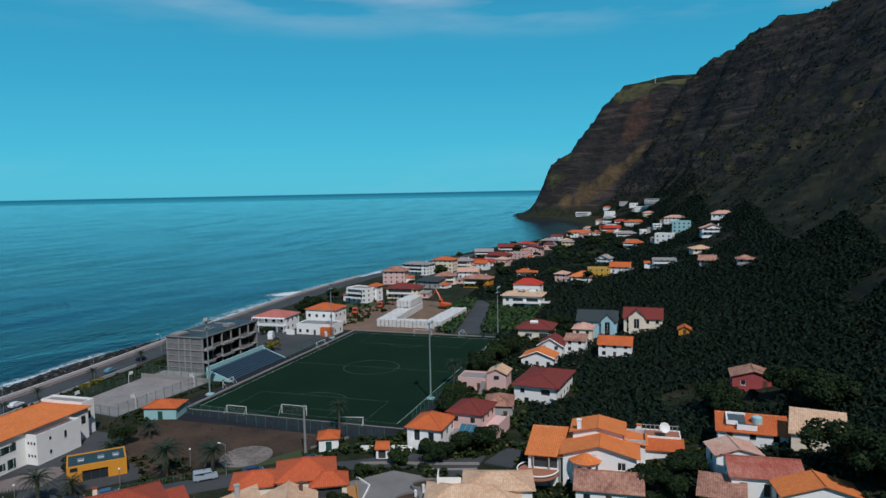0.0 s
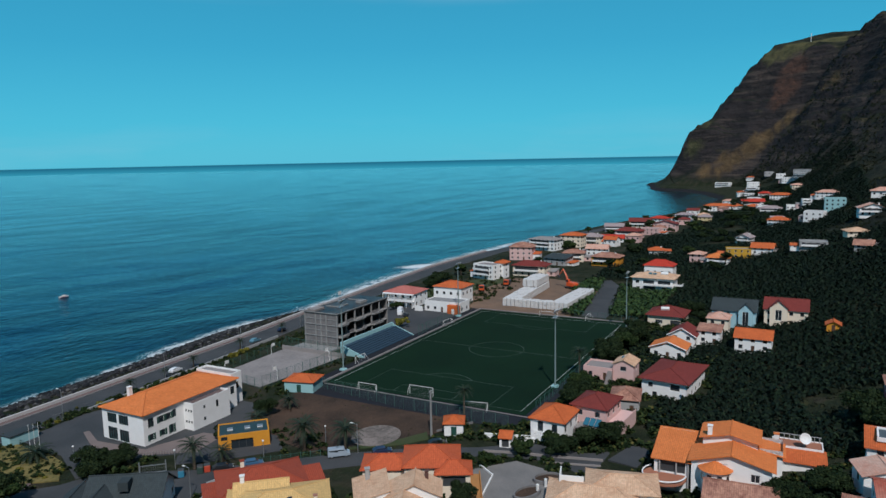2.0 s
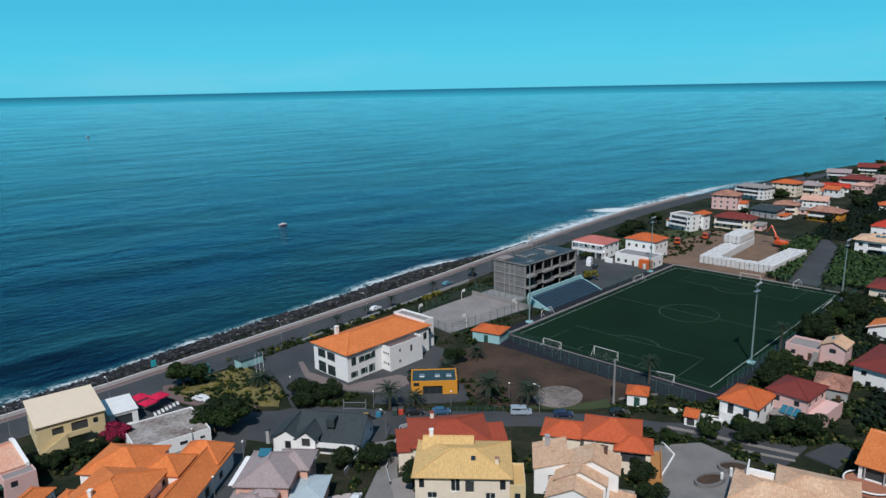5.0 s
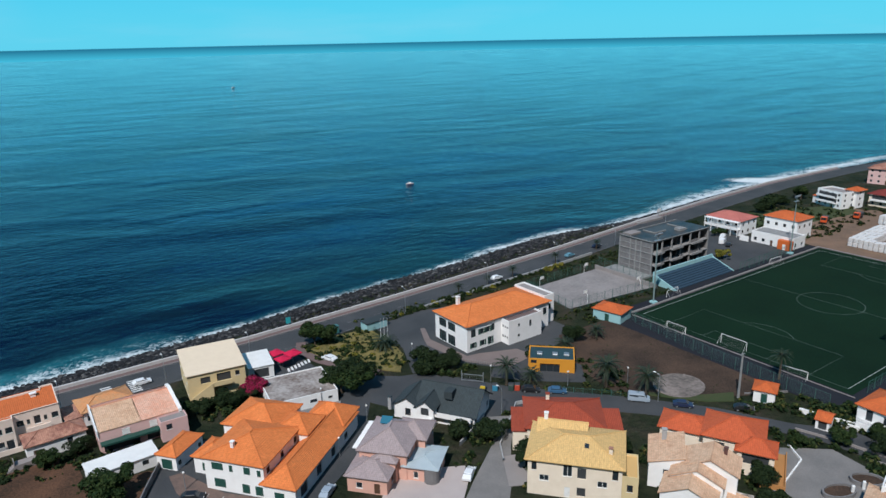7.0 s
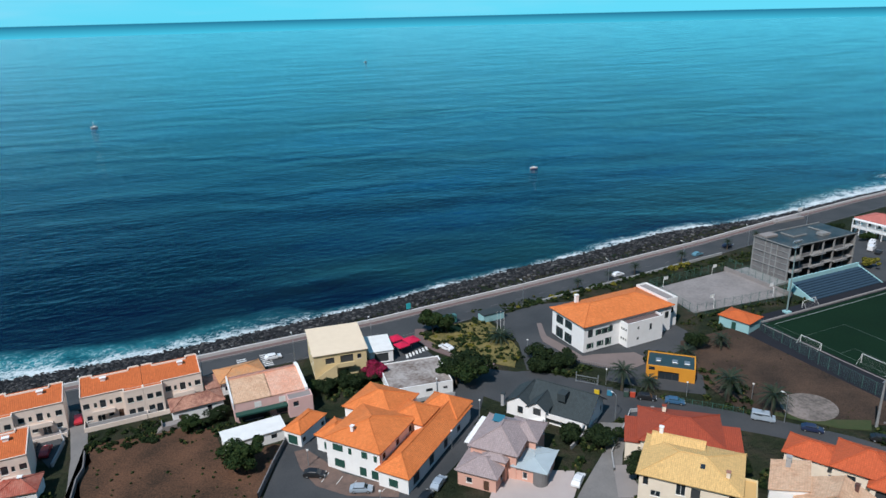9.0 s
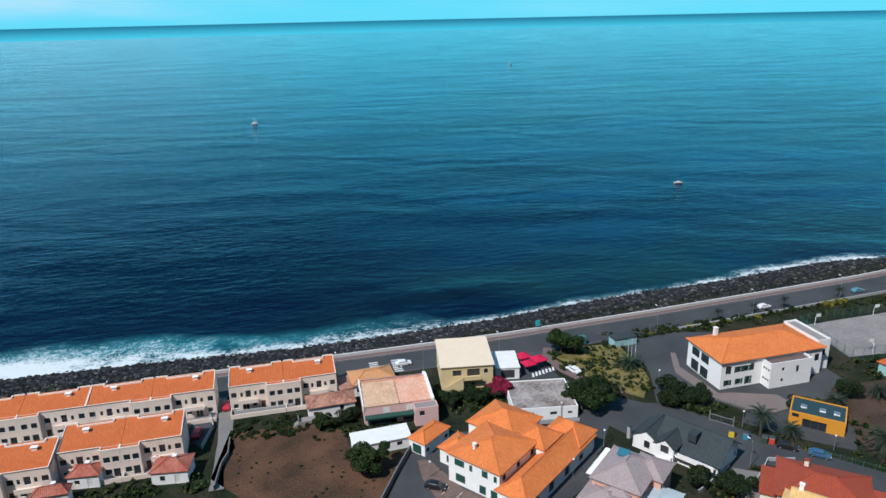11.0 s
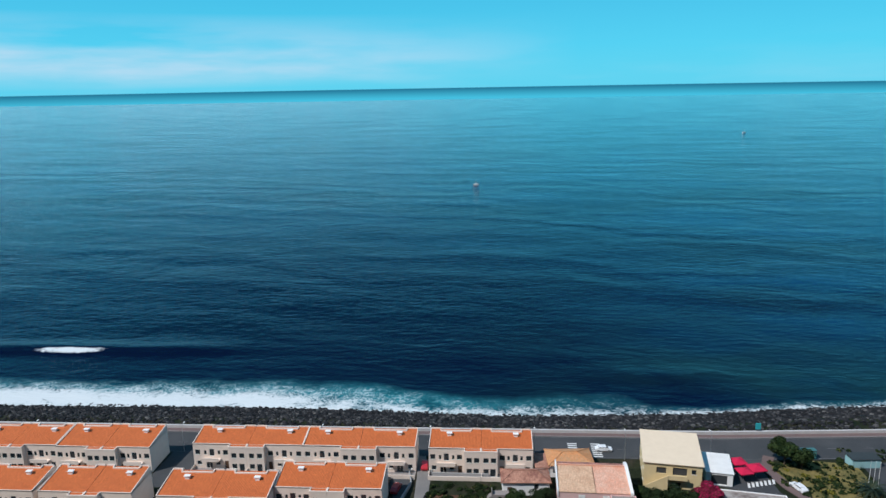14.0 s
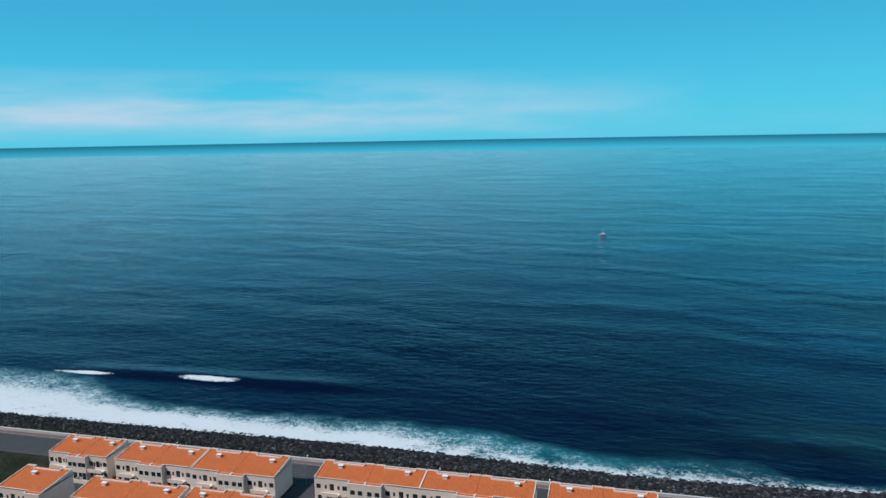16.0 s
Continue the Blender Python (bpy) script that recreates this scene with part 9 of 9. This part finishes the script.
bin_(91.6, 114.6, (0.6, 0.42, 0.02), "yellow recycling bin at the street corner")
bin_(94.0, 113.0, (0.03, 0.2, 0.32), "blue recycling bin at the street corner")
bin_(97.0, 110.8, (0.03, 0.06, 0.05), "green recycling bin at the street corner")
bin_(98.2, 110.0, (0.45, 0.06, 0.03), "red recycling bin at the street corner")


def gate(x, y, rot):
    ob = thing("gate", "pale metal sliding gate of the school", "gate", pose(x, y, 6.1, 0, 0, rot))
    part("gate_frame", boxes((-2.6, 2.6, -0.05, 0.05, 0.1, 0.25), (-2.6, 2.6, -0.05, 0.05, 1.65, 1.8), (-2.7, -2.5, -0.08, 0.08, 0, 2.6), (2.5, 2.7, -0.08, 0.08, 0, 2.6)), METAL, ob)
    for k in range(12):
        part("bar", boxes((-2.4 + 0.42 * k, -2.36 + 0.42 * k, -0.02, 0.02, 0.25, 1.65)), METAL, ob)


gate(92.6, 119.8, -48)


def shelter():
    ob = thing("bus_shelter", "teal metal bus shelter on the coast road", "bus shelter", pose(78.6, 165.6, 6.1, 0, 0, 3))
    teal = mat("teal_metal", (0.05, 0.16, 0.16), 0.5, bump=0)
    part("roof", boxes((-1.9, 1.9, -0.8, 0.8, 2.4, 2.5)), teal, ob)
    for x in (-1.8, 1.8):
        for y in (-0.7, 0.7):
            part("post", boxes((x - 0.04, x + 0.04, y - 0.04, y + 0.04, 0, 2.4)), teal, ob)
    part("back_panel", boxes((-1.8, 1.8, -0.76, -0.72, 0.4, 2.2)), glass("teal_panel", (0.06, 0.2, 0.2), 0.2), ob)
    part("bench", boxes((-1.5, 1.5, -0.6, -0.2, 0.42, 0.5)), METAL, ob)


shelter()
sub = thing("transformer_box", "low teal utility building with dark flat roof", "utility building", pose(90.6, 163.0, 6.1, 0, 0, 3))
part("wall", boxes((-3.4, 3.4, -1.6, 1.6, -0.1, 2.2)), TEAL_WALL, sub)
part("roof", boxes((-3.6, 3.6, -1.8, 1.8, 2.2, 2.4)), TILE_DARK, sub)
cyan = thing("sea_sign", "turquoise sign board standing on the sea wall", "sign", pose(70.8, 177.6, 7.0, 0, 0, 0))
part("board", boxes((-0.7, 0.7, -0.08, 0.08, 0.6, 2.4), bevel=0.03), glass("turquoise_board", (0.03, 0.38, 0.42), 0.4), cyan)
part("post", boxes((-0.06, 0.06, -0.05, 0.05, 0, 0.6)), METAL, cyan)
for k in range(3):
    fl = thing("flagpole", "slim white flagpole in front of the school", "flagpole", pose(86.6 + 0.9 * k, 152.4 - 0.3 * k, 6.1), "flagpoles")
    part("pole", tube(bmesh.new(), [(0, 0, 0), (0, 0, 7.0)], [0.06, 0.035], 6), WHITE_FRAME, fl)
    part("finial", tube(bmesh.new(), [(0, 0, 7.0), (0, 0, 7.12)], 0.07, 6), WHITE_FRAME, fl)
for k in range(22):
    t = k / 21
    x, y = (97.0 + 7.3 * t * 1.0, 130.0 - 10.4 * t)
    bo = thing("bollard", "short pale bollard at the edge of the paving", "bollard", pose(x, y, 6.15), "bollards of the forecourt")
    part("shaft", tube(bmesh.new(), [(0, 0, 0), (0, 0, 0.75)], 0.1, 8), PAVING, bo)


def boat(x, y, s, rot, label, red=False, mast_h=0.0):
    ob = thing("boat", label, "boat", pose(x, y, 0.1, 0, 0, rot), "boats")
    bm = bmesh.new()
    rings = []
    for t in np.linspace(-1, 1, 9):
        wd = 0.36 * (1 - max(0, t) ** 2.2) * (0.85 + 0.15 * min(1, 1 + t))
        rings.append([bm.verts.new((t * s, a * wd * s, z * s)) for a, z in ((-1, 0.24), (-0.8, 0.0), (0, -0.12), (0.8, 0.0), (1, 0.24))])
    for a, b in zip(rings, rings[1:]):
        for i in range(4):
            bm.faces.new((a[i], a[i + 1], b[i + 1], b[i]))
        bm.faces.new((a[4], a[0], b[0], b[4]))
    bm.faces.new(rings[0])
    bmesh.ops.recalc_face_normals(bm, faces=bm.faces)
    part("hull", bm, mat("white_hull_paint", (0.75, 0.75, 0.74), 0.4), ob)
    part("rubbing_strake", boxes((-0.9 * s, 0.5 * s, -0.37 * s, 0.37 * s, 0.15 * s, 0.2 * s)), mat("red_hull_paint", (0.4, 0.03, 0.03), 0.4) if red else WHITE_FRAME, ob)
    part("cabin", boxes((-0.35 * s, 0.25 * s, -0.2 * s, 0.2 * s, 0.2 * s, 0.5 * s), bevel=0.05 * s), WHITE_FRAME, ob)
    if mast_h:
        part("mast", tube(bmesh.new(), [(0.1 * s, 0, 0.3 * s), (0.1 * s, 0, mast_h)], 0.09, 5), WHITE_FRAME, ob)
        part("boom", tube(bmesh.new(), [(0.1 * s, 0, 0.75 * s), (-0.8 * s, 0, 0.75 * s)], 0.07, 5), WHITE_FRAME, ob)


boat(226.3, 354.0, 2.4, 160, "small white motor boat with a red strake", True)
boat(-15.0, 701.0, 3.0, 170, "small grey-white sailing boat lying offshore", False, 6.0)
boat(477.6, 1372.0, 3.6, 20, "white sailing boat far out at sea", False, 7.0)


antenna = thing("antenna_mast", "slim white antenna mast on the headland", "antenna", pose(1410, 28, land_z(1410, 28, True)))
part("mast_pole", tube(bmesh.new(), [(0, 0, -3), (0, 0, 18)], [0.7, 0.4], 6), WHITE_FRAME, antenna)


def sea_platform():
    ob = thing("sea_platform", "pale concrete platform with a white panel on a post", "platform", pose(247, 191.4, 6.2))
    part("slab", boxes((-7.0, 7.0, -2.0, 2.2, -1.0, 0.75), bevel=0.05), PAVING, ob)
    part("step", boxes((-9.2, -7.0, -1.6, 1.6, -1.0, 0.4), bevel=0.04), PAVING, ob)
    post = part("post", tube(bmesh.new(), [(4.6, -1.4, 0.7), (4.6, -1.4, 4.6)], 0.08, 8), METAL, ob)
    part("panel", boxes((3.4, 5.8, -1.5, -1.4, 3.2, 4.8)), WHITE_FRAME, post)


sea_platform()

# ---- works yard behind the pitch ----
BALE = mat("white_wrapped_pallets", (0.62, 0.61, 0.60), 0.6, (0.45, 0.45, 0.45), scale=1.2, fine=3, amount=0.7, bump=0.5)


def bale_mesh():
    return mesh_of("wrapped_block", box(bmesh.new(), -0.84, 0.84, -0.80, 0.80, 0, 1.62, bevel=0.14), BALE)


BALE_ME = bale_mesh()
BALES = random.Random(8)


def bale(x, y, z=6.15, rot=0.0):
    ob = thing("pallet_stack", "stack of white film-wrapped pallets in the works yard", "pallet stack", pose(x, y, z, 0, 0, rot), "wrapped pallets")
    for k in range(2):
        for i in range(2):
            for j in range(2):
                q = BALES.random()
                part("wrapped_block", BALE_ME, None, ob, at=pose(-0.88 + 1.76 * k + 0.16 * (q - 0.5), -0.94 + 1.88 * i, 1.64 * j, 0, 0, 8 * (q - 0.5)) @ Matrix.Diagonal((1, 1, 0.9 + 0.2 * q if j else 1, 1)))
    part("pallet", boxes((-1.6, 1.6, -1.6, 1.6, -0.05, -0.001)), mat("pallet_wood", (0.2, 0.13, 0.07), 0.9), ob)


for k in range(8):
    bale(274.5 + (k % 2) * 0.2, 117.2 - 3.65 * k)
for k in range(1, 13):
    bale(274.5 + 3.6 * k, 117.4 + 0.2 * k)
    bale(274.5 + 3.6 * k, 113.7 + 0.2 * k)
    if k < 10:
        bale(274.5 + 3.6 * k, 95.3 - 0.1 * k)
        bale(274.5 + 3.6 * k, 91.6 - 0.1 * k)
for k in range(8, 13):
    bale(274.5 + 3.6 * k, 118.2 + 0.15 * k, 9.62)
    bale(274.5 + 3.6 * k, 114.6 + 0.15 * k, 9.62)
MACHINE = glass("orange_machine_paint", (0.62, 0.09, 0.02), 0.45)


def excavator(x, y, rot):
    ob = thing("excavator", "large orange excavator with raised boom", "excavator", pose(x, y, 6.15, 0, 0, rot))
    for s in (-1, 1):
        part("track", boxes((-2.4, 2.4, s * 1.5 - 0.4, s * 1.5 + 0.4, 0, 1.0), bevel=0.3), TYRE, ob)
    part("body", boxes((-2.6, 1.6, -1.6, 1.6, 1.1, 3.0), bevel=0.2), MACHINE, ob)
    part("counterweight", boxes((-3.6, -2.6, -1.5, 1.5, 1.2, 2.8), bevel=0.25), MACHINE, ob)
    cab = part("cab", boxes((0.2, 1.8, 0.2, 1.6, 3.0, 4.6), bevel=0.1), MACHINE, ob)
    part("window", boxes((0.4, 1.84, 0.16, 1.64, 3.3, 4.3)), DARK_GLASS, cab)
    part("boom", tube(bmesh.new(), [(1.2, -0.4, 2.4), (3.0, -0.4, 6.0), (5.0, -0.4, 9.0)], [0.45, 0.4, 0.3], 4), MACHINE, ob)
    part("arm", tube(bmesh.new(), [(5.0, -0.4, 9.0), (7.2, -0.4, 5.6)], [0.3, 0.22], 4), MACHINE, ob)
    part("bucket", boxes((6.8, 8.0, -1.0, 0.2, 4.4, 5.6), bevel=0.15), DARK_FRAME, ob)


excavator(322, 104.5, 70)


def lorry(x, y, rot):
    ob = thing("tipper_lorry", "orange tipper lorry in the works yard", "lorry", pose(x, y, 6.15, 0, 0, rot), "tipper lorries")
    cab = part("cab", boxes((1.6, 3.4, -1.2, 1.2, 0.8, 3.2), bevel=0.15), MACHINE, ob)
    part("windscreen", boxes((3.35, 3.45, -1.0, 1.0, 1.9, 2.9)), DARK_GLASS, cab)
    part("tipper", boxes((-3.6, 1.4, -1.25, 1.25, 1.1, 2.5), bevel=0.08), DARK_FRAME, ob)
    part("chassis", boxes((-3.5, 3.2, -0.5, 0.5, 0.6, 1.0)), DARK_FRAME, ob)
    for sx in (-2.6, -1.4, 2.4):
        for sy in (-1, 1):
            wh = part("wheel", WHEEL, None, ob, at=Matrix.Translation((sx, sy * 1.0, 0.5)) @ Matrix.Diagonal((1.55, 2, 1.55, 1)))
            part("rim", RIM, None, wh)


lorry(300, 141.5, 200)
lorry(318, 136.0, 190)
